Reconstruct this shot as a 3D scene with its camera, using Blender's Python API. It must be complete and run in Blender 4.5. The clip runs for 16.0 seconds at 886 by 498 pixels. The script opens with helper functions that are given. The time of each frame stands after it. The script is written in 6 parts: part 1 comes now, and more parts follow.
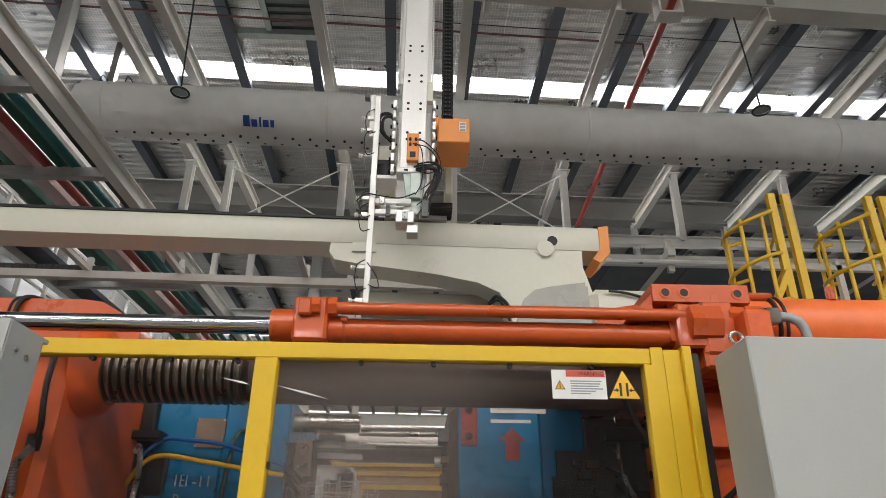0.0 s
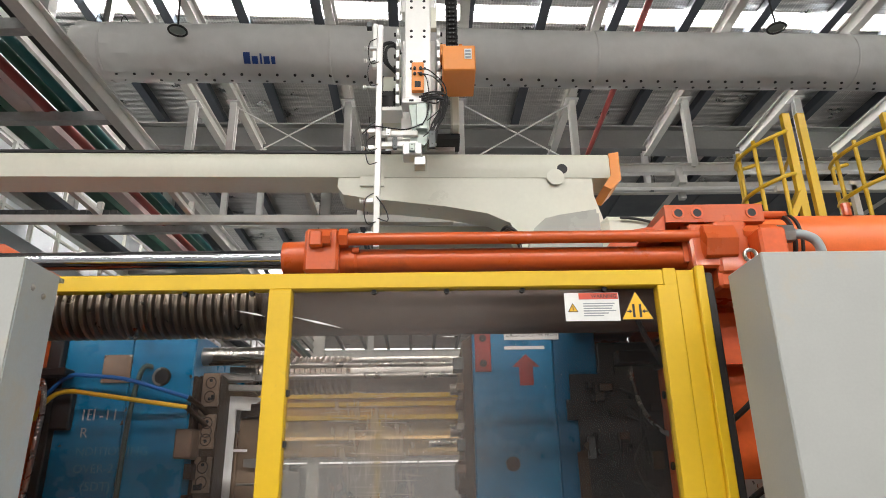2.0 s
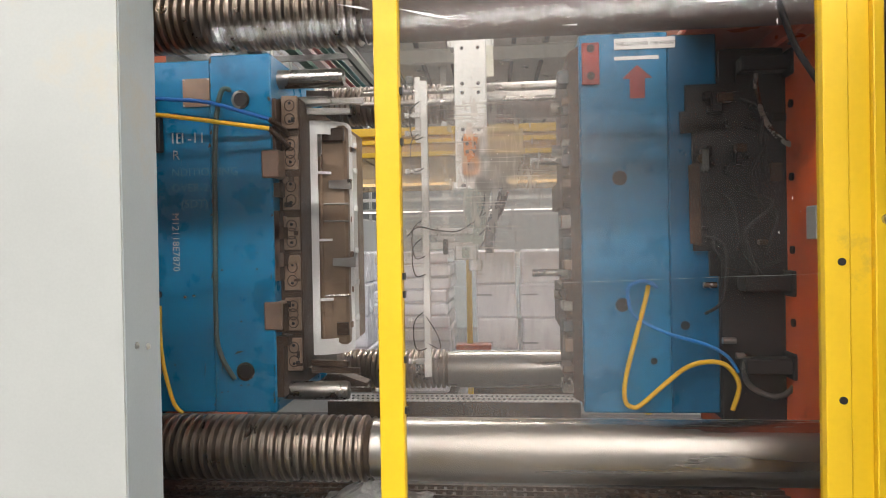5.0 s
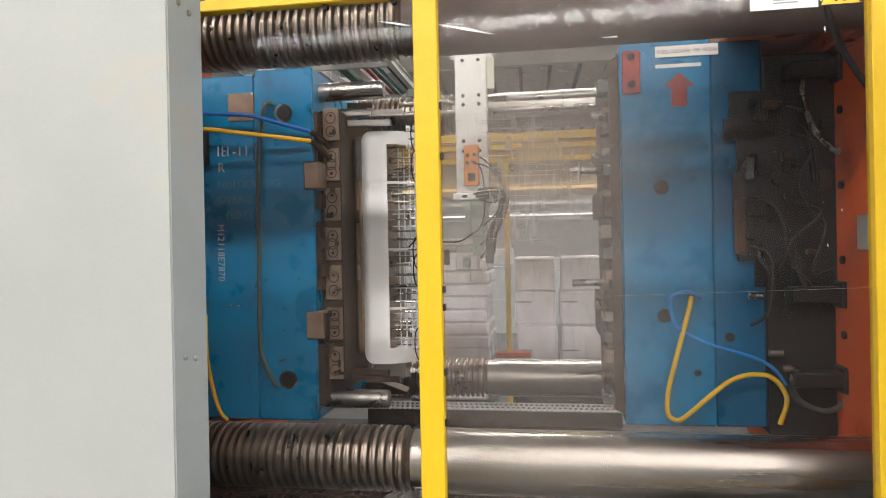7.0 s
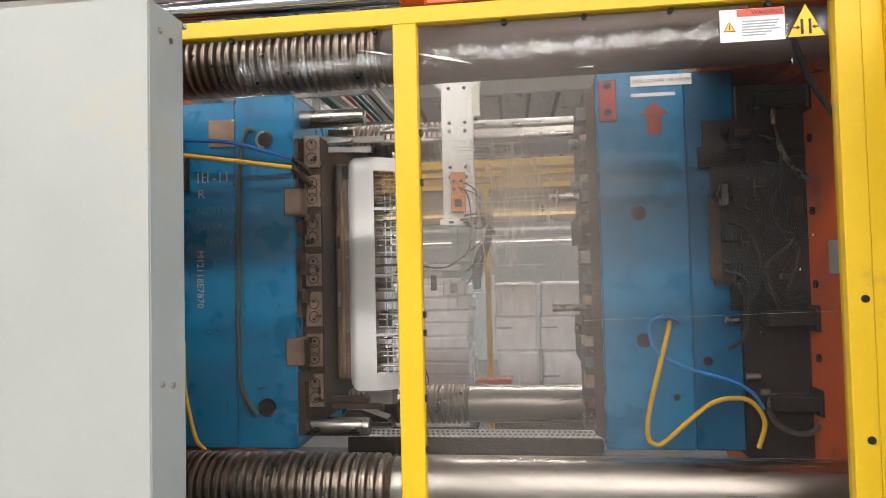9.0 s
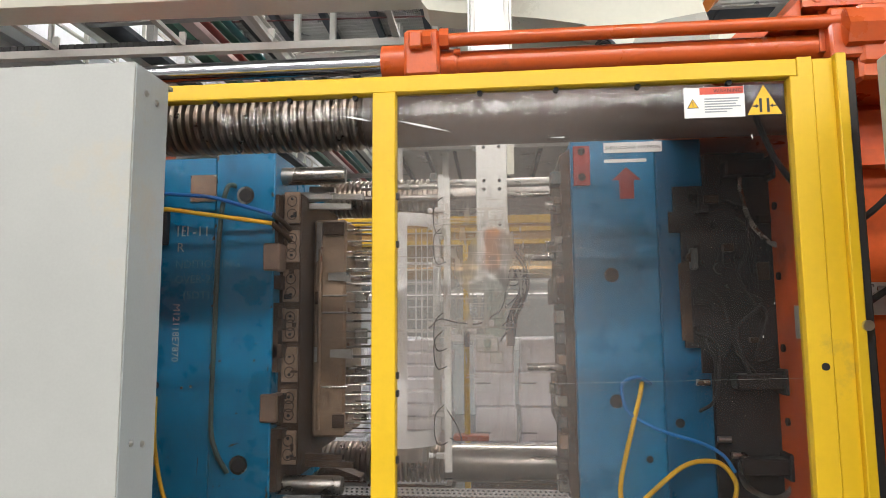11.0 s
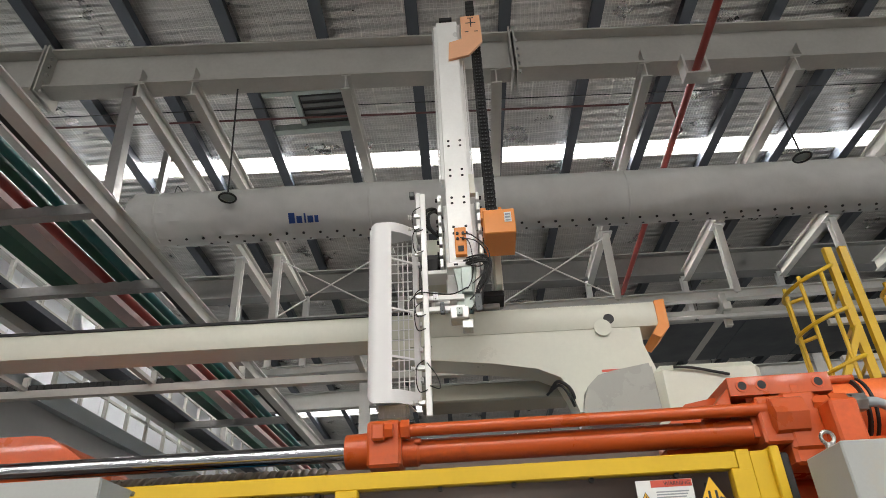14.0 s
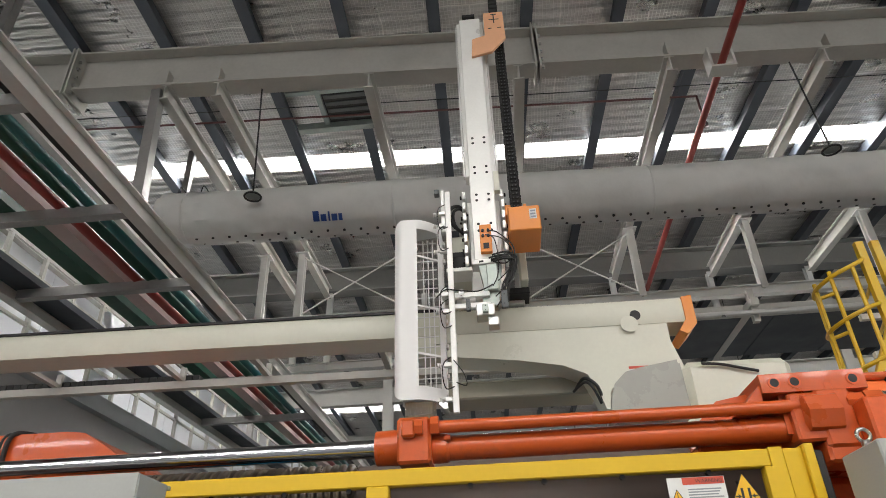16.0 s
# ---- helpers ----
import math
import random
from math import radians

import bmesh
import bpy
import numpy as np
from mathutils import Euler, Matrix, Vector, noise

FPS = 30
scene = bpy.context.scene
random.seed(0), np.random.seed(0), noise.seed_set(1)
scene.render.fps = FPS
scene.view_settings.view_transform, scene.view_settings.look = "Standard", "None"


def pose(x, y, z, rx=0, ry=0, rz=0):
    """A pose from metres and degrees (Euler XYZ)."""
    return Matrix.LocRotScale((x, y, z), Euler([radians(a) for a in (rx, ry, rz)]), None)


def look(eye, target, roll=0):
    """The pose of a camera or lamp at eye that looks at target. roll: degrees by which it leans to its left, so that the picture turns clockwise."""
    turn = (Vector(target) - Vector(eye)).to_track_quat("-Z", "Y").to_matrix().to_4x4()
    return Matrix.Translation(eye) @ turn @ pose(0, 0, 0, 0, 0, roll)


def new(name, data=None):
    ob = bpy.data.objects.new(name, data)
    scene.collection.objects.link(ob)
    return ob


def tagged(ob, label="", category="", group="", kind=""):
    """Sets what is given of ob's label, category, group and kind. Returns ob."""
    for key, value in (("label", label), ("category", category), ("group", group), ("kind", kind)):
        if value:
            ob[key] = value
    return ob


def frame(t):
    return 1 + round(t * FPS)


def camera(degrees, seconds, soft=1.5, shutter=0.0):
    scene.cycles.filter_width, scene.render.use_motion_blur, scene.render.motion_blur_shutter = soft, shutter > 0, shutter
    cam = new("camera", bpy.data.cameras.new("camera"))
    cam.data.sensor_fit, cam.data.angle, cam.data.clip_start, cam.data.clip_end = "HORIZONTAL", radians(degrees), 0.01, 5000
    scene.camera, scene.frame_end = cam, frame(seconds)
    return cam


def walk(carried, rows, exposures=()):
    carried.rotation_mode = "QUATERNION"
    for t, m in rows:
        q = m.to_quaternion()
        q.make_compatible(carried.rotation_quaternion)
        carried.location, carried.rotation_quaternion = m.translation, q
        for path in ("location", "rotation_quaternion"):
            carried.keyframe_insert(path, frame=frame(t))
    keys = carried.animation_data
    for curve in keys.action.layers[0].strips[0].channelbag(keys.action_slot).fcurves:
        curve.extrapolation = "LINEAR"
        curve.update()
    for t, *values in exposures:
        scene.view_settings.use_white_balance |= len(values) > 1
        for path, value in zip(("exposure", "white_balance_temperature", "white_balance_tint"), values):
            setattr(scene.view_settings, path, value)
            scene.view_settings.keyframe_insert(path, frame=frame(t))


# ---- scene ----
cam = camera(67.2, 16.0, soft=0.7)
PATH = [  # seconds, eye, target, roll
    (0.0, (0.036, 0.077, 1.622), (0.089, 1.884, 2.477), 0.6),
    (0.5, (0.035, 0.083, 1.611), (0.088, 1.89, 2.467), 0.2),
    (1.0, (0.029, 0.102, 1.6), (0.084, 1.943, 2.38), -0.5),
    (1.5, (0.032, 0.119, 1.586), (0.073, 1.991, 2.288), -0.8),
    (2.0, (0.034, 0.104, 1.6), (0.06, 1.984, 2.282), -0.9),
    (2.5, (0.033, 0.133, 1.572), (0.038, 2.042, 2.167), -0.8),
    (3.0, (0.013, 0.153, 1.548), (-0.012, 2.113, 1.942), -0.6),
    (3.25, (0.0, 0.175, 1.497), (-0.043, 2.151, 1.766), -0.64),
    (3.5, (-0.016, 0.203, 1.431), (-0.083, 2.199, 1.543), -0.7),
    (4.0, (-0.022, 0.239, 1.432), (-0.113, 2.236, 1.444), -0.9),
    (4.5, (-0.085, 0.239, 1.439), (-0.227, 2.234, 1.422), -0.9),
    (5.0, (-0.104, 0.227, 1.448), (-0.299, 2.218, 1.431), -1.0),
    (7.5, (-0.106, 0.214, 1.474), (-0.42, 2.189, 1.485), -1.1),
    (8.0, (-0.105, 0.21, 1.469), (-0.388, 2.189, 1.509), -1.3),
    (10.5, (-0.087, 0.185, 1.48), (-0.307, 2.167, 1.64), -0.8),
    (11.0, (-0.075, 0.168, 1.499), (-0.27, 2.145, 1.725), -0.4),
    (11.5, (-0.064, 0.157, 1.504), (-0.242, 2.129, 1.788), -0.2),
    (12.0, (-0.058, 0.154, 1.51), (-0.203, 2.116, 1.871), 0.6),
    (12.5, (-0.038, 0.118, 1.588), (-0.139, 2.011, 2.225), 1.1),
    (13.0, (0.018, 0.021, 1.719), (-0.058, 1.794, 2.641), -1.4),
    (13.5, (-0.008, -0.02, 1.769), (-0.073, 1.708, 2.774), -2.7),
    (14.0, (-0.028, -0.024, 1.772), (-0.092, 1.696, 2.79), -2.9),
    (14.5, (-0.036, -0.021, 1.765), (-0.112, 1.697, 2.786), -2.7),
    (15.0, (-0.048, -0.034, 1.774), (-0.14, 1.688, 2.787), -2.5),
    (15.5, (-0.046, -0.034, 1.77), (-0.154, 1.685, 2.785), -2.4),
    (16.0, (-0.05, -0.035, 1.771), (-0.178, 1.685, 2.783), -2.2),
]
walk(cam, [(t, look(eye, target, roll)) for t, eye, target, roll in PATH],
     exposures=[(0.0, -0.76), (1.0, -0.72), (1.5, -0.54), (2.5, -0.32), (3.2, -0.14), (3.5, -0.10), (3.8, 0.12), (5.0, 0.14), (7.3, 0.02), (8.0, 0.02), (10.5, -0.07), (11.5, -0.27), (12.0, -0.36), (12.6, -0.28), (13.2, -0.66), (14.0, -0.72), (16.0, -0.71)])

# ---- light ----
world = bpy.data.worlds.new("sky")
scene.world = world
world.use_nodes = True
wn, wl = world.node_tree.nodes, world.node_tree.links
sky = wn.new("ShaderNodeTexSky")
sky.sky_type, sky.sun_disc = "NISHITA", False
sky.sun_elevation, sky.sun_rotation = radians(50), radians(200)
wn["Background"].inputs["Strength"].default_value = 0.15
wl.new(sky.outputs["Color"], wn["Background"].inputs["Color"])


def area_lamp(name, x, y, z, sx, sy, watts, colour=(1, 1, 1), rx=0.0, ry=0.0):
    d = bpy.data.lights.new(name, "AREA")
    d.shape, d.size, d.size_y, d.energy, d.color = "RECTANGLE", sx, sy, watts, colour
    ob = new(name, d)
    ob.matrix_world = pose(x, y, z, rx, ry, 0)
    return ob


ROOF = 8.5
STRIPS = [(-17.0, 0.3), (-10.6, 0.3), (-4.2, 0.3), (8.47, 0.19), (21.6, 0.42), (34.5, 0.42)]
for ys, half in STRIPS:
    lamp = area_lamp("skylight_daylight", 0, ys, ROOF + 0.02, 44, 2 * half - 0.06, 4700 if ys < 0 else (5200 if ys < 10 else 3000), (1.0, 0.96, 0.92))
    lamp.matrix_world = pose(0, ys, ROOF + 0.02, 0, 0, 2.6)
# ---- materials ----


def mat(name, colour, rough=0.5, metal=0.0, var=0.12, scale=6.0, bump=0.02, fine=90.0, stain=None, stain_amount=0.0, coat=0.0, stretch=(1, 1, 1), wear=0.0):
    m = bpy.data.materials.new(name)
    m.use_nodes = True
    n, l = m.node_tree.nodes, m.node_tree.links
    b = n["Principled BSDF"]
    tc = n.new("ShaderNodeTexCoord")
    mp = n.new("ShaderNodeMapping")
    mp.inputs["Scale"].default_value = stretch
    l.new(tc.outputs["Object"], mp.inputs["Vector"])
    n1 = n.new("ShaderNodeTexNoise")
    n1.inputs["Scale"].default_value, n1.inputs["Detail"].default_value, n1.inputs["Roughness"].default_value = scale, 6, 0.6
    n2 = n.new("ShaderNodeTexNoise")
    n2.inputs["Scale"].default_value, n2.inputs["Detail"].default_value = fine, 3
    l.new(mp.outputs["Vector"], n1.inputs["Vector"])
    l.new(mp.outputs["Vector"], n2.inputs["Vector"])
    add = n.new("ShaderNodeMath")
    add.operation = "MULTIPLY_ADD"
    l.new(n2.outputs["Fac"], add.inputs[0])
    add.inputs[1].default_value = 0.35
    l.new(n1.outputs["Fac"], add.inputs[2])
    ramp = n.new("ShaderNodeMapRange")
    ramp.inputs["From Min"].default_value, ramp.inputs["From Max"].default_value = 0.45, 0.9
    ramp.inputs["To Min"].default_value, ramp.inputs["To Max"].default_value = 1 - var, 1 + var
    l.new(add.outputs[0], ramp.inputs["Value"])
    mul = n.new("ShaderNodeVectorMath")
    mul.operation = "SCALE"
    mul.inputs[0].default_value = colour[:3]
    l.new(ramp.outputs["Result"], mul.inputs["Scale"])
    out = mul.outputs["Vector"]
    if stain:
        n3 = n.new("ShaderNodeTexNoise")
        n3.inputs["Scale"].default_value, n3.inputs["Detail"].default_value, n3.inputs["Roughness"].default_value = scale * 0.5, 8, 0.7
        l.new(mp.outputs["Vector"], n3.inputs["Vector"])
        r3 = n.new("ShaderNodeMapRange")
        r3.inputs["From Min"].default_value, r3.inputs["From Max"].default_value = 0.62 - 0.3 * stain_amount, 0.72
        r3.inputs["To Max"].default_value = 0.85
        l.new(n3.outputs["Fac"], r3.inputs["Value"])
        mx = n.new("ShaderNodeMix")
        mx.data_type = "RGBA"
        l.new(r3.outputs["Result"], mx.inputs["Factor"])
        l.new(out, mx.inputs["A"])
        mx.inputs["B"].default_value = (*stain, 1)
        out = mx.outputs["Result"]
    l.new(out, b.inputs["Base Color"])
    rr = n.new("ShaderNodeMapRange")
    rr.inputs["From Min"].default_value, rr.inputs["From Max"].default_value = 0.3, 0.7
    rr.inputs["To Min"].default_value, rr.inputs["To Max"].default_value = max(0.03, rough - 0.1), min(1, rough + 0.12)
    l.new(n1.outputs["Fac"], rr.inputs["Value"])
    l.new(rr.outputs["Result"], b.inputs["Roughness"])
    b.inputs["Metallic"].default_value = metal
    b.inputs["Coat Weight"].default_value = coat
    if bump:
        bp = n.new("ShaderNodeBump")
        bp.inputs["Strength"].default_value, bp.inputs["Distance"].default_value = 0.25, bump * 0.1
        l.new(add.outputs[0], bp.inputs["Height"])
        l.new(bp.outputs["Normal"], b.inputs["Normal"])
    return m


M = {}
M["yellow"] = mat("yellow_paint", (0.71, 0.455, 0.012), 0.42, 0, 0.06, 3, 0.01, 60, (0.35, 0.25, 0.05), 0.02)
M["orange"] = mat("orange_paint", (0.56, 0.094, 0.016), 0.32, 0, 0.10, 4, 0.015, 70, (0.25, 0.06, 0.02), 0.05, coat=0.2)
M["orange_dull"] = mat("orange_oily_paint", (0.66, 0.105, 0.018), 0.42, 0, 0.2, 3, 0.02, 40, (0.08, 0.022, 0.012), 0.16)
M["orange_light"] = mat("orange_robot_paint", (0.86, 0.30, 0.05), 0.4, 0, 0.05, 4, 0.005, 60)
M["cream"] = mat("cream_enamel", (0.72, 0.72, 0.61), 0.36, 0, 0.05, 2, 0.005, 40)
M["grey_paint"] = mat("light_grey_enamel", (0.395, 0.405, 0.385), 0.45, 0, 0.05, 2.5, 0.01, 120, (0.45, 0.40, 0.30), 0.03)
M["grey_side"] = mat("blue_grey_enamel", (0.37, 0.41, 0.425), 0.45, 0, 0.06, 2.5, 0.01, 120, (0.42, 0.38, 0.30), 0.05)
M["white_steel"] = mat("white_steel_paint", (0.60, 0.595, 0.56), 0.5, 0, 0.08, 2, 0.01, 30)
M["white_alu"] = mat("white_aluminium", (0.86, 0.86, 0.83), 0.35, 0.15, 0.05, 4, 0.004, 60)
M["alu"] = mat("aluminium_profile", (0.72, 0.72, 0.70), 0.35, 0.7, 0.08, 5, 0.004, 60)
M["blue"] = mat("blue_mould_paint", (0.001, 0.175, 0.36), 0.30, 0, 0.30, 4, 0.03, 50, (0.004, 0.06, 0.14), 0.16)
M["blue_oily"] = mat("blue_paint_under_black_oil", (0.001, 0.12, 0.26), 0.34, 0, 0.4, 3, 0.03, 50, (0.006, 0.010, 0.016), 0.55, stretch=(2.2, 1, 0.8))
M["steel"] = mat("worn_steel", (0.42, 0.40, 0.37), 0.28, 1.0, 0.2, 7, 0.02, 80, (0.16, 0.10, 0.06), 0.1)
M["chrome"] = mat("polished_chrome", (0.52, 0.53, 0.55), 0.09, 1.0, 0.04, 4, 0.0, 60)
M["tie_smooth"] = mat("oiled_tie_bar_steel", (0.43, 0.40, 0.37), 0.33, 1.0, 0.06, 12, 0.002, 80, stretch=(0.06, 1, 1))
M["tie_dull"] = mat("dull_brown_tie_bar_steel", (0.16, 0.125, 0.11), 0.6, 0.25, 0.14, 14, 0.0, 90, (0.10, 0.07, 0.05), 0.06, stretch=(0.06, 1, 1))
M["tie_ridge"] = mat("ridged_tie_bar_steel", (0.30, 0.25, 0.205), 0.34, 1.0, 0.08, 14, 0.002, 60)
M["rust"] = mat("rusty_brown_steel", (0.060, 0.036, 0.023), 0.5, 0.25, 0.45, 12, 0.05, 90, (0.22, 0.13, 0.08), 0.06)
M["brown_plate"] = mat("brown_cooling_plate", (0.27, 0.19, 0.14), 0.42, 0.4, 0.25, 14, 0.02, 90)
M["core_bronze"] = mat("oiled_tan_core_steel", (0.27, 0.19, 0.13), 0.36, 0.35, 0.25, 9, 0.03, 70, (0.07, 0.045, 0.03), 0.14)
M["rack_steel"] = mat("galvanised_rack_steel", (0.36, 0.355, 0.345), 0.38, 0.45, 0.14, 3, 0.01, 30)
M["dark_pipe"] = mat("dark_red_sprinkler_pipe", (0.10, 0.03, 0.028), 0.45, 0, 0.12, 4, 0.01, 40)
M["pale_green"] = mat("pale_green_cast_aluminium", (0.42, 0.48, 0.44), 0.4, 0.35, 0.12, 8, 0.01, 60)
# steel paint darkened for the shade around the rear girder
M["shaded_steel"] = mat("shaded_grey_steel_paint", (0.19, 0.19, 0.185), 0.55, 0, 0.12, 2, 0.01, 30)
M["dark"] = mat("black_oily_steel", (0.011, 0.010, 0.011), 0.55, 0.0, 0.4, 6, 0.03, 50)
M["black"] = mat("black_rubber", (0.018, 0.018, 0.018), 0.6, 0, 0.3, 8, 0.01, 80)
M["cover"] = mat("white_abs_plastic", (0.86, 0.86, 0.85), 0.35, 0, 0.015, 2, 0.0, 40)
M["hose_y"] = mat("yellow_hose", (0.72, 0.44, 0.02), 0.45, 0, 0.1, 10, 0.0, 60)
M["hose_b"] = mat("blue_hose", (0.012, 0.12, 0.42), 0.4, 0, 0.1, 10, 0.0, 60)
M["hose_b2"] = mat("bright_blue_hose", (0.02, 0.22, 0.62), 0.4, 0, 0.1, 10, 0.0, 60)
M["hose_g"] = mat("green_grey_hose", (0.05, 0.085, 0.075), 0.4, 0, 0.1, 10, 0.0, 60)
M["fabric"] = mat("grey_fabric_duct", (0.62, 0.62, 0.605), 0.8, 0, 0.10, 1.5, 0.5, 7)
M["purlin"] = mat("dark_blue_grey_purlin", (0.06, 0.07, 0.085), 0.5, 0.2, 0.1, 3, 0.01, 30)
M["green"] = mat("dark_green_tray", (0.012, 0.075, 0.045), 0.45, 0, 0.12, 3, 0.01, 30)
M["teal"] = mat("teal_pipe", (0.015, 0.13, 0.13), 0.4, 0, 0.1, 3, 0.01, 30)
M["red_pipe"] = mat("red_fire_pipe", (0.32, 0.042, 0.034), 0.4, 0, 0.1, 4, 0.01, 40)
M["rose"] = mat("pale_rose_duct", (0.52, 0.42, 0.40), 0.5, 0, 0.08, 3, 0.01, 30)
M["wall"] = mat("white_wall_panel", (0.42, 0.43, 0.43), 0.6, 0, 0.05, 1, 0.01, 12)
M["floor"] = mat("grey_factory_floor", (0.085, 0.088, 0.088), 0.35, 0, 0.15, 0.8, 0.01, 20, (0.12, 0.12, 0.12), 0.1)
M["wrap"] = mat("plastic_wrapped_white_boxes", (0.86, 0.87, 0.92), 0.20, 0, 0.10, 4, 0.9, 9)
M["label_white"] = mat("white_label", (0.78, 0.78, 0.76), 0.5, 0, 0.06, 8, 0.0, 60)
M["label_red"] = mat("red_label", (0.62, 0.09, 0.05), 0.5, 0, 0.06, 8, 0.0, 60)
M["label_yellow"] = mat("yellow_label", (0.85, 0.48, 0.02), 0.5, 0, 0.05, 8, 0.0, 60)
M["ink"] = mat("dark_ink", (0.03, 0.03, 0.03), 0.6, 0, 0.1, 8, 0.0, 60)
M["grey_ink"] = mat("grey_ink", (0.32, 0.34, 0.36), 0.6, 0, 0.1, 8, 0.0, 60)
M["chalk"] = mat("white_chalk", (0.46, 0.52, 0.56), 0.9, 0, 0.3, 60, 0.0, 200)
M["chalk_dim"] = mat("rubbed_chalk", (0.10, 0.29, 0.42), 0.9, 0, 0.4, 40, 0.0, 200)
M["pale_orange"] = mat("pale_orange_enamel", (0.86, 0.46, 0.26), 0.45, 0, 0.05, 4, 0.005, 60)
M["panel_white"] = mat("white_wall_sandwich_panel", (0.80, 0.82, 0.86), 0.4, 0, 0.04, 1, 0.003, 20)
M["guard_grey"] = mat("pale_grey_green_enamel", (0.36, 0.37, 0.33), 0.28, 0, 0.06, 3, 0.004, 40)
M["girder_paint"] = mat("beige_grey_girder_paint", (0.50, 0.49, 0.455), 0.55, 0, 0.1, 2, 0.01, 30)
M["post_white"] = mat("bright_white_steel_paint", (0.78, 0.78, 0.76), 0.45, 0, 0.06, 3, 0.01, 30)
# lighter orange for the injection barrel, sunlight put into the colour
M["orange_sunlit"] = mat("sunlit_orange_paint", (0.86, 0.19, 0.05), 0.4, 0, 0.1, 4, 0.015, 70, (0.25, 0.06, 0.02), 0.05)
# enamel of the rear channel, the shade below the beam mixed into its colour
M["shaded_olive"] = mat("olive_shadow_enamel", (0.34, 0.33, 0.26), 0.5, 0, 0.06, 3, 0.005, 40)
M["red_paint"] = mat("faded_red_paint", (0.30, 0.04, 0.035), 0.55, 0, 0.3, 12, 0.01, 60)
M["logo_blue"] = mat("blue_print", (0.01, 0.045, 0.20), 0.6, 0, 0.08, 8, 0.0, 60)
M["tan"] = mat("amber_pvc_strip", (0.45, 0.27, 0.07), 0.35, 0, 0.12, 3, 0.01, 20)
M["bolt"] = mat("zinc_bolt", (0.5, 0.5, 0.48), 0.3, 1.0, 0.1, 20, 0.0, 60)
M["film"] = mat("crumpled_plastic_film", (0.42, 0.42, 0.42), 0.25, 0, 0.3, 14, 0.2, 40)
M["dark_grey"] = mat("dark_grey_machine_part", (0.10, 0.11, 0.11), 0.45, 0.3, 0.2, 8, 0.01, 60)
M["mid_grey"] = mat("grey_green_casting", (0.30, 0.34, 0.32), 0.45, 0.3, 0.15, 8, 0.01, 60)


def foil_material():
    """Crinkled foil blanket, stitched in a fine grid."""
    m = mat("silver_foil_insulation", (0.545, 0.52, 0.49), 0.33, 0.90, 0.26, 1.3, 0.0, 14)
    n, l = m.node_tree.nodes, m.node_tree.links
    b = n["Principled BSDF"]
    tc = n.new("ShaderNodeTexCoord")
    br = n.new("ShaderNodeTexBrick")
    br.offset = 0.0
    for k, v in (("Scale", 1.0), ("Mortar Size", 0.006), ("Mortar Smooth", 0.7), ("Brick Width", 0.045), ("Row Height", 0.05)):
        br.inputs[k].default_value = v
    ns = n.new("ShaderNodeTexNoise")
    ns.inputs["Scale"].default_value, ns.inputs["Detail"].default_value = 3.0, 3
    l.new(tc.outputs["Object"], ns.inputs["Vector"])
    wob = n.new("ShaderNodeVectorMath")
    wob.operation = "MULTIPLY_ADD"
    l.new(ns.outputs["Color"], wob.inputs[0])
    wob.inputs[1].default_value = (0.05, 0.08, 0)
    l.new(tc.outputs["Object"], wob.inputs[2])
    l.new(wob.outputs["Vector"], br.inputs["Vector"])
    mx = n.new("ShaderNodeMix")
    mx.data_type = "RGBA"
    l.new(br.outputs["Fac"], mx.inputs["Factor"])
    old = b.inputs["Base Color"].links[0].from_socket
    l.new(old, mx.inputs["A"])
    mx.inputs["B"].default_value = (0.72, 0.70, 0.67, 1)
    # overlapping seams of the blanket
    sb = n.new("ShaderNodeTexBrick")
    sb.offset = 0.5
    for key, v in (("Scale", 1.0), ("Mortar Size", 0.012), ("Mortar Smooth", 0.4), ("Brick Width", 1.125), ("Row Height", 0.62)):
        sb.inputs[key].default_value = v
    l.new(wob.outputs["Vector"], sb.inputs["Vector"])
    sm = n.new("ShaderNodeMix")
    sm.data_type = "RGBA"
    l.new(sb.outputs["Fac"], sm.inputs["Factor"])
    l.new(mx.outputs["Result"], sm.inputs["A"])
    sm.inputs["B"].default_value = (0.80, 0.77, 0.73, 1)
    l.new(sm.outputs["Result"], b.inputs["Base Color"])
    wv = n.new("ShaderNodeTexWave")
    wv.bands_direction, wv.inputs["Scale"].default_value = "Y", 1.9
    wv.inputs["Distortion"].default_value, wv.inputs["Detail"].default_value, wv.inputs["Detail Scale"].default_value = 2.2, 3, 1.2
    l.new(tc.outputs["Object"], wv.inputs["Vector"])
    k = n.new("ShaderNodeMath")
    k.operation = "MULTIPLY_ADD"
    l.new(br.outputs["Fac"], k.inputs[0])
    k.inputs[1].default_value = -0.4
    l.new(wv.outputs["Fac"], k.inputs[2])
    bp = n.new("ShaderNodeBump")
    bp.inputs["Strength"].default_value, bp.inputs["Distance"].default_value = 0.75, 0.035
    l.new(k.outputs[0], bp.inputs["Height"])
    l.new(bp.outputs["Normal"], b.inputs["Normal"])
    return m


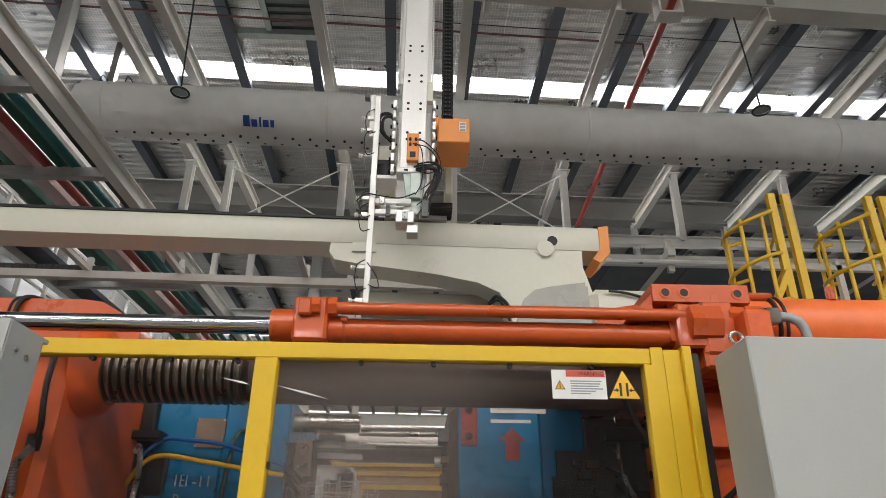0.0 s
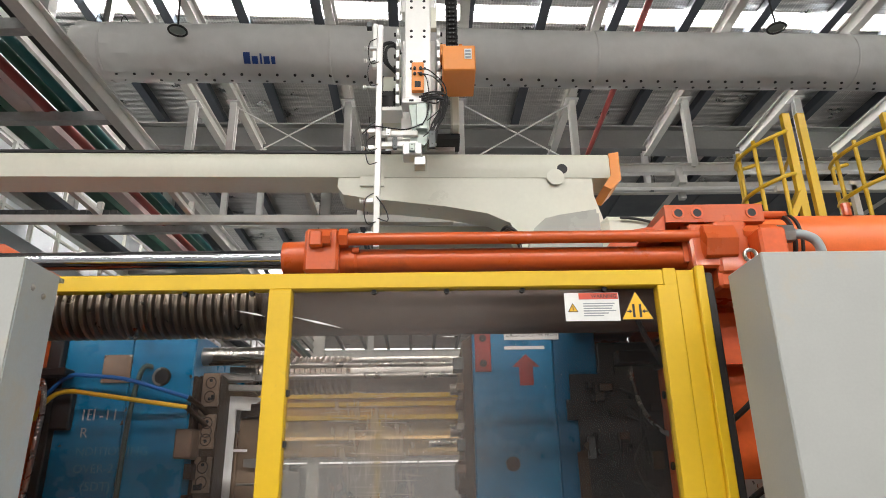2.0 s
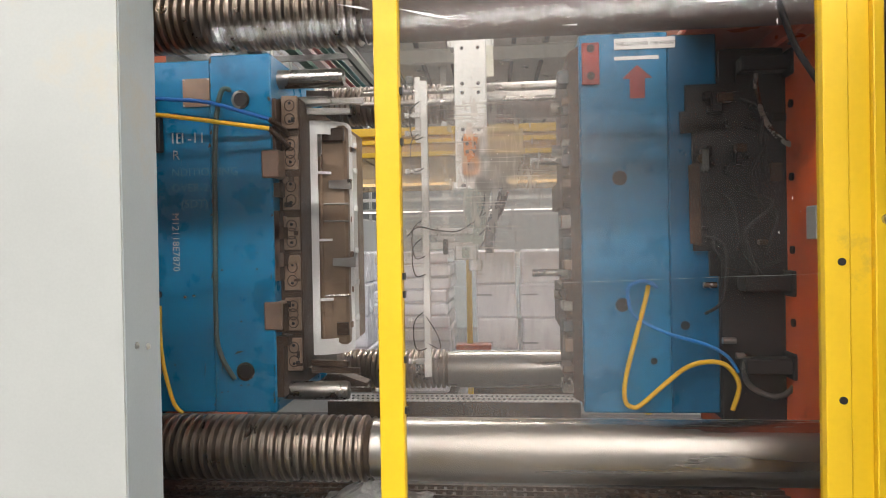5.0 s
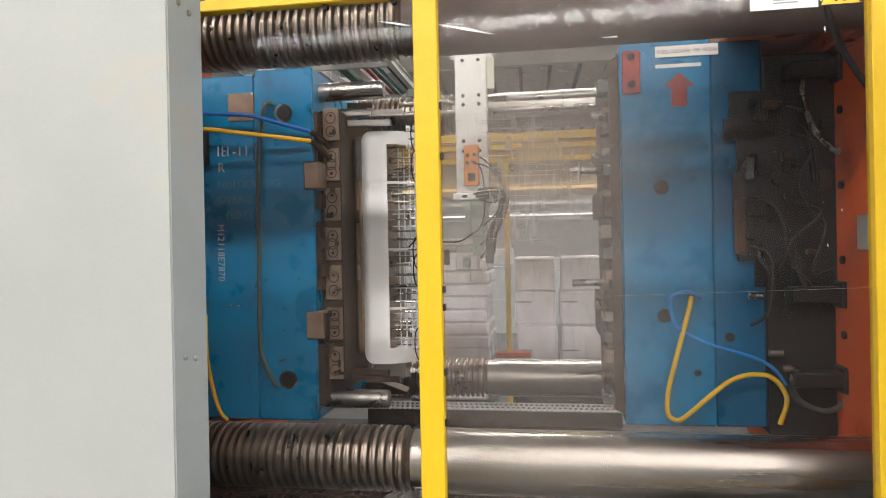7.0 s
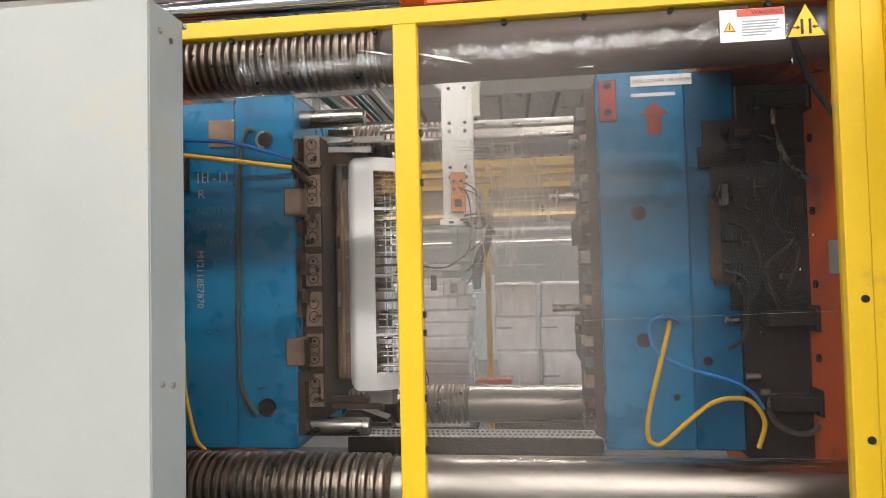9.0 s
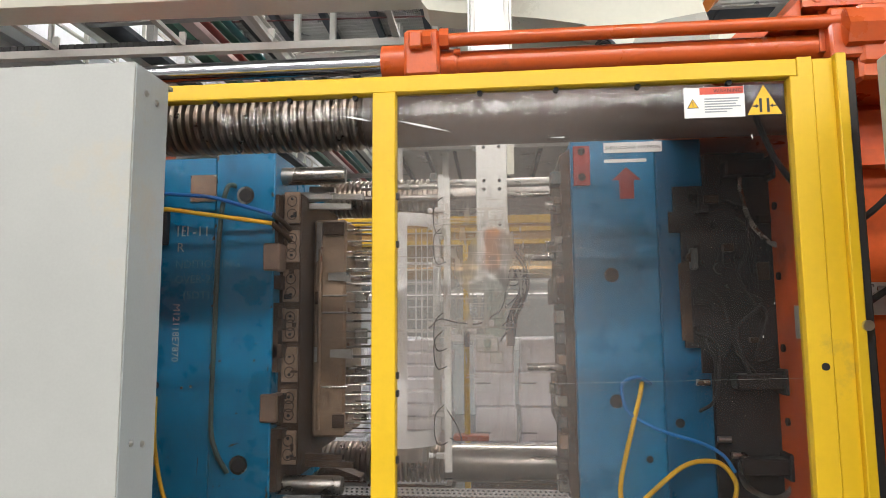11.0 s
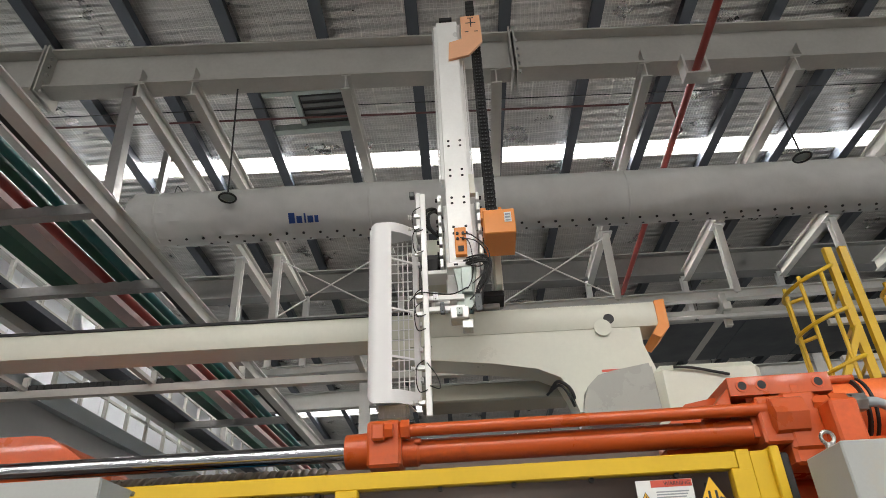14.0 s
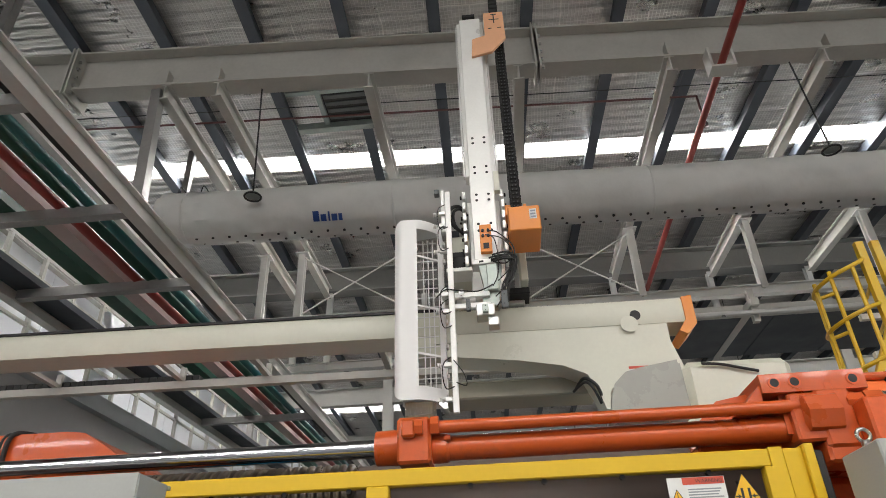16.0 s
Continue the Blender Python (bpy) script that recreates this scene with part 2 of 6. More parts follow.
def pane_material(name, tint, haze, gloss, patch=None):
    """Clear acrylic with fine scratches and a film of dust; patch paints in a bright veil."""
    m = bpy.data.materials.new(name)
    m.use_nodes = True
    n, l = m.node_tree.nodes, m.node_tree.links
    n.remove(n["Principled BSDF"])
    out = n["Material Output"]
    tr = n.new("ShaderNodeBsdfTransparent")
    tr.inputs["Color"].default_value = (*tint, 1)
    gl = n.new("ShaderNodeBsdfGlossy")
    gl.inputs["Roughness"].default_value = 0.06
    gl.inputs["Color"].default_value = (0.9, 0.9, 0.9, 1)
    d0 = n.new("ShaderNodeBsdfDiffuse")
    d0.inputs["Color"].default_value = (0.62, 0.60, 0.58, 1)
    d1 = n.new("ShaderNodeBsdfTranslucent")
    d1.inputs["Color"].default_value = (0.98, 0.885, 0.80, 1)
    df = n.new("ShaderNodeMixShader")
    df.inputs["Fac"].default_value = 0.82
    l.new(d0.outputs["BSDF"], df.inputs[1])
    l.new(d1.outputs["BSDF"], df.inputs[2])
    tc = n.new("ShaderNodeTexCoord")
    mp = n.new("ShaderNodeMapping")
    mp.inputs["Rotation"].default_value = (0, radians(24), 0)
    mp.inputs["Scale"].default_value = (26, 1, 5)
    l.new(tc.outputs["Object"], mp.inputs["Vector"])
    no = n.new("ShaderNodeTexNoise")
    no.inputs["Scale"].default_value, no.inputs["Detail"].default_value = 3.0, 8
    no.inputs["Distortion"].default_value = 0.5
    l.new(mp.outputs["Vector"], no.inputs["Vector"])
    big = n.new("ShaderNodeTexNoise")
    big.inputs["Scale"].default_value, big.inputs["Detail"].default_value = 1.7, 3
    l.new(tc.outputs["Object"], big.inputs["Vector"])
    # hairline scratches wiped in two directions
    hair = None
    for ang, sc in ((24, (3.0, 1, 120)), (-52, (4.0, 1, 150)), (70, (3.5, 1, 135))):
        hm = n.new("ShaderNodeMapping")
        hm.inputs["Rotation"].default_value, hm.inputs["Scale"].default_value = (0, radians(ang), 0), sc
        l.new(tc.outputs["Object"], hm.inputs["Vector"])
        hn = n.new("ShaderNodeTexNoise")
        hn.inputs["Scale"].default_value, hn.inputs["Detail"].default_value, hn.inputs["Distortion"].default_value = 1.0, 2, 0.25
        l.new(hm.outputs["Vector"], hn.inputs["Vector"])
        hr_ = n.new("ShaderNodeMapRange")
        hr_.inputs["From Min"].default_value, hr_.inputs["From Max"].default_value = 0.65, 0.78
        hr_.inputs["To Min"].default_value, hr_.inputs["To Max"].default_value = 0.0, 0.5
        l.new(hn.outputs["Fac"], hr_.inputs["Value"])
        if hair is None:
            hair = hr_.outputs["Result"]
        else:
            ad = n.new("ShaderNodeMath")
            ad.operation = "ADD"
            l.new(hair, ad.inputs[0])
            l.new(hr_.outputs["Result"], ad.inputs[1])
            hair = ad.outputs[0]
    mr = n.new("ShaderNodeMapRange")
    mr.inputs["From Min"].default_value, mr.inputs["From Max"].default_value = 0.5, 0.78
    mr.inputs["To Min"].default_value, mr.inputs["To Max"].default_value = 0.92, 1.22
    l.new(no.outputs["Fac"], mr.inputs["Value"])
    k = n.new("ShaderNodeMath")
    k.operation = "MULTIPLY"
    mh = n.new("ShaderNodeMath")
    mh.operation = "ADD"
    l.new(mr.outputs["Result"], mh.inputs[0])
    l.new(hair, mh.inputs[1])
    l.new(mh.outputs[0], k.inputs[0])
    l.new(big.outputs["Fac"], k.inputs[1])
    k2 = n.new("ShaderNodeMath")
    k2.operation = "MULTIPLY"
    l.new(k.outputs[0], k2.inputs[0])
    k2.inputs[1].default_value = haze
    # veil densest at the patch centre: glow from behind put into the haze
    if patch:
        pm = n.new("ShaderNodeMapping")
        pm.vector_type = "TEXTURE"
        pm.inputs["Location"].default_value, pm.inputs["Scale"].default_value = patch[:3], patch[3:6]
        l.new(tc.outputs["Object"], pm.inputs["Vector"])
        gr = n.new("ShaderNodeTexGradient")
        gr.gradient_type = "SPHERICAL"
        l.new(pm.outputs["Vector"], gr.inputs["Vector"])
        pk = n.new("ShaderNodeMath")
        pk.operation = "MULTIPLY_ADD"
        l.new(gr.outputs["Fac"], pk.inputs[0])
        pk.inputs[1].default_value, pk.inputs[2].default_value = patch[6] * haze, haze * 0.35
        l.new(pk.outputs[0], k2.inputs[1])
    # white specks of dried spray
    vo = n.new("ShaderNodeTexVoronoi")
    vo.inputs["Scale"].default_value = 62
    l.new(tc.outputs["Object"], vo.inputs["Vector"])
    sp = n.new("ShaderNodeMapRange")
    sp.inputs["From Min"].default_value, sp.inputs["From Max"].default_value = 0.04, 0.11
    sp.inputs["To Min"].default_value, sp.inputs["To Max"].default_value = haze * 9, 0.0
    l.new(vo.outputs["Distance"], sp.inputs["Value"])
    vs = n.new("ShaderNodeSeparateColor")
    l.new(vo.outputs["Color"], vs.inputs["Color"])
    pick = n.new("ShaderNodeMath")
    pick.operation = "GREATER_THAN"
    l.new(vs.outputs["Red"], pick.inputs[0])
    pick.inputs[1].default_value = 0.80
    sk_ = n.new("ShaderNodeMath")
    sk_.operation = "MULTIPLY_ADD"
    l.new(sp.outputs["Result"], sk_.inputs[0])
    l.new(pick.outputs[0], sk_.inputs[1])
    l.new(k2.outputs[0], sk_.inputs[2])
    k2 = sk_
    fr = n.new("ShaderNodeFresnel")
    fr.inputs["IOR"].default_value = 1.45
    fk = n.new("ShaderNodeMath")
    fk.operation = "MULTIPLY"
    l.new(fr.outputs["Fac"], fk.inputs[0])
    fk.inputs[1].default_value = gloss
    a = n.new("ShaderNodeMixShader")
    l.new(k2.outputs[0], a.inputs["Fac"])
    l.new(tr.outputs["BSDF"], a.inputs[1])
    l.new(df.outputs["Shader"], a.inputs[2])
    b = n.new("ShaderNodeMixShader")
    l.new(fk.outputs[0], b.inputs["Fac"])
    l.new(a.outputs["Shader"], b.inputs[1])
    l.new(gl.outputs["BSDF"], b.inputs[2])
    l.new(b.outputs["Shader"], out.inputs["Surface"])
    return m


glow = mat("lit_tube", (0.9, 0.9, 0.9), 0.5)
glow.node_tree.nodes["Principled BSDF"].inputs["Emission Color"].default_value = (1, 0.98, 0.95, 1)
glow.node_tree.nodes["Principled BSDF"].inputs["Emission Strength"].default_value = 1.6
M["tube_glow"] = glow
sk = mat("overcast_sky", (0.9, 0.9, 0.9), 0.9)
sk.node_tree.nodes["Principled BSDF"].inputs["Emission Color"].default_value = (0.97, 0.98, 1, 1)
sk.node_tree.nodes["Principled BSDF"].inputs["Emission Strength"].default_value = 3.2
M["skylight"] = sk
M["foil"] = foil_material()
M["pane_left"] = pane_material("smoky_acrylic", (0.93, 0.925, 0.92), 0.012, 0.35)
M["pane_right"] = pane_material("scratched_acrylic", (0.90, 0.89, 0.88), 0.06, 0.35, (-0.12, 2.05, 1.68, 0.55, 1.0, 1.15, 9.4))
M["clear_abs"] = pane_material("milky_plastic", (0.80, 0.80, 0.80), 0.6, 0.9)
M["rear_pane"] = pane_material("amber_acrylic", (0.80, 0.66, 0.45), 0.25, 0.8)

# ---- mesh helpers ----


def box(bm, x0, x1, y0, y1, z0, z1, b=0.0):
    c, h = ((x0 + x1) / 2, (y0 + y1) / 2, (z0 + z1) / 2), (abs(x1 - x0) / 2, abs(y1 - y0) / 2, abs(z1 - z0) / 2)
    b = min(b, 0.45 * min(h))
    if b <= 0:
        v = [bm.verts.new((c[0] + i * h[0], c[1] + j * h[1], c[2] + k * h[2])) for i in (-1, 1) for j in (-1, 1) for k in (-1, 1)]
        for f in ((0, 1, 3, 2), (4, 6, 7, 5), (0, 4, 5, 1), (2, 3, 7, 6), (0, 2, 6, 4), (1, 5, 7, 3)):
            bm.faces.new([v[i] for i in f])
        return bm
    vs = []
    for i in (-1, 1):
        for j in (-1, 1):
            for k in (-1, 1):
                for d in range(3):
                    p = [i * (h[0] - b), j * (h[1] - b), k * (h[2] - b)]
                    p[d] = (i, j, k)[d] * h[d]
                    vs.append(bm.verts.new((c[0] + p[0], c[1] + p[1], c[2] + p[2])))
    bmesh.ops.convex_hull(bm, input=vs)
    return bm


def cyl(bm, p0, p1, r, seg=16, r1=None):
    p0, p1 = Vector(p0), Vector(p1)
    q = (p1 - p0).to_track_quat("Z", "Y")
    rings = []
    for p, rad in ((p0, r), (p1, r if r1 is None else r1)):
        rings.append([bm.verts.new(p + q @ Vector((rad * math.cos(2 * math.pi * i / seg), rad * math.sin(2 * math.pi * i / seg), 0))) for i in range(seg)])
    for i in range(seg):
        j = (i + 1) % seg
        bm.faces.new((rings[0][i], rings[0][j], rings[1][j], rings[1][i]))
    bm.faces.new(rings[0][::-1])
    bm.faces.new(rings[1])
    return bm


def lathe(bm, prof, origin, axis="X", seg=32):
    """A turned body: prof is a list of (distance along the axis, radius)."""
    o, rings = Vector(origin), []
    for d, r in prof:
        ring = []
        for i in range(seg):
            a = 2 * math.pi * i / seg
            u, w = r * math.cos(a), r * math.sin(a)
            ring.append(bm.verts.new(o + Vector({"X": (d, u, w), "Y": (u, d, w), "Z": (u, w, d)}[axis])))
        rings.append(ring)
    for r0, r1 in zip(rings, rings[1:]):
        for i in range(seg):
            j = (i + 1) % seg
            bm.faces.new((r0[i], r0[j], r1[j], r1[i]))
    bm.faces.new(rings[0][::-1])
    bm.faces.new(rings[-1])
    return bm


def curve_points(pts, steps=8):
    """A smooth run of points through those given."""
    p = [Vector(a) for a in pts]
    if len(p) < 3:
        return p
    out = []
    for i in range(len(p) - 1):
        a, b, c, d = p[max(i - 1, 0)], p[i], p[i + 1], p[min(i + 2, len(p) - 1)]
        for s in range(steps):
            t = s / steps
            out.append(0.5 * ((2 * b) + (c - a) * t + (2 * a - 5 * b + 4 * c - d) * t * t + (3 * b - a - 3 * c + d) * t ** 3))
    return out + [p[-1]]


def tube(bm, pts, r, seg=8, steps=8, ripple=0.0):
    run = curve_points(pts, steps)
    rings, up = [], Vector((0.13, 0.31, 0.94)).normalized()
    for i, p in enumerate(run):
        d = (run[min(i + 1, len(run) - 1)] - run[max(i - 1, 0)]).normalized()
        s = d.cross(up)
        s = s.normalized() if s.length > 1e-4 else Vector((1, 0, 0))
        w = s.cross(d)
        rr = r * (1 + (ripple if i % 2 else -ripple))
        rings.append([bm.verts.new(p + rr * (math.cos(2 * math.pi * k / seg) * s + math.sin(2 * math.pi * k / seg) * w)) for k in range(seg)])
    for a, b in zip(rings, rings[1:]):
        for k in range(seg):
            j = (k + 1) % seg
            bm.faces.new((a[k], a[j], b[j], b[k]))
    bm.faces.new(rings[0][::-1])
    bm.faces.new(rings[-1])
    return bm


def prism(bm, poly, axis, a, b):
    """A flat outline pushed from a to b along an axis. Outline: (x, z) for Y, (y, z) for X, (x, y) for Z."""
    def at(p, d):
        return {"Y": (p[0], d, p[1]), "X": (d, p[0], p[1]), "Z": (p[0], p[1], d)}[axis]
    va, vb = [bm.verts.new(at(p, a)) for p in poly], [bm.verts.new(at(p, b)) for p in poly]
    n = len(poly)
    for i in range(n):
        bm.faces.new((va[i], va[(i + 1) % n], vb[(i + 1) % n], vb[i]))
    bm.faces.new(va[::-1])
    bm.faces.new(vb)
    return bm


def beam(bm, p0, p1, w, h, up=(0, 0, 1)):
    """A square bar between two points."""
    p0, p1 = Vector(p0), Vector(p1)
    d = (p1 - p0).normalized()
    s = d.cross(Vector(up))
    s = s.normalized() if s.length > 1e-4 else Vector((1, 0, 0))
    t = s.cross(d)
    v = [bm.verts.new(p + i * s * w / 2 + j * t * h / 2) for p in (p0, p1) for i, j in ((-1, -1), (1, -1), (1, 1), (-1, 1))]
    for f in ((0, 1, 2, 3), (7, 6, 5, 4), (0, 4, 5, 1), (1, 5, 6, 2), (2, 6, 7, 3), (3, 7, 4, 0)):
        bm.faces.new([v[i] for i in f])
    return bm


def ibeam(bm, p0, p1, w, h, up=(0, 0, 1), t=0.012):
    """A rolled I section between two points, as one body."""
    p0, p1 = Vector(p0), Vector(p1)
    d = (p1 - p0).normalized()
    s = d.cross(Vector(up)).normalized()
    q = s.cross(d)
    a, b, k = w / 2, h / 2, t / 2
    sec = [(-a, -b), (a, -b), (a, -b + t), (k, -b + t), (k, b - t), (a, b - t), (a, b), (-a, b), (-a, b - t), (-k, b - t), (-k, -b + t), (-a, -b + t)]
    r0, r1 = [[bm.verts.new(p + i * s + j * q) for i, j in sec] for p in (p0, p1)]
    n = len(sec)
    for i in range(n):
        bm.faces.new((r0[i], r0[(i + 1) % n], r1[(i + 1) % n], r1[i]))
    bm.faces.new(r0[::-1])
    bm.faces.new(r1)
    return bm


def finish(name, bm, material):
    bmesh.ops.recalc_face_normals(bm, faces=bm.faces)
    me = bpy.data.meshes.new(name)
    bm.to_mesh(me)
    bm.free()
    me.polygons.foreach_set("use_smooth", [True] * len(me.polygons))
    me.set_sharp_from_angle(angle=radians(32))
    me.materials.append(M[material] if isinstance(material, str) else material)
    return me


def part(name, bm, material, parent, label=""):
    ob = new(name, finish(name, bm, material))
    ob.parent = parent
    return tagged(ob, label)


def solid(name, bm, material, label, category, kind="", group=""):
    return tagged(new(name, finish(name, bm, material)), label, category, group, kind)


def thing(name, label, category, group="", m=None, kind=""):
    ob = new(name)
    ob.empty_display_size = 0.1
    if m is not None:
        ob.matrix_world = m
    return tagged(ob, label, category, group, kind)


def BM():
    return bmesh.new()


def lettering(name, text, size, m, material, parent, label="", depth=0.0006):
    c = bpy.data.curves.new(name, "FONT")
    c.body, c.size, c.extrude, c.resolution_u = text, size, depth, 2
    tmp = new(name, c)
    bpy.context.view_layer.update()
    me = bpy.data.meshes.new_from_object(tmp)
    bpy.data.objects.remove(tmp)
    me.materials.append(M[material])
    ob = new(name, me)
    ob.parent, ob.matrix_local = parent, m
    return tagged(ob, label)


FACE = (90, 0, 0)  # turn that stands flat lettering upright, facing the camera side

# ---- the hall ----
SKEW = 0.031  # the hall's cross beams run a little askew to the machine

floor = solid("floor", box(BM(), -30, 30, -24, 44, -0.2, 0), "floor", "smooth grey sealed concrete factory floor", "floor", "structure")
for nm, b in (("wall_north", (-30.2, 30.2, 44, 44.3, 0, ROOF)), ("wall_south", (-30.2, 30.2, -24.3, -24, 0, ROOF)),
              ("wall_west", (-30.3, -30, -24, 44, 0, ROOF)), ("wall_east", (30, 30.3, -24, 44, 0, ROOF))):
    solid(nm, box(BM(), *b), "wall", "pale painted factory wall panels", "wall", "structure")

bm = BM()
edges = [-24.3]
for ys, half in STRIPS:
    edges += [ys - half, ys + half]
edges.append(44.3)
for a, b in zip(edges[::2], edges[1::2]):
    prism(bm, [(-30.3, a - 1.38), (30.3, a + 1.38), (30.3, b + 1.38), (-30.3, b - 1.38)], "Z", ROOF, ROOF + 0.1)
ceiling = solid("ceiling", bm, "foil", "silver foil insulated roof underside with long skylight slots", "ceiling", "structure")

solid("backdrop", box(BM(), -32, 32, -26, 46, ROOF + 1.6, ROOF + 1.62), "skylight", "bright overcast sky over the roof slots", "sky", "structure")

PURLIN0, PURLIN_STEP = -0.48, 1.125
for i in range(-13, 14):
    x = PURLIN0 + i * PURLIN_STEP
    p = thing("roof_purlin", "dark blue-grey steel roof purlin under the foil ceiling", "purlin", "roof purlins")
    bm = BM()
    prism(bm, [(x - 0.035 + 0.75, -23), (x + 0.035 + 0.75, -23), (x + 0.035 - 0.96, 43), (x - 0.035 - 0.96, 43)], "Z", ROOF - 0.2, ROOF - 0.004)
    part("web", bm, "purlin", p)
    bm = BM()
    prism(bm, [(x - 0.075 + 0.75, -23), (x + 0.075 + 0.75, -23), (x + 0.075 - 0.96, 43), (x - 0.075 - 0.96, 43)], "Z", ROOF - 0.212, ROOF - 0.2)
    part("flange", bm, "purlin", p)

# thin dark pipes and wires just under the roof
for n, (y0, z, r, m, xe) in enumerate(((5.66, 6.92, 0.012, "dark_pipe", 2.42), (6.75, 8.1, 0.007, "black", 14), (12.4, 7.4, 0.016, "dark_pipe", 3.6), (9.6, 8.1, 0.007, "black", 14))):
    bm = BM()
    cyl(bm, (-14, y0 - 14 * 0.05, z), (xe, y0 + xe * 0.05, z), r, 8)
    solid("sprinkler_pipe" if m == "dark_pipe" else "roof_wire", bm, m,
          "thin dark red sprinkler pipe below the roof" if m == "dark_pipe" else "thin dark wire stretched below the roof", "pipe" if m == "dark_pipe" else "wire")

# main girder across the hall
GY, GZ0, GZ1 = 4.51, 6.30, 6.75


def gy(x):
    return GY + 0.05 * x


girder = thing("roof_girder", "pale grey welded steel roof girder with bolted joint", "girder")
for nm, (h0, h1, d) in {"bottom_flange": (GZ0, GZ0 + 0.02, 0.095), "web": (GZ0 + 0.02, GZ1 - 0.02, 0.012), "top_flange": (GZ1 - 0.02, GZ1, 0.12)}.items():
    bm = BM()
    prism(bm, [(-16, gy(-16) - d), (16, gy(16) - d), (16, gy(16) + d), (-16, gy(-16) + d)], "Z", h0, h1)
    part(nm, bm, "girder_paint", girder)
for x in (-3.80, 0.55):
    bm = BM()
    for k in (-0.02, 0.02):
        box(bm, x + k - 0.008, x + k + 0.008, gy(x) - 0.16, gy(x) + 0.16, GZ0 - 0.1, GZ1 + 0.02)
    part("end_plate", bm, "girder_paint", girder)
    for k in range(5):
        bm = BM()
        z = GZ0 - 0.06 + k * 0.10
        cyl(bm, (x + 0.03, gy(x) - 0.1, z), (x + 0.055, gy(x) - 0.1, z), 0.018, 6)
        part("bolt", bm, "bolt", girder)
for x in (-2.88, -2.39, 1.74, 3.2):
    bm = BM()
    box(bm, x - 0.006, x + 0.006, gy(x) - 0.11, gy(x) - 0.012, GZ0 + 0.02, GZ0 + 0.16)
    part("stiffener", bm, "girder_paint", girder)

# joists that run away from the girder and carry the hanging posts
JOISTS = (-2.88, -2.39, -1.0, 0.37, 1.74, 3.13, 4.52)
for x in (-7.1, -5.7, -4.3) + JOISTS + (5.9, 7.3):
    bm = BM()
    ibeam(bm, (x, gy(x) - 0.1, 6.2), (x, 8.6 + SKEW * x, 6.2), 0.09, 0.17)
    solid("roof_joist", bm, "girder_paint", "pale grey steel joist running under the roof", "beam", group="roof joists")

# second girder, where the joists end; its shade is in the paint colour
girder = thing("rear_girder", "steel girder behind the air duct, coloured dark for shade", "girder")
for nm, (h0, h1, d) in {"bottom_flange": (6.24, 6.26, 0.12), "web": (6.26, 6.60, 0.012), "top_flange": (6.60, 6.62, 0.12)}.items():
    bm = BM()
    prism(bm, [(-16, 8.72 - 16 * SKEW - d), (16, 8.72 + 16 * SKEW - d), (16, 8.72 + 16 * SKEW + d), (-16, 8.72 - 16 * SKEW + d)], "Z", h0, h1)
    part(nm, bm, "shaded_steel", girder)

PY, RAIL_Z = 7.2, 5.215
for x in JOISTS:
    p = thing("hanger_post", "white steel hanger post below a roof joist", "post", "hanger posts")
    bm = BM()
    ibeam(bm, (x, PY, RAIL_Z - 0.05), (x, PY, 6.1), 0.08, 0.10, up=(0, 1, 0), t=0.014)
    part("post", bm, "post_white", p)
    bm = BM()
    box(bm, x - 0.08, x + 0.08, PY - 0.08, PY + 0.08, 6.085, 6.1)
    part("top_plate", bm, "post_white", p)
    bm = BM()
    ibeam(bm, (x, 8.72 + SKEW * x, RAIL_Z - 0.05), (x, 8.72 + SKEW * x, 6.24), 0.075, 0.09, up=(0, 1, 0), t=0.014)
    part("rear_post", bm, "post_white", p)
for y0, z in ((PY, RAIL_Z - 0.06), (8.75, RAIL_Z - 0.06)):
    bm = BM()
    ibeam(bm, (-3.2, y0, z), (9, y0, z), 0.1, 0.12)
    solid("catwalk_rail", bm, "post_white", "long white steel beam of the hanging catwalk", "beam", group="catwalk beams")
for x0, x1 in ((-2.39, -1.0), (0.37, 1.74)):
    b = thing("wire_brace", "crossed thin white steel tie rods between hanger posts", "brace", "wire braces")
    for za, zb in ((RAIL_Z, 6.05), (6.05, RAIL_Z)):
        bm = BM()
        cyl(bm, (x0, PY - 0.03, za), (x1, PY - 0.03 + (0.02 if za > zb else 0), zb), 0.009, 6)
        part("rod", bm, "post_white", b)

# catwalk deck behind and on the far right
deck = thing("catwalk_deck", "dark underside of a hanging catwalk deck", "catwalk")
for k in range(8):
    bm = BM()
    box(bm, 1.3 + k * 0.965, 1.3 + k * 0.965 + 0.955, 7.35, 8.65, RAIL_Z - 0.32, RAIL_Z - 0.26, 0.004)
    part("panel", bm, "purlin", deck)
bm = BM()
box(bm, 1.3, 9.02, 7.28, 7.345, RAIL_Z - 0.33, RAIL_Z - 0.2)
part("edge_channel", bm, "white_steel", deck)
for x in (2.9, 5.6):
    b = thing("catwalk_bracket", "pale steel bracket below the catwalk", "bracket", "catwalk brackets")
    bm = BM()
    beam(bm, (x, 7.0, RAIL_Z - 0.28), (x, 8.65, RAIL_Z - 0.28), 0.09, 0.09)
    part("arm", bm, "white_steel", b)
    bm = BM()
    beam(bm, (x, 7.1, RAIL_Z - 0.1), (x, 7.1, RAIL_Z - 0.5), 0.07, 0.07, up=(0, 1, 0))
    part("drop", bm, "white_steel", b)
bm = BM()
cyl(bm, (1.3, 7.0, RAIL_Z - 0.42), (9, 7.0, RAIL_Z - 0.42), 0.03, 10)
solid("catwalk_pipe", bm, "alu", "grey pipe running below the catwalk", "pipe")

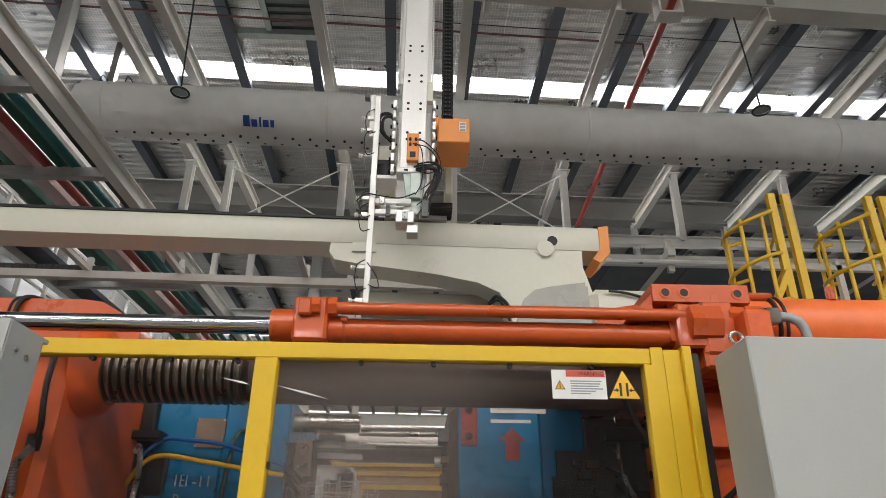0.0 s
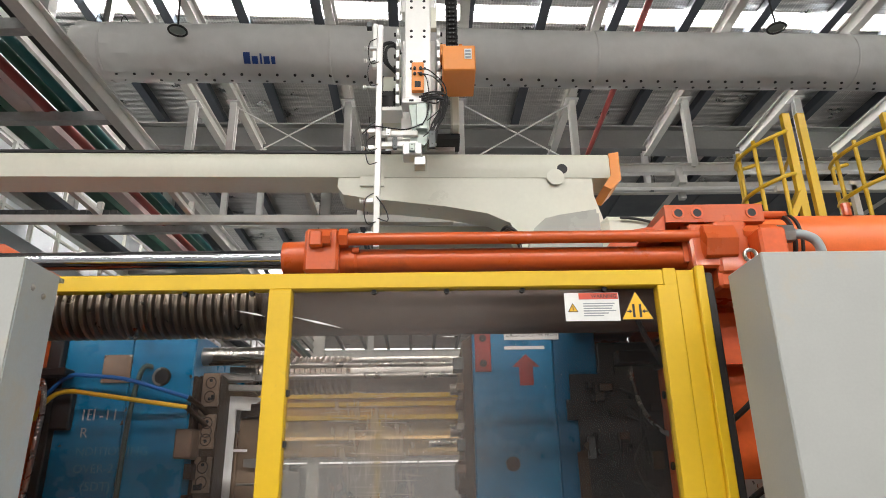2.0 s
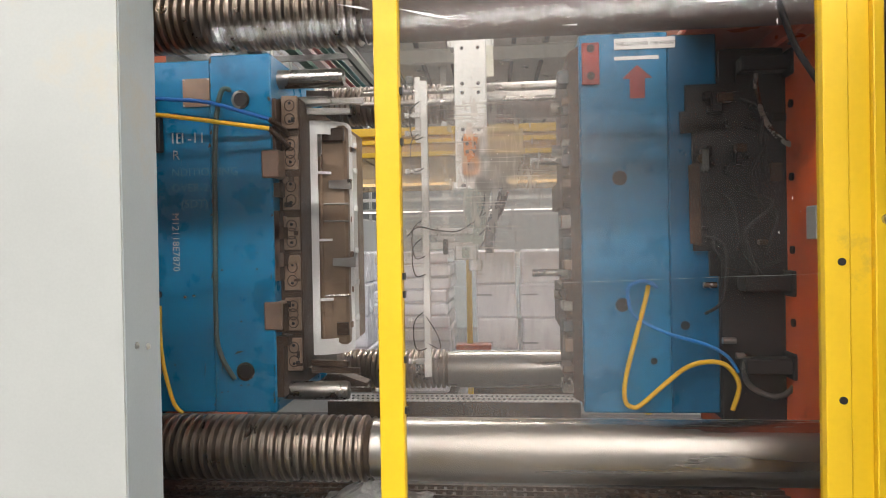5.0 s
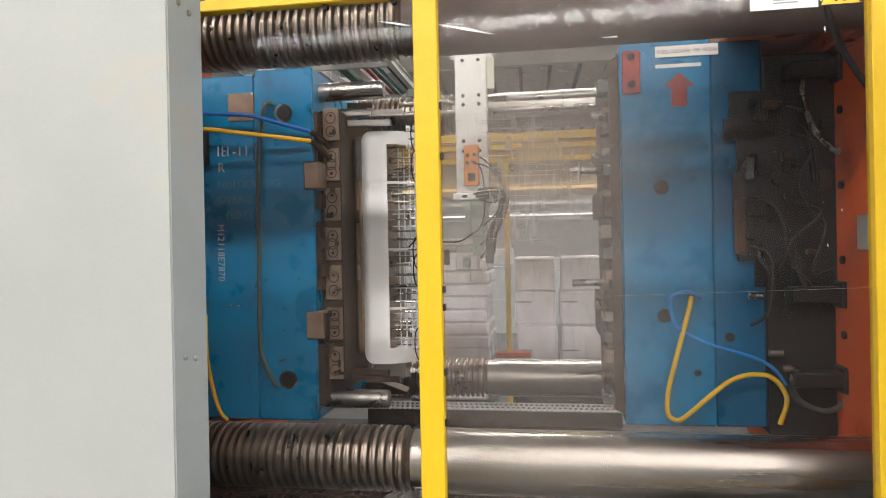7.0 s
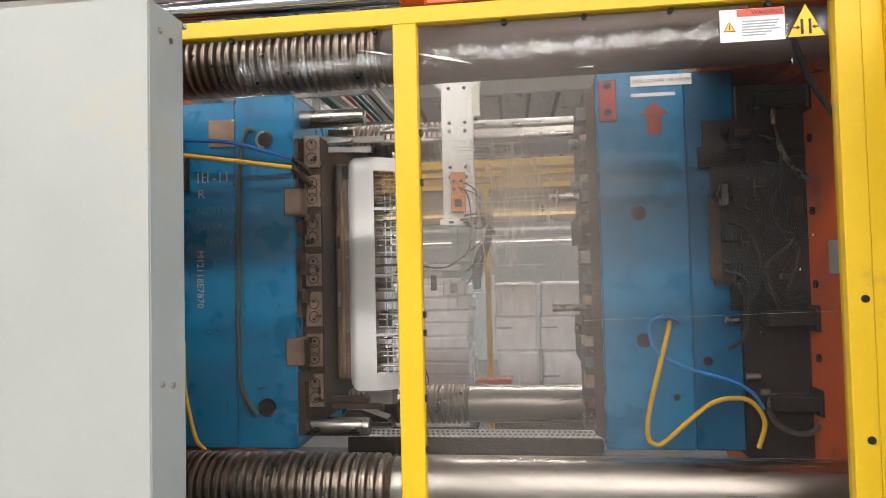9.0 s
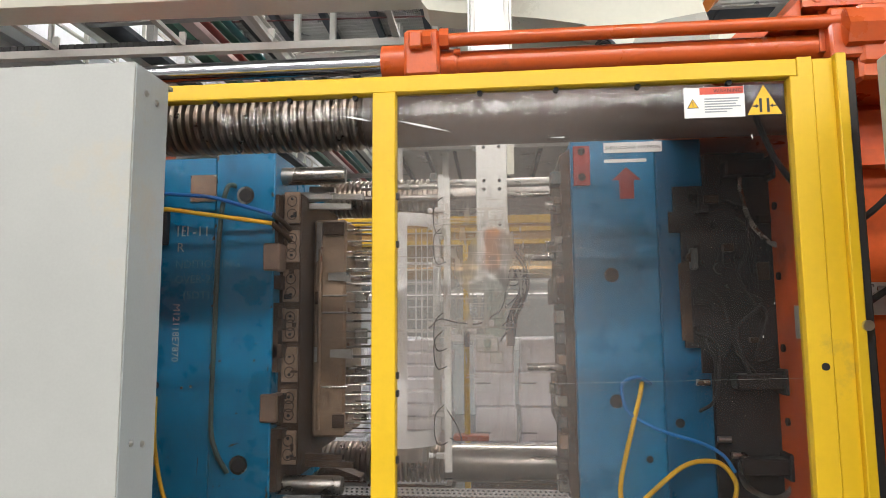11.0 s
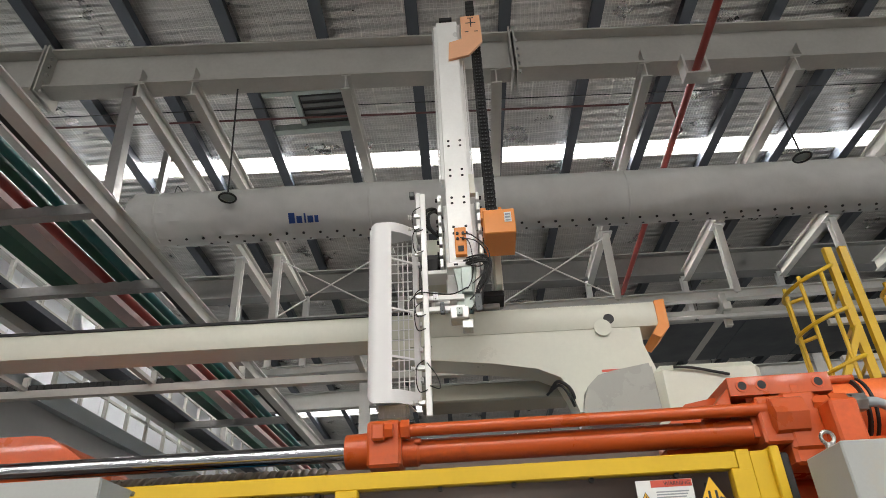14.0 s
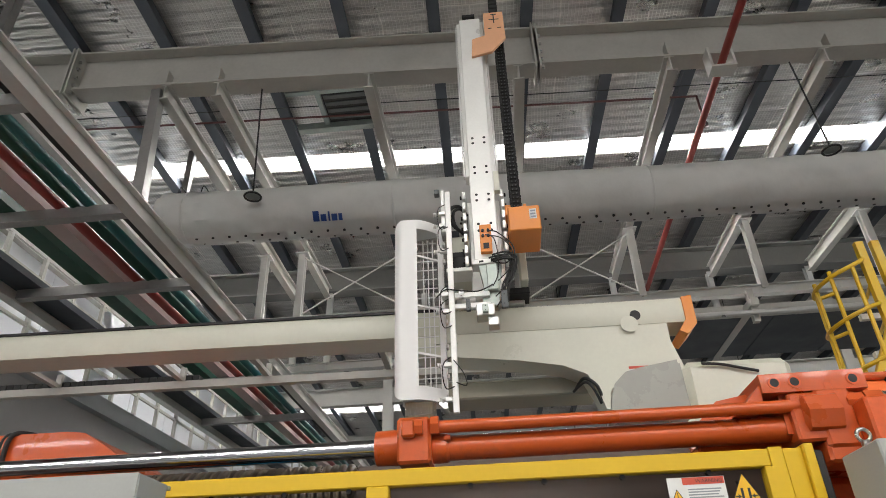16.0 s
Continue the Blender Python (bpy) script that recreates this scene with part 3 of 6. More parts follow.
# fabric air duct
DY, DZ, DR = 5.72, 5.68, 0.282
duct = thing("air_duct", "long grey perforated fabric air duct with a blue emblem", "duct")
bm = BM()
seg, x0d, x1d = 40, -3.42, 15.0
rings = []
xs = [x0d, x0d + 0.02, x0d + 0.05] + [x0d + 0.12 + 0.06 * k for k in range(int((x1d - x0d) / 0.06))]
for i, x in enumerate(xs):
    r = DR * (0.88, 0.97, 1.0)[min(i, 2)]
    ring = []
    for k in range(seg):
        a = 2 * math.pi * k / seg
        w = 0.012 * noise.noise((x * 1.4, a * 2.2, 3)) + 0.006 * noise.noise((x * 5 + a * 3, a * 4, 9))
        w += 0.030 * math.exp(-((x + 3.0) / 0.9) ** 2) * noise.noise((x * 6 - a * 2.5, a * 3.5 + x * 3, 5))
        w += -0.008 * math.exp(-((x - x0d - 0.32) / 0.03) ** 2) - 0.006 * math.exp(-(((x + 1.0) % 2.6 - 1.3) / 0.02) ** 2)
        sag = -0.02 * math.sin(x * 1.1)
        ring.append(bm.verts.new((x, DY + SKEW * x + (r + w) * math.cos(a), DZ + sag * 0.4 - 0.004 * x + (r + w) * math.sin(a))))
    rings.append(ring)
for a, b in zip(rings, rings[1:]):
    for k in range(seg):
        bm.faces.new((a[k], a[(k + 1) % seg], b[(k + 1) % seg], b[k]))
bm.faces.new(rings[0])
bm.faces.new(rings[-1])
part("sleeve", bm, "fabric", duct)


def on_duct(x, ang, out=0.0):
    a = radians(ang)
    return Vector((x, DY + SKEW * x - (DR + out) * math.cos(a), DZ - 0.004 * x - 0.008 * math.sin(x * 1.1) + (DR + out) * math.sin(a)))


for row, ang in enumerate((-79, -99)):
    for k in range(58):
        x = -3.0 + k * 0.17 + row * 0.05
        c, n = on_duct(x, ang, -0.004), (on_duct(x, ang, 1) - on_duct(x, ang)).normalized()
        bm = BM()
        cyl(bm, c, c + n * 0.012, 0.014, 10)
        part("air_hole", bm, "dark", duct)
for x in (x0d + 0.3, -0.95, 1.65, 4.25, 6.85):
    bm = BM()
    lathe(bm, [(-0.012, DR), (-0.006, DR + 0.006), (0.006, DR + 0.006), (0.012, DR)], (x, DY + SKEW * x, DZ - 0.004 * x - 0.008 * math.sin(x * 1.1)), "X", 40)
    part("seam_band", bm, "fabric", duct)
# the blue emblem as plain blocks
for k, (dx, w, a0, a1) in enumerate(((0.03, 0.062, 12, 33), (0.105, 0.055, 12, 26), (0.162, 0.018, 12, 31), (0.215, 0.055, 12, 26), (0.277, 0.036, 12, 26))):
    bm = BM()
    lo, hi = [], []
    for s in range(5):
        a = a0 - 66 + (a1 - a0) * s / 4
        lo.append(bm.verts.new(on_duct(-1.757 + dx - w / 2, a, 0.012)))
        hi.append(bm.verts.new(on_duct(-1.757 + dx + w / 2, a, 0.012)))
    for s in range(4):
        bm.faces.new((lo[s], hi[s], hi[s + 1], lo[s + 1]))
    e = bmesh.ops.extrude_face_region(bm, geom=bm.faces[:])
    bmesh.ops.translate(bm, verts=[v for v in e["geom"] if isinstance(v, bmesh.types.BMVert)], vec=(0, -0.002, -0.002))
    part("emblem_block", bm, "logo_blue", duct, "dark blue printed block")
for x in (-3.3, -3.05):
    bm = BM()
    tube(bm, [on_duct(x, 80, 0.0), on_duct(x, 80, 0.0) + Vector((0.02, 0.0, 0.12)), Vector((x + 0.02, DY, 6.1))], 0.006, 6)
    part("hanging_wire", bm, "black", duct)
bm = BM()
tube(bm, [on_duct(-3.15, 95), (-3.3, 5.8, 6.02), (-3.7, 5.6, 5.85)], 0.006, 6)
part("cable", bm, "black", duct)

# ring pendants on cords
for x, y, dx in ((-2.33, 5.26, 0.30), (3.285, 5.28, -0.40)):
    lamp = thing("ring_pendant", "black ring hanging on a thin cord below the girder", "pendant", "ring pendants")
    zc = 5.658
    bm = BM()
    for k in range(28):
        a0, a1 = 2 * math.pi * k / 28, 2 * math.pi * (k + 1) / 28
        cyl(bm, (x + 0.082 * math.cos(a0), y + 0.082 * math.sin(a0), zc), (x + 0.082 * math.cos(a1), y + 0.082 * math.sin(a1), zc), 0.010, 6)
    part("ring", bm, "black", lamp)
    bm = BM()
    cyl(bm, (x, y, zc + 0.012), (x, y, zc + 0.02), 0.076, 24)
    part("shade", bm, "mid_grey", lamp, "grey translucent disc")
    bm = BM()
    cyl(bm, (x, y, zc + 0.02), (x + dx, gy(x) + 0.05, GZ0 + 0.002), 0.008, 6)
    part("cord", bm, "black", lamp)

# red fire pipe that slopes back through the girder
rp = thing("fire_pipe", "red painted fire pipe slanting below the roof", "pipe")
bm = BM()
cyl(bm, (2.102, 1.5, 6.13), (2.375, 14.0, 6.13), 0.034, 14)
part("pipe", bm, "red_pipe", rp)
bm = BM()
box(bm, 2.06, 2.08, 4.44, 4.58, 6.08, GZ0 - 0.002)
box(bm, 2.26, 2.28, 4.44, 4.58, 6.08, GZ0 - 0.002)
box(bm, 2.06, 2.28, 4.44, 4.58, 6.06, 6.08)
part("bracket", bm, "white_steel", rp)
bm = BM()
tube(bm, [(2.42, 5.78, 6.92), (2.42, 5.78, 6.75), (2.41, 5.74, 6.55), (2.36, 5.6, 6.35), (2.19, 5.4, 6.14)], 0.013, 10)
part("riser", bm, "dark_pipe", rp)

# roof fan box
fan = thing("roof_fan", "dark square ventilation fan in a pale frame under the roof", "fan")
bm = BM()
for b in ((-2.5, -1.4, 6.86, 6.96, 7.9, 8.0), (-2.5, -1.4, 6.2, 6.27, 7.95, 8.05), (-2.12, -2.05, 6.25, 6.88, 7.95, 8.05), (-1.45, -1.38, 6.25, 6.88, 7.95, 8.05)):
    box(bm, *b)
part("frame", bm, "mid_grey", fan)
bm = BM()
box(bm, -2.05, -1.45, 6.27, 6.86, 7.99, 8.3)
part("housing", bm, "dark", fan)
for k in range(4):
    bm = BM()
    box(bm, -2.03, -1.47, 6.33 + 0.13 * k, 6.40 + 0.13 * k, 7.975, 7.985)
    part("blade", bm, "dark_grey", fan)

# pipe and tray rack that runs away on the left side
rack = thing("pipe_rack", "overhead rack with green trays and coloured pipes", "pipe rack", m=pose(-0.12, 0, 0))
RX, RZ = -2.5, 4.6
bm = BM()
ibeam(bm, (RX, 1.6, RZ + 0.02), (RX, 20, RZ + 0.02), 0.1, 0.16)
part("edge_beam", bm, "white_steel", rack)
bm = BM()
ibeam(bm, (RX - 1.75, 1.6, RZ + 0.02), (RX - 1.75, 20, RZ + 0.02), 0.1, 0.16)
part("edge_beam", bm, "white_steel", rack)
for y in (2.7, 3.87, 5.05, 6.3, 7.6, 9.2, 11.2, 13.6):
    bm = BM()
    box(bm, RX - 1.7, RX - 0.06, y - 0.04, y + 0.04, RZ - 0.04, RZ + 0.05)
    part("cross_beam", bm, "rack_steel", rack)
for x, w, m, z in ((-2.66, 0.07, "black", 0.09), (-2.86, 0.06, "teal", 0.1), (-2.97, 0.06, "green", 0.1), (-3.09, 0.06, "red_pipe", 0.1), (-3.26, 0.15, "rose", 0.08), (-3.50, 0.16, "green", 0.08), (-4.10, 0.26, "purlin", 0.06)):
    bm = BM()
    if w < 0.065:
        cyl(bm, (x, 1.6, RZ + 0.05 + w / 2), (x, 20, RZ + 0.05 + w / 2), w / 2 + 0.01, 12)
        part("pipe", bm, m, rack)
    else:
        box(bm, x - w / 2, x + w / 2, 1.6, 20, RZ + 0.052, RZ + 0.052 + z)
        part("tray", bm, m, rack)
for y in (3.9, 7.6, 11.2):
    bm = BM()
    beam(bm, (RX - 1.75, y, RZ + 0.1), (RX - 1.75, y, ROOF - 0.2), 0.09, 0.09, up=(0, 1, 0))
    part("hanger", bm, "rack_steel", rack)
bm = BM()
beam(bm, (RX, 3.88, RZ + 0.1), (-2.88, gy(-2.88), GZ0), 0.09, 0.09, up=(0, 1, 0))
part("hanger", bm, "rack_steel", rack)

# daylight roof slot over the left aisle and pale mezzanine with railings
bm = BM()
box(bm, -12, -4.6, 5.0, 24, 0, 4.1)
mezz = thing("mezzanine", "white walled mezzanine office with grey railing", "mezzanine")
part("wall", bm, "wall", mezz)
bm = BM()
box(bm, -12.1, -4.5, 4.9, 24, 4.1, 4.28)
part("floor_edge", bm, "grey_side", mezz)
for k in range(8):
    bm = BM()
    y = 8.7 + 1.9 * k
    box(bm, -4.598, -4.585, y, y + 1.5, 2.2, 3.5)
    w = part("window_frame", bm, "white_steel", mezz)
    bm = BM()
    box(bm, -4.584, -4.578, y + 0.06, y + 1.44, 2.26, 3.44)
    part("window_glass", bm, "dark_grey", w)
for k in range(16):
    bm = BM()
    y = 4.95 + 1.19 * k
    box(bm, -5.9, -5.8, y, y + 1.184, 4.281, 7.4, 0.003)
    part("wall_panel", bm, "panel_white", mezz, "white sandwich wall panel")
for k in range(32):
    bm = BM()
    y = 5.0 + 0.55 * k
    box(bm, -4.58, -4.54, y - 0.02, y + 0.02, 4.28, 5.3)
    part("baluster", bm, "white_steel", mezz)
for z in (4.55, 4.8, 5.05, 5.3):
    bm = BM()
    box(bm, -4.575, -4.545, 4.95, 22.2, z - 0.016, z + 0.016)
    part("rail", bm, "white_steel", mezz)

# far columns, far beams and far roof pipe runs
for x in (-6.2, -2.5, 2.6, 7.6):
    for y in (14.5, 26.0):
        bm = BM()
        ibeam(bm, (x, y, 0), (x, y, ROOF - 0.2), 0.22, 0.22, up=(0, 1, 0), t=0.02)
        solid("far_column", bm, "white_steel", "white steel hall column standing on the factory floor", "column", group="hall columns")
for y in (14.5, 18.5, 26.0):
    g = thing("far_girder", "pale far roof girder crossing the hall", "girder", "far girders")
    for nm, b in (("bottom_flange", (-20, 20, y - 0.1, y + 0.1, 6.40, 6.415)), ("web", (-20, 20, y - 0.006, y + 0.006, 6.415, 6.785)), ("top_flange", (-20, 20, y - 0.1, y + 0.1, 6.785, 6.80))):
        part(nm, box(BM(), *b), "white_steel", g)
for k, (x, y) in enumerate(((-1.2, 11.5), (1.4, 13.0), (4.4, 12.0))):
    l = thing("far_lamp", "small black ring lamp hanging far off", "pendant", "ring pendants")
    bm = BM()
    cyl(bm, (x, y, 5.1), (x, y, 5.13), 0.11, 16)
    part("disc", bm, "black", l)
    bm = BM()
    cyl(bm, (x, y, 5.13), (x, y, ROOF - 0.004), 0.008, 6)
    part("cord", bm, "black", l)

# ---- the machine ----
DOOR = 2.05
door_frame = thing("safety_door", "yellow sliding safety door with scratched clear acrylic panes", "safety door")
bm = BM()
box(bm, -1.25, 0.728, DOOR - 0.018, DOOR + 0.022, 2.176, 2.226, 0.003)
part("top_rail", bm, "yellow", door_frame)
bm = BM()
box(bm, -0.463, -0.395, DOOR - 0.022, DOOR + 0.022, 0.42, 2.176, 0.003)
part("mullion", bm, "yellow", door_frame)
bm = BM()
box(bm, 0.706, 0.768, DOOR - 0.020, DOOR + 0.022, 0.42, 2.1755, 0.002)
box(bm, 0.7285, 0.768, DOOR - 0.0195, DOOR + 0.022, 2.170, 2.230, 0.002)
part("stile", bm, "yellow", door_frame)
bm = BM()
box(bm, 0.769, 0.823, DOOR - 0.016, DOOR + 0.022, 0.42, 2.224, 0.002)
part("stile_channel", bm, "yellow", door_frame)
bm = BM()
box(bm, 0.823, 0.851, DOOR - 0.035, DOOR + 0.03, 0.42, 2.232, 0.003)
part("stile_flange", bm, "yellow", door_frame)
bm = BM()
box(bm, -1.25, 0.712, DOOR - 0.018, DOOR + 0.022, 0.42, 0.5, 0.003)
part("bottom_rail", bm, "yellow", door_frame)
bm = BM()
box(bm, 0.8515, 0.880, DOOR - 0.02, DOOR + 0.05, 0.42, 2.215, 0.006)
part("rubber_edge", bm, "black", door_frame, "black rubber closing edge")
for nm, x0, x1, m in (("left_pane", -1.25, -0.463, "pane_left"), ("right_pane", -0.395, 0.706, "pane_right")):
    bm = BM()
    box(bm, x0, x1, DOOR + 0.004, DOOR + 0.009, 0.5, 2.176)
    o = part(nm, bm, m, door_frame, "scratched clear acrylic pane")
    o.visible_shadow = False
for x in (-0.95, -0.72, -0.52, -0.15, 0.07, 0.30, 0.55):
    bm = BM()
    cyl(bm, (x, DOOR - 0.004, 2.170), (x, DOOR + 0.012, 2.170), 0.008, 10)
    part("clip", bm, "black", door_frame)
for x, z in ((0.747, 1.383), (0.747, 1.026), (0.747, 0.66)):
    bm = BM()
    cyl(bm, (x, DOOR - 0.024, z), (x, DOOR - 0.019, z), 0.010, 14)
    part("bolt", bm, "dark", door_frame)
for z in (1.86, 1.72, 1.35, 1.30, 1.12, 0.98):
    bm = BM()
    box(bm, -0.3948, -0.387, DOOR - 0.012, DOOR + 0.004, z, z + 0.018)
    part("pane_clip", bm, "black", door_frame)
bm = BM()
cyl(bm, (0.851, DOOR - 0.045, 1.49), (0.851, DOOR - 0.030, 1.49), 0.014, 14)
part("lock_stud", bm, "bolt", door_frame)

for pts in ([(-0.565, 2.118), (-0.50, 2.108), (-0.474, 2.098), (-0.50, 2.102)], [(-0.398, 2.098), (-0.31, 2.08), (-0.24, 2.059), (-0.32, 2.076)], [(0.603, 2.015), (0.606, 2.022), (0.607, 2.004)], [(0.636, 1.55), (0.6385, 1.555), (0.6385, 1.547)], [(0.601, 1.46), (0.603, 1.466), (0.604, 1.458)], [(0.05, 2.03), (0.09, 2.032), (0.09, 2.028)]):
    bm = BM()
    prism(bm, pts, "Y", DOOR + 0.0015, DOOR + 0.0035)
    part("scuff", bm, "label_white", door_frame)
bm = BM()
cyl(bm, (-0.40, DOOR + 0.003, 1.325), (0.71, DOOR + 0.003, 1.352), 0.0003, 5)
part("pane_scratch", bm, "mid_grey", door_frame)

# stickers on the pane
s = thing("warning_label", "white and red warning label stuck on the acrylic pane", "label")
y = DOOR + 0.003
bm = BM()
box(bm, 0.426, 0.591, y - 0.001, y, 2.072, 2.160)
part("paper", bm, "label_white", s)
bm = BM()
box(bm, 0.470, 0.589, y - 0.002, y - 0.001, 2.139, 2.159)
part("red_band", bm, "label_red", s)
lettering("word", "WARNING", 0.016, pose(0.507, y - 0.0022, 2.143, *FACE), "ink", s)
for k, w in enumerate((0.095, 0.09, 0.085, 0.098, 0.075, 0.06)):
    part("text_line", box(BM(), 0.482, 0.482 + w, y - 0.0018, y - 0.001, 2.124 - 0.0075 * k, 2.1275 - 0.0075 * k), "grey_ink", s)
bm = BM()
prism(bm, [(0.434, 2.100), (0.466, 2.100), (0.450, 2.128)], "Y", y - 0.0018, y - 0.001)
part("triangle_border", bm, "ink", s)
bm = BM()
prism(bm, [(0.4375, 2.102), (0.4625, 2.102), (0.450, 2.1242)], "Y", y - 0.0026, y - 0.0018)
part("triangle", bm, "label_yellow", s)
bm = BM()
box(bm, 0.4488, 0.4512, y - 0.0032, y - 0.0026, 2.1045, 2.118)
part("mark", bm, "ink", s)

s = thing("crush_hazard_sign", "yellow triangular crush hazard sticker on the acrylic pane", "sign")
bm = BM()
prism(bm, [(0.594, 2.074), (0.692, 2.074), (0.643, 2.165)], "Y", y - 0.001, y)
part("border", bm, "ink", s)
bm = BM()
prism(bm, [(0.597, 2.0758), (0.689, 2.0758), (0.643, 2.1612)], "Y", y - 0.002, y - 0.001)
part("triangle", bm, "label_yellow", s)
for x0, d in ((0.633, -1), (0.653, 1)):
    bm = BM()
    box(bm, x0 - 0.0035, x0 + 0.0035, y - 0.0028, y - 0.002, 2.082, 2.122)
    part("bar", bm, "ink", s)
    bm = BM()
    prism(bm, [(x0 + d * 0.004, 2.100), (x0 + d * 0.013, 2.106), (x0 + d * 0.013, 2.102), (x0 + d * 0.022, 2.102), (x0 + d * 0.022, 2.098), (x0 + d * 0.013, 2.098), (x0 + d * 0.013, 2.094)], "Y", y - 0.0028, y - 0.002)
    part("arrow", bm, "ink", s)

# cabinets on both sides
cab = thing("left_cover_cabinet", "tall light grey sheet steel machine cover with rivets", "machine cover", m=pose(0.009, 0, -0.004))
bm = BM()
box(bm, -3.2, -1.062, 1.785, 1.79, 0.0, 2.205, 0.002)
part("front_sheet", bm, "grey_paint", cab)
bm = BM()
box(bm, -1.066, -1.060, 1.7905, 1.957, 0.0, 2.203, 0.001)
part("side_sheet", bm, "grey_side", cab, "blue-grey side sheet")
bm = BM()
box(bm, -3.2, -1.0665, 1.7905, 1.957, 2.195, 2.203)
part("top_sheet", bm, "grey_paint", cab)
bm = BM()
box(bm, -1.16, -1.0665, 1.958, 1.966, 0.0, 2.203)
part("back_flange", bm, "grey_side", cab)
for z in (2.136, 1.205, 0.5):
    for yy in (1.84, 1.893):
        bm = BM()
        lathe(bm, [(0, 0.009), (0.003, 0.0085), (0.006, 0.005), (0.007, 0.001)], (-1.060, yy, z - (0.01 if yy > 1.86 else 0)), "X", 14)
        part("rivet", bm, "bolt", cab)
bm = BM()
box(bm, -1.095, -1.062, 1.967, 1.985, 2.192, 2.203)
part("top_clip", bm, "mid_grey", cab)

cab = thing("right_control_cabinet", "tall light grey enamel control cabinet beside the safety door", "cabinet")
bm = BM()
box(bm, 0.866, 2.6, 1.70, 1.905, 0.0, 2.163, 0.004)
part("body", bm, "grey_paint", cab)
for k, z in enumerate((1.427, 1.291)):
    bm = BM()
    lathe(bm, [(0, 0.040), (-0.010, 0.040), (-0.014, 0.036), (-0.014, 0.031), (-0.009, 0.030)], (0.975, 1.70, z), "Y", 28)
    ring = part("gauge", bm, "steel", cab, "round steel rimmed pressure gauge")
    bm = BM()
    cyl(bm, (0.975, 1.6905, z), (0.975, 1.689, z), 0.030, 24)
    part("gauge_face", bm, "label_white", ring)
    bm = BM()
    beam(bm, (0.975, 1.688, z), (0.957, 1.688, z - 0.014), 0.002, 0.002)
    part("needle", bm, "ink", ring)
    bm = BM()
    box(bm, 0.874, 0.911, 1.6985, 1.6995, z - 0.016, z + 0.006)
    plate = part("name_plate", bm, "label_white", cab)
    bm = BM()
    box(bm, 0.876, 0.909, 1.6975, 1.6985, z + 0.0, z + 0.005)
    box(bm, 0.880, 0.905, 1.6975, 1.6985, z - 0.007, z - 0.004)
    box(bm, 0.880, 0.900, 1.6975, 1.6985, z - 0.013, z - 0.010)
    part("print", bm, "logo_blue", plate)
    bm = BM()
    box(bm, 0.930, 0.975, 1.6985, 1.6995, z - 0.058, z - 0.044)
    part("gauge_label", bm, "label_white", cab)

# tie bars: ridged stretch and polished stretch
TIES = ((2.45, 0.757), (2.45, 2.232), (4.0, 0.735), (4.0, 2.24))
for ty, tz in TIES:
    t = thing("tie_bar", "thick steel tie bar, half ridged and half polished", "tie bar", "tie bars")
    prof, x = [(-3.4, 0.10)], -3.3
    prof.append((x, 0.10))
    while x < (-0.60 if ty < 3 else -0.48):
        prof += [(x + 0.002, 0.090), (x + 0.009, 0.090), (x + 0.0105, 0.107), (x + 0.0135, 0.110), (x + 0.0235, 0.110), (x + 0.0265, 0.106), (x + 0.0280, 0.090)]
        x += 0.0295
    prof += [(x + 0.01, 0.098), (x + 0.02, 0.107)]
    bm = BM()
    lathe(bm, prof, (0, ty, tz), "X", 40)
    part("ridged_length", bm, "tie_ridge", t)
    bm = BM()
    lathe(bm, [(x + 0.0205, 0.098), (x + 0.05, 0.098), (x + 0.085, 0.1045), (1.0, 0.1045)], (0, ty, tz), "X", 48)
    # only the upper front bar takes the darker, rougher brown steel
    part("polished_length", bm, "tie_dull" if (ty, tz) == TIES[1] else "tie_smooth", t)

# fixed platen
fp = thing("fixed_platen", "oily orange painted fixed machine platen", "platen")
bm = BM()
box(bm, 0.985, 1.62, 2.36, 4.22, 0.35, 2.20, 0.03)
part("slab", bm, "orange_dull", fp)
bm = BM()
box(bm, 0.945, 1.62, 2.13, 4.2, 2.195, 2.27, 0.01)
part("top_flange", bm, "orange", fp)
for z0, z1 in ((1.98, 2.03), (1.02, 1.06), (0.78, 0.80)):
    bm = BM()
    box(bm, 0.99, 1.5, 2.30, 2.36, z0, z1)
    part("front_rib", bm, "orange_dull", fp)
bm = BM()
box(bm, 1.0, 1.10, 2.34, 2.36, 1.52, 1.62)
part("socket_plate", bm, "alu", fp)
for zz, pts in ((0, [(1.02, 2.33, 1.56), (1.06, 2.28, 1.60), (1.12, 2.26, 1.63), (1.2, 2.26, 1.66)]), (1, [(1.05, 2.33, 1.60), (1.09, 2.27, 1.58), (1.11, 2.26, 1.48), (1.13, 2.3, 1.35)]), (2, [(1.0, 2.34, 1.80), (1.04, 2.30, 1.84), (1.10, 2.28, 1.90), (1.15, 2.3, 1.92)])):
    bm = BM()
    tube(bm, pts, 0.010, 8)
    part("cable", bm, "black" if zz != 1 else "bolt", fp)
for z in (0.62, 1.12, 1.40, 1.68, 1.96, 2.2):
    for yy in (2.62, 2.9, 3.6):
        bm = BM()
        cyl(bm, (0.984, yy, z), (0.975, yy, z), 0.016, 10)
        part("tapped_hole", bm, "dark", fp)
for ty, tz in TIES:
    bm = BM()
    lathe(bm, [(0.93, 0.106), (0.94, 0.125), (0.984, 0.135)], (0, ty, tz), "X", 32)
    part("tie_collar", bm, "dark", fp)
bm = BM()
prism(bm, [(0.597, 2.298), (0.612, 2.369), (0.69, 2.443), (0.832, 2.467), (0.832, 2.298)], "Y", 2.27, 2.62)
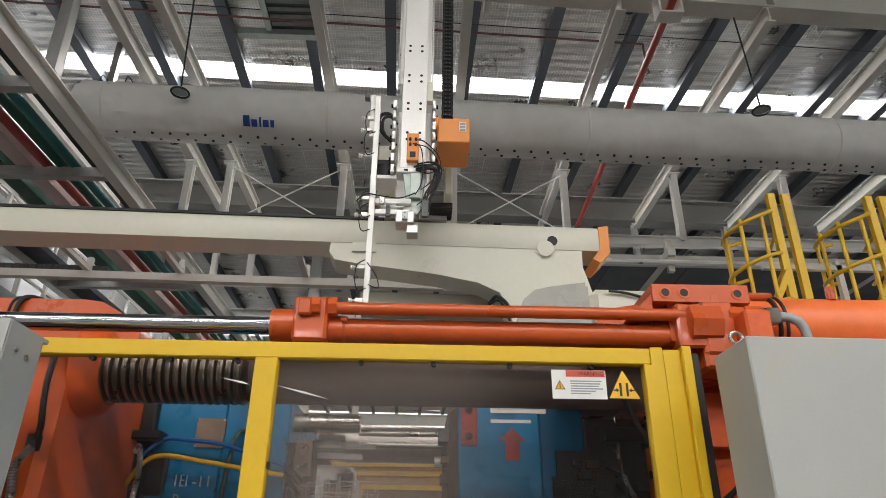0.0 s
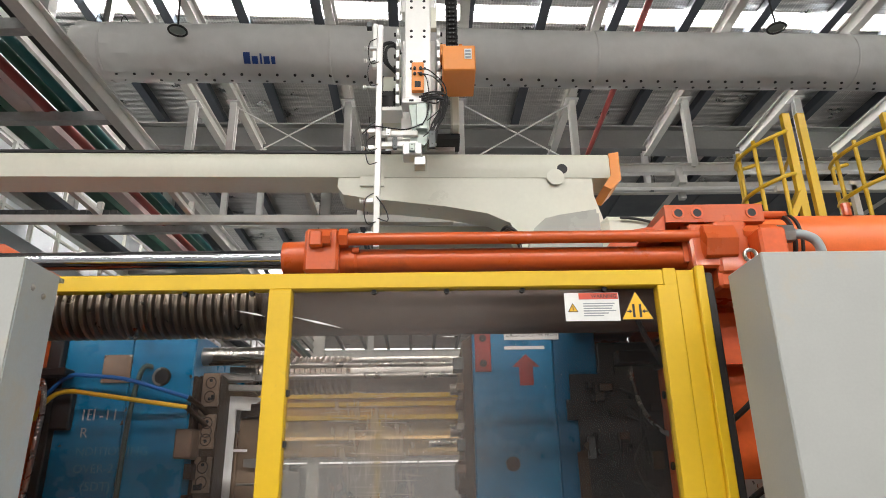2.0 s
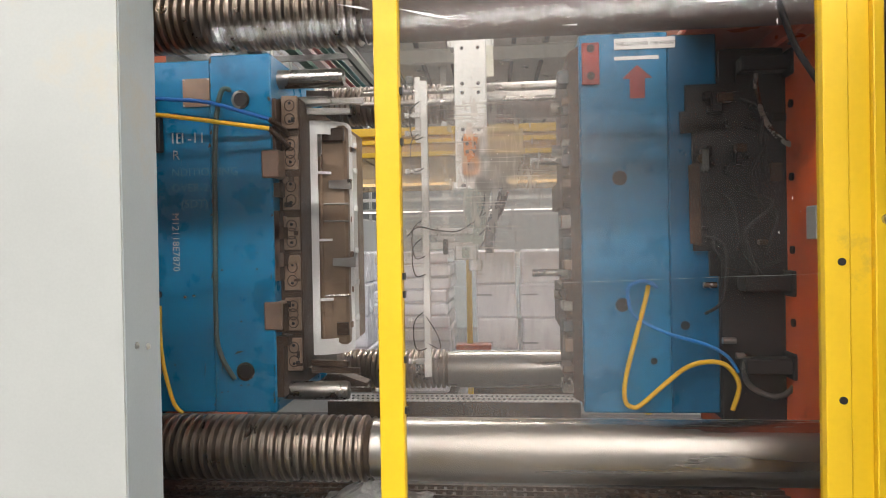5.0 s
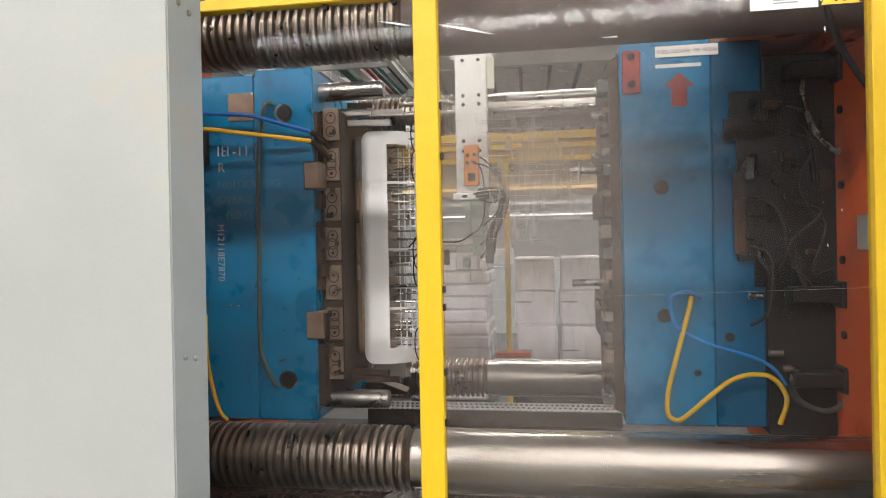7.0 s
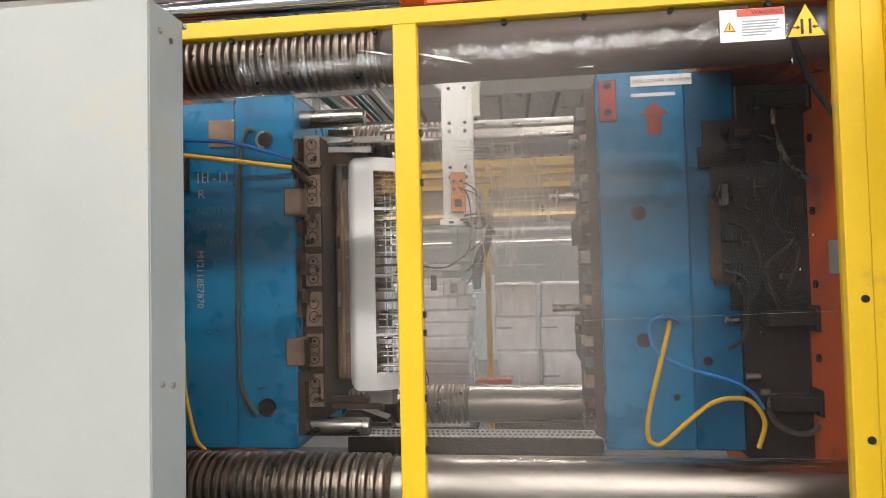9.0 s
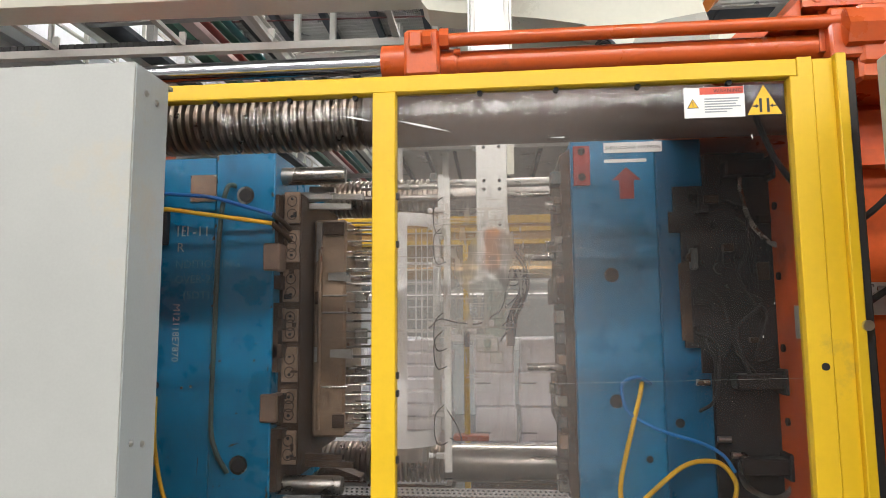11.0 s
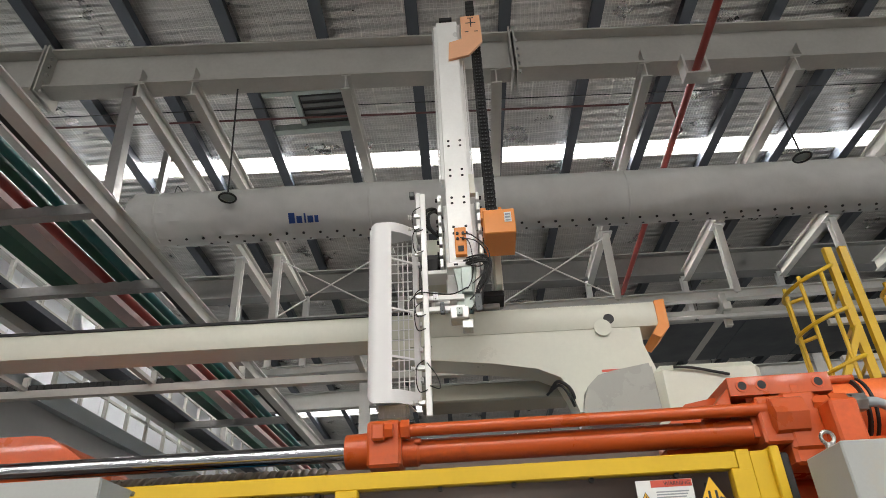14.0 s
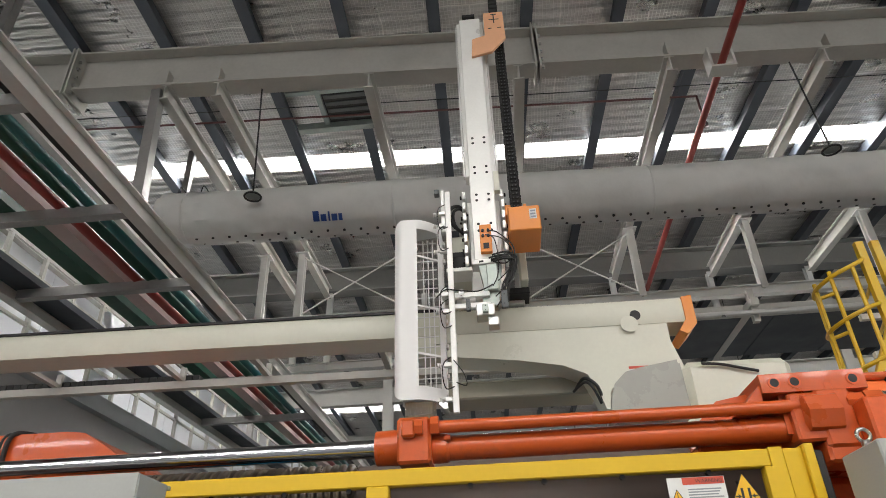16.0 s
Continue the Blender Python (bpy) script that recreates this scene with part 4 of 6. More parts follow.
box(bm, 0.60, 1.62, 2.275, 4.2, 2.268, 2.30, 0.01)
part("shoulder", bm, "orange", fp)
# machine bed with grating
bed = thing("machine_bed", "black oily machine bed with grating", "machine bed")
bm = BM()
box(bm, -3.4, 2.4, 2.25, 4.25, 0.0, 0.42, 0.01)
part("frame", bm, "dark", bed)
bm = BM()
for i in range(60):
    box(bm, -1.5 + i * 0.04, -1.488 + i * 0.04, 2.3, 2.96, 0.43, 0.455)
for j in range(12):
    box(bm, -1.5, 0.95, 2.32 + j * 0.055, 2.328 + j * 0.055, 0.438, 0.462)
part("grating", bm, "rust", bed)

rw = thing("rear_tread_plate", "pale perforated metal tread plate behind the mould", "tread plate")
bm = BM()
box(bm, -1.2, 0.3, 4.15, 4.4, 0.49, 0.50)
part("plate", bm, "rack_steel", rw)
bm = BM()
box(bm, -1.2, 0.3, 4.14, 4.15, 0.42, 0.51)
part("lip", bm, "rust", rw)
for i in range(48):
    for j in range(3):
        bm = BM()
        x = -1.18 + i * 0.031 + (0.015 if j % 2 else 0)
        cyl(bm, (x, 4.18 + j * 0.075, 0.499), (x, 4.18 + j * 0.075, 0.507), 0.010, 6, 0.005)
        part("nub", bm, "dark_grey", rw)

film = thing("plastic_film", "crumpled clear plastic film on the machine bed", "plastic film")
bm = BM()
g = []
for i in range(15):
    row = []
    for j in range(9):
        u, v = i / 14 - 0.5, j / 8 - 0.5
        h = 0.10 * max(0, 1 - (2.1 * u) ** 2 - (1.9 * v) ** 2) + 0.035 * noise.noise((i * 0.9, j * 0.9, 4))
        row.append(bm.verts.new((-0.62 + 0.42 * u, 2.66 + 0.34 * v, 0.462 + max(0.002, h))))
    g.append(row)
for i in range(14):
    for j in range(8):
        bm.faces.new((g[i][j], g[i + 1][j], g[i + 1][j + 1], g[i][j + 1]))
e = bmesh.ops.extrude_face_region(bm, geom=bm.faces[:])
bmesh.ops.translate(bm, verts=[v for v in e["geom"] if isinstance(v, bmesh.types.BMVert)], vec=(0, 0, 0.0015))
part("sheet", bm, "film", film)

# hydraulic cylinder above the door
CY, CZ = 2.20, 2.331
NEAR = Matrix.Translation((0.007, CY, CZ)) @ Matrix.Scale(0.94, 4) @ Matrix.Translation((0, -CY, -CZ))
hc = thing("hydraulic_cylinder", "bright orange hydraulic cylinder above the safety door", "hydraulic cylinder", m=NEAR)
bm = BM()
lathe(bm, [(-0.505, 0.040), (-0.50, 0.060), (-0.42, 0.062)], (0, CY, CZ), "X", 32)
part("rod_gland", bm, "orange", hc)
bm = BM()
box(bm, -0.418, -0.30, CY - 0.08, CY + 0.07, CZ - 0.075, CZ + 0.085, 0.01)
part("head_block", bm, "orange", hc)
bm = BM()
box(bm, -0.40, -0.352, CY - 0.105, CY - 0.075, CZ + 0.01, CZ + 0.07, 0.012)
lathe(bm, [(-0.352, 0.026), (-0.325, 0.026)], (0, CY - 0.09, CZ + 0.042), "X", 6)
part("port_boss", bm, "orange", hc)
bm = BM()
lathe(bm, [(-0.30, 0.034), (-0.27, 0.034)], (0, CY - 0.062, CZ + 0.052), "X", 6)
part("pipe_nut", bm, "orange", hc)
bm = BM()
cyl(bm, (-0.27, CY - 0.062, CZ + 0.048), (1.08, CY - 0.062, CZ + 0.048), 0.022, 18)
part("oil_pipe", bm, "orange", hc)
bm = BM()
lathe(bm, [(-0.30, 0.05), (-0.25, 0.05), (-0.24, 0.043), (0.95, 0.043), (0.955, 0.052), (1.0, 0.052)], (0, CY, CZ - 0.012), "X", 32)
part("barrel", bm, "orange", hc)
for x in (-0.255, 0.955):
    bm = BM()
    cyl(bm, (x, CY - 0.05, CZ + 0.012), (x + 0.022, CY - 0.05, CZ + 0.012), 0.010, 10)
    part("bleed_screw", bm, "orange", hc)
bm = BM()
box(bm, 1.0, 1.12, CY - 0.085, CY + 0.09, CZ - 0.10, CZ + 0.10, 0.012)
part("end_block", bm, "orange", hc)
bm = BM()
box(bm, 1.04, 1.075, CY - 0.08, CY - 0.04, CZ + 0.05, CZ + 0.125, 0.006)
part("pipe_clamp", bm, "orange", hc)
for k in range(3):
    bm = BM()
    x = 1.10 + k * 0.062
    lathe(bm, [(x, 0.032 + 0.004 * (k % 2)), (x + 0.058, 0.032 + 0.004 * (k % 2))], (0, CY - 0.062, CZ + 0.05), "X", 6)
    part("pipe_fitting", bm, "orange" if k < 2 else "bolt", hc)
bm = BM()
tube(bm, [(1.28, CY - 0.062, CZ + 0.05), (1.33, CY - 0.062, CZ + 0.045), (1.37, CY - 0.06, CZ + 0.01), (1.385, CY - 0.05, CZ - 0.10)], 0.017, 12)
part("hose", bm, "grey_side", hc, "grey hose")

rod = solid("piston_rod", cyl(BM(), (-4.2, CY, CZ), (0.2, CY, CZ), 0.030, 32), "chrome", "polished chrome piston rod above the safety door", "piston rod")

eye = thing("eye_bolt", "steel lifting eye bolt beside the orange block", "eye bolt", m=pose(-0.01, 0, 0.018))
bm = BM()
for k in range(20):
    a0, a1 = 2 * math.pi * k / 20, 2 * math.pi * (k + 1) / 20
    cyl(bm, (0.93 + 0.017 * math.cos(a0), 1.86, 2.190 + 0.017 * math.sin(a0)), (0.93 + 0.017 * math.cos(a1), 1.86, 2.190 + 0.017 * math.sin(a1)), 0.0055, 8)
part("ring", bm, "steel", eye)
bm = BM()
cyl(bm, (0.93, 1.86, 2.150), (0.93, 1.86, 2.176), 0.012, 10)
part("shank", bm, "steel", eye)

# clamp block and injection cylinder on the right
CLOSE = Matrix.Translation((-0.012, 0.03, 1.555)) @ Matrix.Scale(0.785, 4) @ Matrix.Translation((0, -0.03, -1.56))
blk = thing("valve_block", "bright orange steel block with three socket bolts", "valve block", m=CLOSE)
bm = BM()
box(bm, 1.10, 1.40, 2.74, 3.0, 2.50, 2.662)
prism(bm, [(1.03, 2.66), (1.03, 2.738), (1.445, 2.740), (1.445, 2.66)], "Y", 2.70, 3.05)
prism(bm, [(0.93, 2.60), (1.03, 2.70), (1.03, 2.60)], "Y", 2.72, 3.0)
part("block", bm, "orange", blk)
for x in (1.085, 1.165, 1.395):
    bm = BM()
    lathe(bm, [(0, 0.026), (-0.004, 0.026), (-0.004, 0.018), (0.0, 0.018)], (x, 2.70, 2.70), "Y", 20)
    part("bolt_seat", bm, "orange_dull", blk)
    bm = BM()
    cyl(bm, (x, 2.699, 2.70), (x, 2.697, 2.70), 0.019, 16)
    part("socket_bolt", bm, "dark", blk)
bm = BM()
lathe(bm, [(1.16, 0.06), (1.17, 0.09), (1.30, 0.09), (1.31, 0.06)], (0, 2.74, 2.57), "X", 8)
box(bm, 1.12, 1.36, 2.7, 2.95, 2.46, 2.655, 0.01)
part("body", bm, "orange", blk)
bm = BM()
box(bm, 1.36, 1.47, 2.60, 2.80, 2.40, 2.60, 0.01)
part("side_block", bm, "orange_dull", blk)

inj = thing("injection_cylinder", "large orange cylinder lying behind the valve block", "cylinder", m=CLOSE)
bm = BM()
lathe(bm, [(1.48, 0.11), (1.50, 0.135), (1.60, 0.135), (1.62, 0.145), (3.3, 0.145)], (0, 2.93, 2.62), "X", 32)
part("barrel", bm, "orange_sunlit", inj)
bm = BM()
lathe(bm, [(1.60, 0.146), (1.602, 0.154), (1.612, 0.154), (1.614, 0.146)], (0, 2.93, 2.62), "X", 32)
lathe(bm, [(1.63, 0.146), (1.632, 0.154), (1.642, 0.154), (1.644, 0.146)], (0, 2.93, 2.62), "X", 32)
part("cable_loop", bm, "black", inj)
bm = BM()
cyl(bm, (1.50, 2.85, 2.75), (1.62, 2.85, 2.75), 0.018, 10)
part("pipe_stub", bm, "orange", inj)
bm = BM()
cyl(bm, (1.90, 2.85, 2.74), (1.90, 2.85, 2.80), 0.02, 10)
part("bleed_plug", bm, "orange", inj)

# ---- moving platen and mould halves ----
mp = thing("moving_platen", "oily orange moving machine platen", "platen")
bm = BM()
box(bm, -2.25, -1.72, 2.28, 4.22, 0.35, 2.29, 0.03)
part("slab", bm, "orange_dull", mp)
bm = BM()
box(bm, -2.7, -2.25, 2.5, 4.0, 0.6, 2.3, 0.03)
part("rear_body", bm, "orange_dull", mp)
bm = BM()
prof = [(-2.95, 2.28)] + [(-2.95, 2.60), (-2.85, 2.655), (-2.02, 2.655), (-1.94, 2.645), (-1.86, 2.60), (-1.755, 2.53), (-1.755, 2.28)]
prism(bm, prof, "Y", 2.86, 3.35)
part("ejector_housing", bm, "orange", mp)
bm = BM()
tube(bm, [(-2.30, 2.85, 2.52), (-2.285, 2.845, 2.64), (-2.24, 2.9, 2.667), (-2.2, 3.1, 2.667)], 0.011, 8)
tube(bm, [(-2.33, 2.85, 2.52), (-2.315, 2.845, 2.64), (-2.27, 2.9, 2.662), (-2.23, 3.1, 2.662)], 0.006, 8)
part("cable", bm, "black", mp)
bm = BM()
tube(bm, [(-1.76, 2.27, 2.26), (-1.745, 2.24, 2.12), (-1.735, 2.25, 2.0), (-1.75, 2.26, 1.96)], 0.010, 8)
part("black_hose", bm, "black", mp)
bm = BM()
tube(bm, [(-1.745, 2.25, 1.94), (-1.775, 2.24, 1.88), (-1.765, 2.24, 1.78), (-1.77, 2.24, 1.6)], 0.013, 8, 20, 0.12)
part("braided_hose", bm, "bolt", mp)
bm = BM()
box(bm, -1.77, -1.735, 2.25, 2.285, 1.93, 1.98, 0.004)
part("hose_union", bm, "dark", mp)
for ty, tz in TIES:
    bm = BM()
    lathe(bm, [(-1.721, 0.165), (-1.67, 0.150), (-1.64, 0.118)], (0, ty, tz), "X", 24)
    part("tie_boss", bm, "orange_dull", mp)
bm = BM()
tube(bm, [(-1.69, 2.90, 2.02), (-1.67, 2.88, 2.04), (-1.655, 2.88, 1.95), (-1.665, 2.89, 1.8), (-1.68, 2.9, 1.6)], 0.011, 8, 20, 0.12)
part("spiral_hose", bm, "bolt", mp)
bm = BM()
box(bm, -1.66, -1.58, 2.95, 2.99, 1.86, 2.03, 0.006)
part("junction_block", bm, "dark", mp)
for z in (2.09, 0.92):
    bm = BM()
    box(bm, -1.80, -1.60, 2.90, 2.98, z - 0.018, z + 0.018, 0.006)
    box(bm, -1.82, -1.79, 2.885, 2.965, z - 0.04, z + 0.04, 0.006)
    part("mould_clamp", bm, "dark", mp)


def hoses(parent, runs):
    for pts, r, m in runs:
        bm = BM()
        tube(bm, pts, r, 10, 10)
        part("hose", bm, m, parent)


MY = 2.99
mould = thing("moving_mould_half", "blue painted injection mould half with brown cooling plates", "mould")
bm = BM()
box(bm, -1.372, -1.10, MY, 3.78, 0.735, 2.272, 0.006)
part("core_plate", bm, "blue", mould)
bm = BM()
box(bm, -1.66, -1.3725, MY + 0.004, 3.78, 0.735, 2.255, 0.006)
part("spacer_block", bm, "blue", mould)
bm = BM()
box(bm, -1.72, -1.6605, MY - 0.03, 3.80, 0.70, 2.275, 0.006)
part("clamp_plate", bm, "dark", mould)
for z in (2.078, 0.913):
    bm = BM()
    lathe(bm, [(0.0, 0.040), (-0.004, 0.040), (-0.004, 0.030), (0.0, 0.030)], (-1.234, MY - 0.0005, z), "Y", 24)
    part("hole_rim", bm, "steel", mould)
    bm = BM()
    cyl(bm, (-1.234, MY - 0.002, z), (-1.234, MY - 0.0008, z), 0.031, 24)
    part("lifting_hole", bm, "dark", mould)
bm = BM()
box(bm, -1.49, -1.37, MY - 0.004, MY + 0.006, 2.055, 2.175)
part("name_plate", bm, "brown_plate", mould, "rusty brown name plate")
for x in (-1.485, -1.375):
    for z in (2.06, 2.17):
        bm = BM()
        cyl(bm, (x, MY - 0.007, z), (x, MY - 0.003, z), 0.005, 8)
        part("screw", bm, "bolt", mould)
# stepped dark edge of the parting face
bm = BM()
for z0, z1, d in ((0.80, 1.02, 0.03), (1.02, 1.06, 0.05), (1.08, 1.20, 0.035), (1.30, 1.60, 0.022), (1.36, 1.42, 0.04), (1.48, 1.53, 0.04), (1.66, 1.72, 0.03), (1.86, 2.08, 0.015)):
    box(bm, -1.10, -1.10 + d, MY + 0.01, 3.7, z0, z1)
part("parting_edge", bm, "rust", mould)
for z in (1.79, 1.14):
    bm = BM()
    box(bm, -1.145, -1.07, MY - 0.012, MY + 0.1, z - 0.05, z + 0.07, 0.006)
    part("lock_block", bm, "brown_plate", mould, "brown steel lock block")
bm = BM()
box(bm, -1.10, -1.003, 3.07, 3.72, 0.90, 2.095, 0.004)
part("core_base", bm, "rust", mould)
rng = random.Random(15)
for k in range(22):
    bm = BM()
    x, z, w, h = rng.uniform(-1.10, -1.03), rng.uniform(0.91, 2.05), rng.uniform(0.012, 0.05), rng.uniform(0.01, 0.035)
    box(bm, x, min(x + w, -1.004), 3.06 - rng.uniform(0.0, 0.008), 3.07, z, z + h, 0.002)
    part("core_shim", bm, ("rust", "brown_plate", "core_bronze", "dark")[k % 4], mould)
for k in range(7):
    zc = 2.03 - k * 0.176
    cp = BM()
    box(cp, -1.080, -1.008, 3.058, 3.07, zc - 0.072, zc + 0.072, 0.012)
    plate = part("cooling_plate", cp, "brown_plate", mould, "brown cooling plate with oval grooves")
    bm = BM()
    for q in ((-0.035, 0), (0.035, 0), (0, 0)) if k % 2 else ((-0.03, 0), (0.03, 0)):
        for s in range(18):
            a0, a1 = 2 * math.pi * s / 18, 2 * math.pi * (s + 1) / 18
            cyl(bm, (-1.043 + 0.022 * math.cos(a0), 3.057, zc + q[0] + 0.024 * math.sin(a0)), (-1.043 + 0.022 * math.cos(a1), 3.057, zc + q[0] + 0.024 * math.sin(a1)), 0.0022, 4)
    part("groove", bm, "rust", plate)
    for q in (-0.04, 0.04):
        bm = BM()
        cyl(bm, (-1.043, 3.0575, zc + q), (-1.043, 3.055, zc + q), 0.007, 10)
        part("port", bm, "dark", plate)
bm = BM()
box(bm, -1.002, -0.845, 3.264, 3.62, 0.985, 2.005, 0.012)
part("core", bm, "core_bronze", mould, "oiled tan mould core")
for k in range(6):
    bm = BM()
    z = 1.06 + k * 0.165
    box(bm, -0.845, -0.838 + 0.003 * (k % 3), 3.30 + 0.02 * (k % 2), 3.40, z, z + 0.028, 0.003)
    part("core_insert", bm, "brown_plate", mould)
bm = BM()
cyl(bm, (-0.967, 3.254, 1.02), (-0.967, 3.254, 1.86), 0.010, 10)
part("core_rod", bm, "core_bronze", mould)
for z0, z1, x0, x1, y, m in ((1.80, 1.99, -0.985, -0.958, 3.247, "steel"), (1.93, 1.99, -0.955, -0.852, 3.25, "rust"), (1.03, 1.09, -0.90, -0.845, 3.25, "rust"), (1.60, 1.66, -0.99, -0.965, 3.247, "rust"), (1.33, 1.40, -0.99, -0.97, 3.247, "steel")):
    bm = BM()
    box(bm, x0, x1, y, 3.2635, z0, z1, 0.002)
    part("core_block", bm, m, mould)
for z, x in ((1.735, -0.925), (1.375, -0.912)):
    bm = BM()
    prism(bm, [(x, z - 0.022), (x, z + 0.012), (x + 0.105, z + 0.016), (x + 0.105, z - 0.03)], "Y", 3.243, 3.2635)
    part("slide_wedge", bm, "steel", mould)
for z in (1.64, 1.56, 1.215):
    bm = BM()
    cyl(bm, (-0.955, 3.262, z), (-0.835, 3.262, z), 0.0045, 8)
    part("core_pin", bm, "steel", mould)
for z, d in ((2.055, 0.20), (2.10, 0.26), (2.135, 0.12), (0.915, 0.17), (0.885, 0.22)):
    bm = BM()
    prism(bm, [(-1.0, z - 0.012), (-1.0, z + 0.014), (-1.0 + d, z + 0.008), (-1.0 + d, z - 0.016)], "Y", 3.17, 3.20)
    part("slide_arm", bm, "steel" if z > 1.5 else "rust", mould)
for z in (2.09,):
    bm = BM()
    box(bm, -0.99, -0.88, 3.14, 3.16, z - 0.01, z + 0.012, 0.003)
    part("slide_bar", bm, "steel", mould)
bm = BM()
box(bm, -1.10, -0.90, 3.16, 3.20, 2.08, 2.12, 0.004)
part("slide_rail", bm, "steel", mould)
for z in (2.183, 0.809):
    bm = BM()
    lathe(bm, [(-1.10, 0.041), (-0.825, 0.041), (-0.81, 0.036)], (0, 3.10, z), "X", 28)
    part("guide_pin", bm, "steel", mould, "bright steel guide pin")
bm = BM()
for z in (2.19, 2.25):
    cyl(bm, (-0.87, 3.72, z), (0.18, 3.72, z), 0.016, 12)
part("return_rod", bm, "steel", mould)
bm = BM()
prism(bm, [(-1.02, 0.80), (-0.95, 0.80), (-0.82, 0.755), (-0.82, 0.74), (-1.05, 0.75)], "Y", 3.5, 3.6)
part("red_hose_end", bm, "rust", mould)
bm = BM()
for x, z in ((-1.46, 1.24), (-1.50, 1.235)):
    cyl(bm, (x, MY - 0.003, z), (x, MY + 0.003, z), 0.006, 8)
part("screw", bm, "bolt", mould)
bm = BM()
cyl(bm, (-1.66, MY - 0.02, 1.248), (-1.60, MY - 0.02, 1.248), 0.014, 10)
part("water_nipple", bm, "dark", mould)
hoses(mould, (
    ([(-1.70, MY - 0.03, 2.00), (-1.60, MY - 0.06, 2.075), (-1.50, MY - 0.06, 2.075), (-1.36, MY - 0.06, 2.06), (-1.22, MY - 0.05, 2.02), (-1.10, MY - 0.03, 1.985)], 0.0085, "hose_b"),
    ([(-1.72, MY - 0.05, 1.90), (-1.66, MY - 0.07, 1.98), (-1.58, MY - 0.075, 2.01), (-1.42, MY - 0.07, 1.99), (-1.25, MY - 0.06, 1.965), (-1.10, MY - 0.03, 1.945)], 0.0095, "hose_y"),
    ([(-1.275, MY - 0.006, 2.12), (-1.31, MY - 0.03, 2.10), (-1.335, MY - 0.035, 1.9), (-1.345, MY - 0.03, 1.5), (-1.35, MY - 0.03, 1.15), (-1.335, MY - 0.03, 1.0), (-1.28, MY - 0.01, 0.88)], 0.0105, "hose_g"),
    ([(-1.60, MY - 0.03, 1.2), (-1.585, MY - 0.05, 1.0), (-1.54, MY - 0.05, 0.8), (-1.50, MY - 0.04, 0.74)], 0.0085, "hose_y"),
    ([(-1.10, MY - 0.03, 1.985), (-1.07, MY + 0.02, 1.96), (-1.05, 3.06, 1.93)], 0.012, "rust"),
    ([(-1.10, MY - 0.03, 1.945), (-1.07, MY + 0.02, 1.91), (-1.05, 3.06, 1.88)], 0.012, "rust"),
))
for x, z, w, h in ((-1.285, 0.985, 0.05, 0.018), (-1.34, 0.90, 0.008, 0.10), (-1.42, 0.86, 0.006, 0.09), (-1.18, 1.42, 0.018, 0.006), (-1.30, 1.36, 0.02, 0.004)):
    bm = BM()
    prism(bm, [(x, z), (x + w * 0.5, z + h * 0.4), (x + w, z + h), (x + w * 0.3, z + h * 0.8)], "Y", MY - 0.0008, MY + 0.001)
    part("paint_chip", bm, "rust", mould)
rng = random.Random(21)
for k in range(34):
    edge = k % 3
    x = (-1.106 if edge == 0 else (-1.372 if edge == 1 else rng.uniform(-1.64, -1.12))) - rng.uniform(0.0, 0.012)
    z = rng.uniform(0.76, 2.24) if edge < 2 else (rng.uniform(0.76, 0.95) if k % 2 else rng.uniform(0.76, 2.2))
    w, h = rng.uniform(0.004, 0.014), rng.uniform(0.006, 0.035 if edge < 2 else 0.012)
    bm = BM()
    prism(bm, [(x, z), (x + w, z + h * 0.2), (x + w * 0.8, z + h), (x + w * 0.3, z + h * 0.7)], "Y", MY - 0.0009, MY + 0.002)
    part("paint_chip", bm, "rust", mould)
# chalk writing; the first word stays plain strokes
bm = BM()
for x in (-1.545, -1.525, -1.50):
    box(bm, x, x + 0.005, MY - 0.001, MY + 0.0035, 1.90, 1.945)
for z in (1.90, 1.922, 1.942):
    box(bm, -1.525, -1.508, MY - 0.001, MY + 0.0035, z, z + 0.004)
part("chalk_strokes", bm, "chalk", mould)
lettering("chalk_text", "-11", 0.062, pose(-1.475, MY - 0.002, 1.90, *FACE), "chalk", mould)
lettering("chalk_text", "R", 0.058, pose(-1.545, MY - 0.002, 1.83, *FACE), "chalk", mould)
lettering("chalk_text", "NDITIONING", 0.050, pose(-1.55, MY - 0.002, 1.757, *FACE), "chalk_dim", mould)
lettering("chalk_text", "OVER-2", 0.050, pose(-1.55, MY - 0.002, 1.69, *FACE), "chalk_dim", mould)
lettering("chalk_text", "(5DT)", 0.050, pose(-1.51, MY - 0.002, 1.62, *FACE), "chalk_dim", mould)
lettering("chalk_text", "M12118E7870", 0.044, pose(-1.55, MY - 0.002, 1.60, 90, 90, 0), "chalk", mould)

pins = part("ejector_pins", BM(), "steel", mould, "row of bright steel ejector pins")
bm = BM()
rng = random.Random(8)
for k in range(24):
    z = 1.01 + k * 0.0425 + rng.uniform(-0.010, 0.010)
    for yy, r, x1 in ((3.285, 0.0038, -0.825 + rng.uniform(-0.012, 0.006)), (3.42, 0.0034, -0.84 + rng.uniform(-0.02, 0.0))):
        cyl(bm, (-1.05, yy, z), (x1, yy, z + rng.uniform(-0.001, 0.001)), r * (1.5 if k % 5 == 2 else 1), 8)
for k in range(5):
    z = 1.03 + k * 0.19 + rng.uniform(-0.02, 0.02)
    box(bm, -0.965, -0.90, 3.46, 3.50, z, z + 0.075, 0.003)
old = pins.data
pins.data = finish("ejector_pins", bm, "steel")
bpy.data.meshes.remove(old)

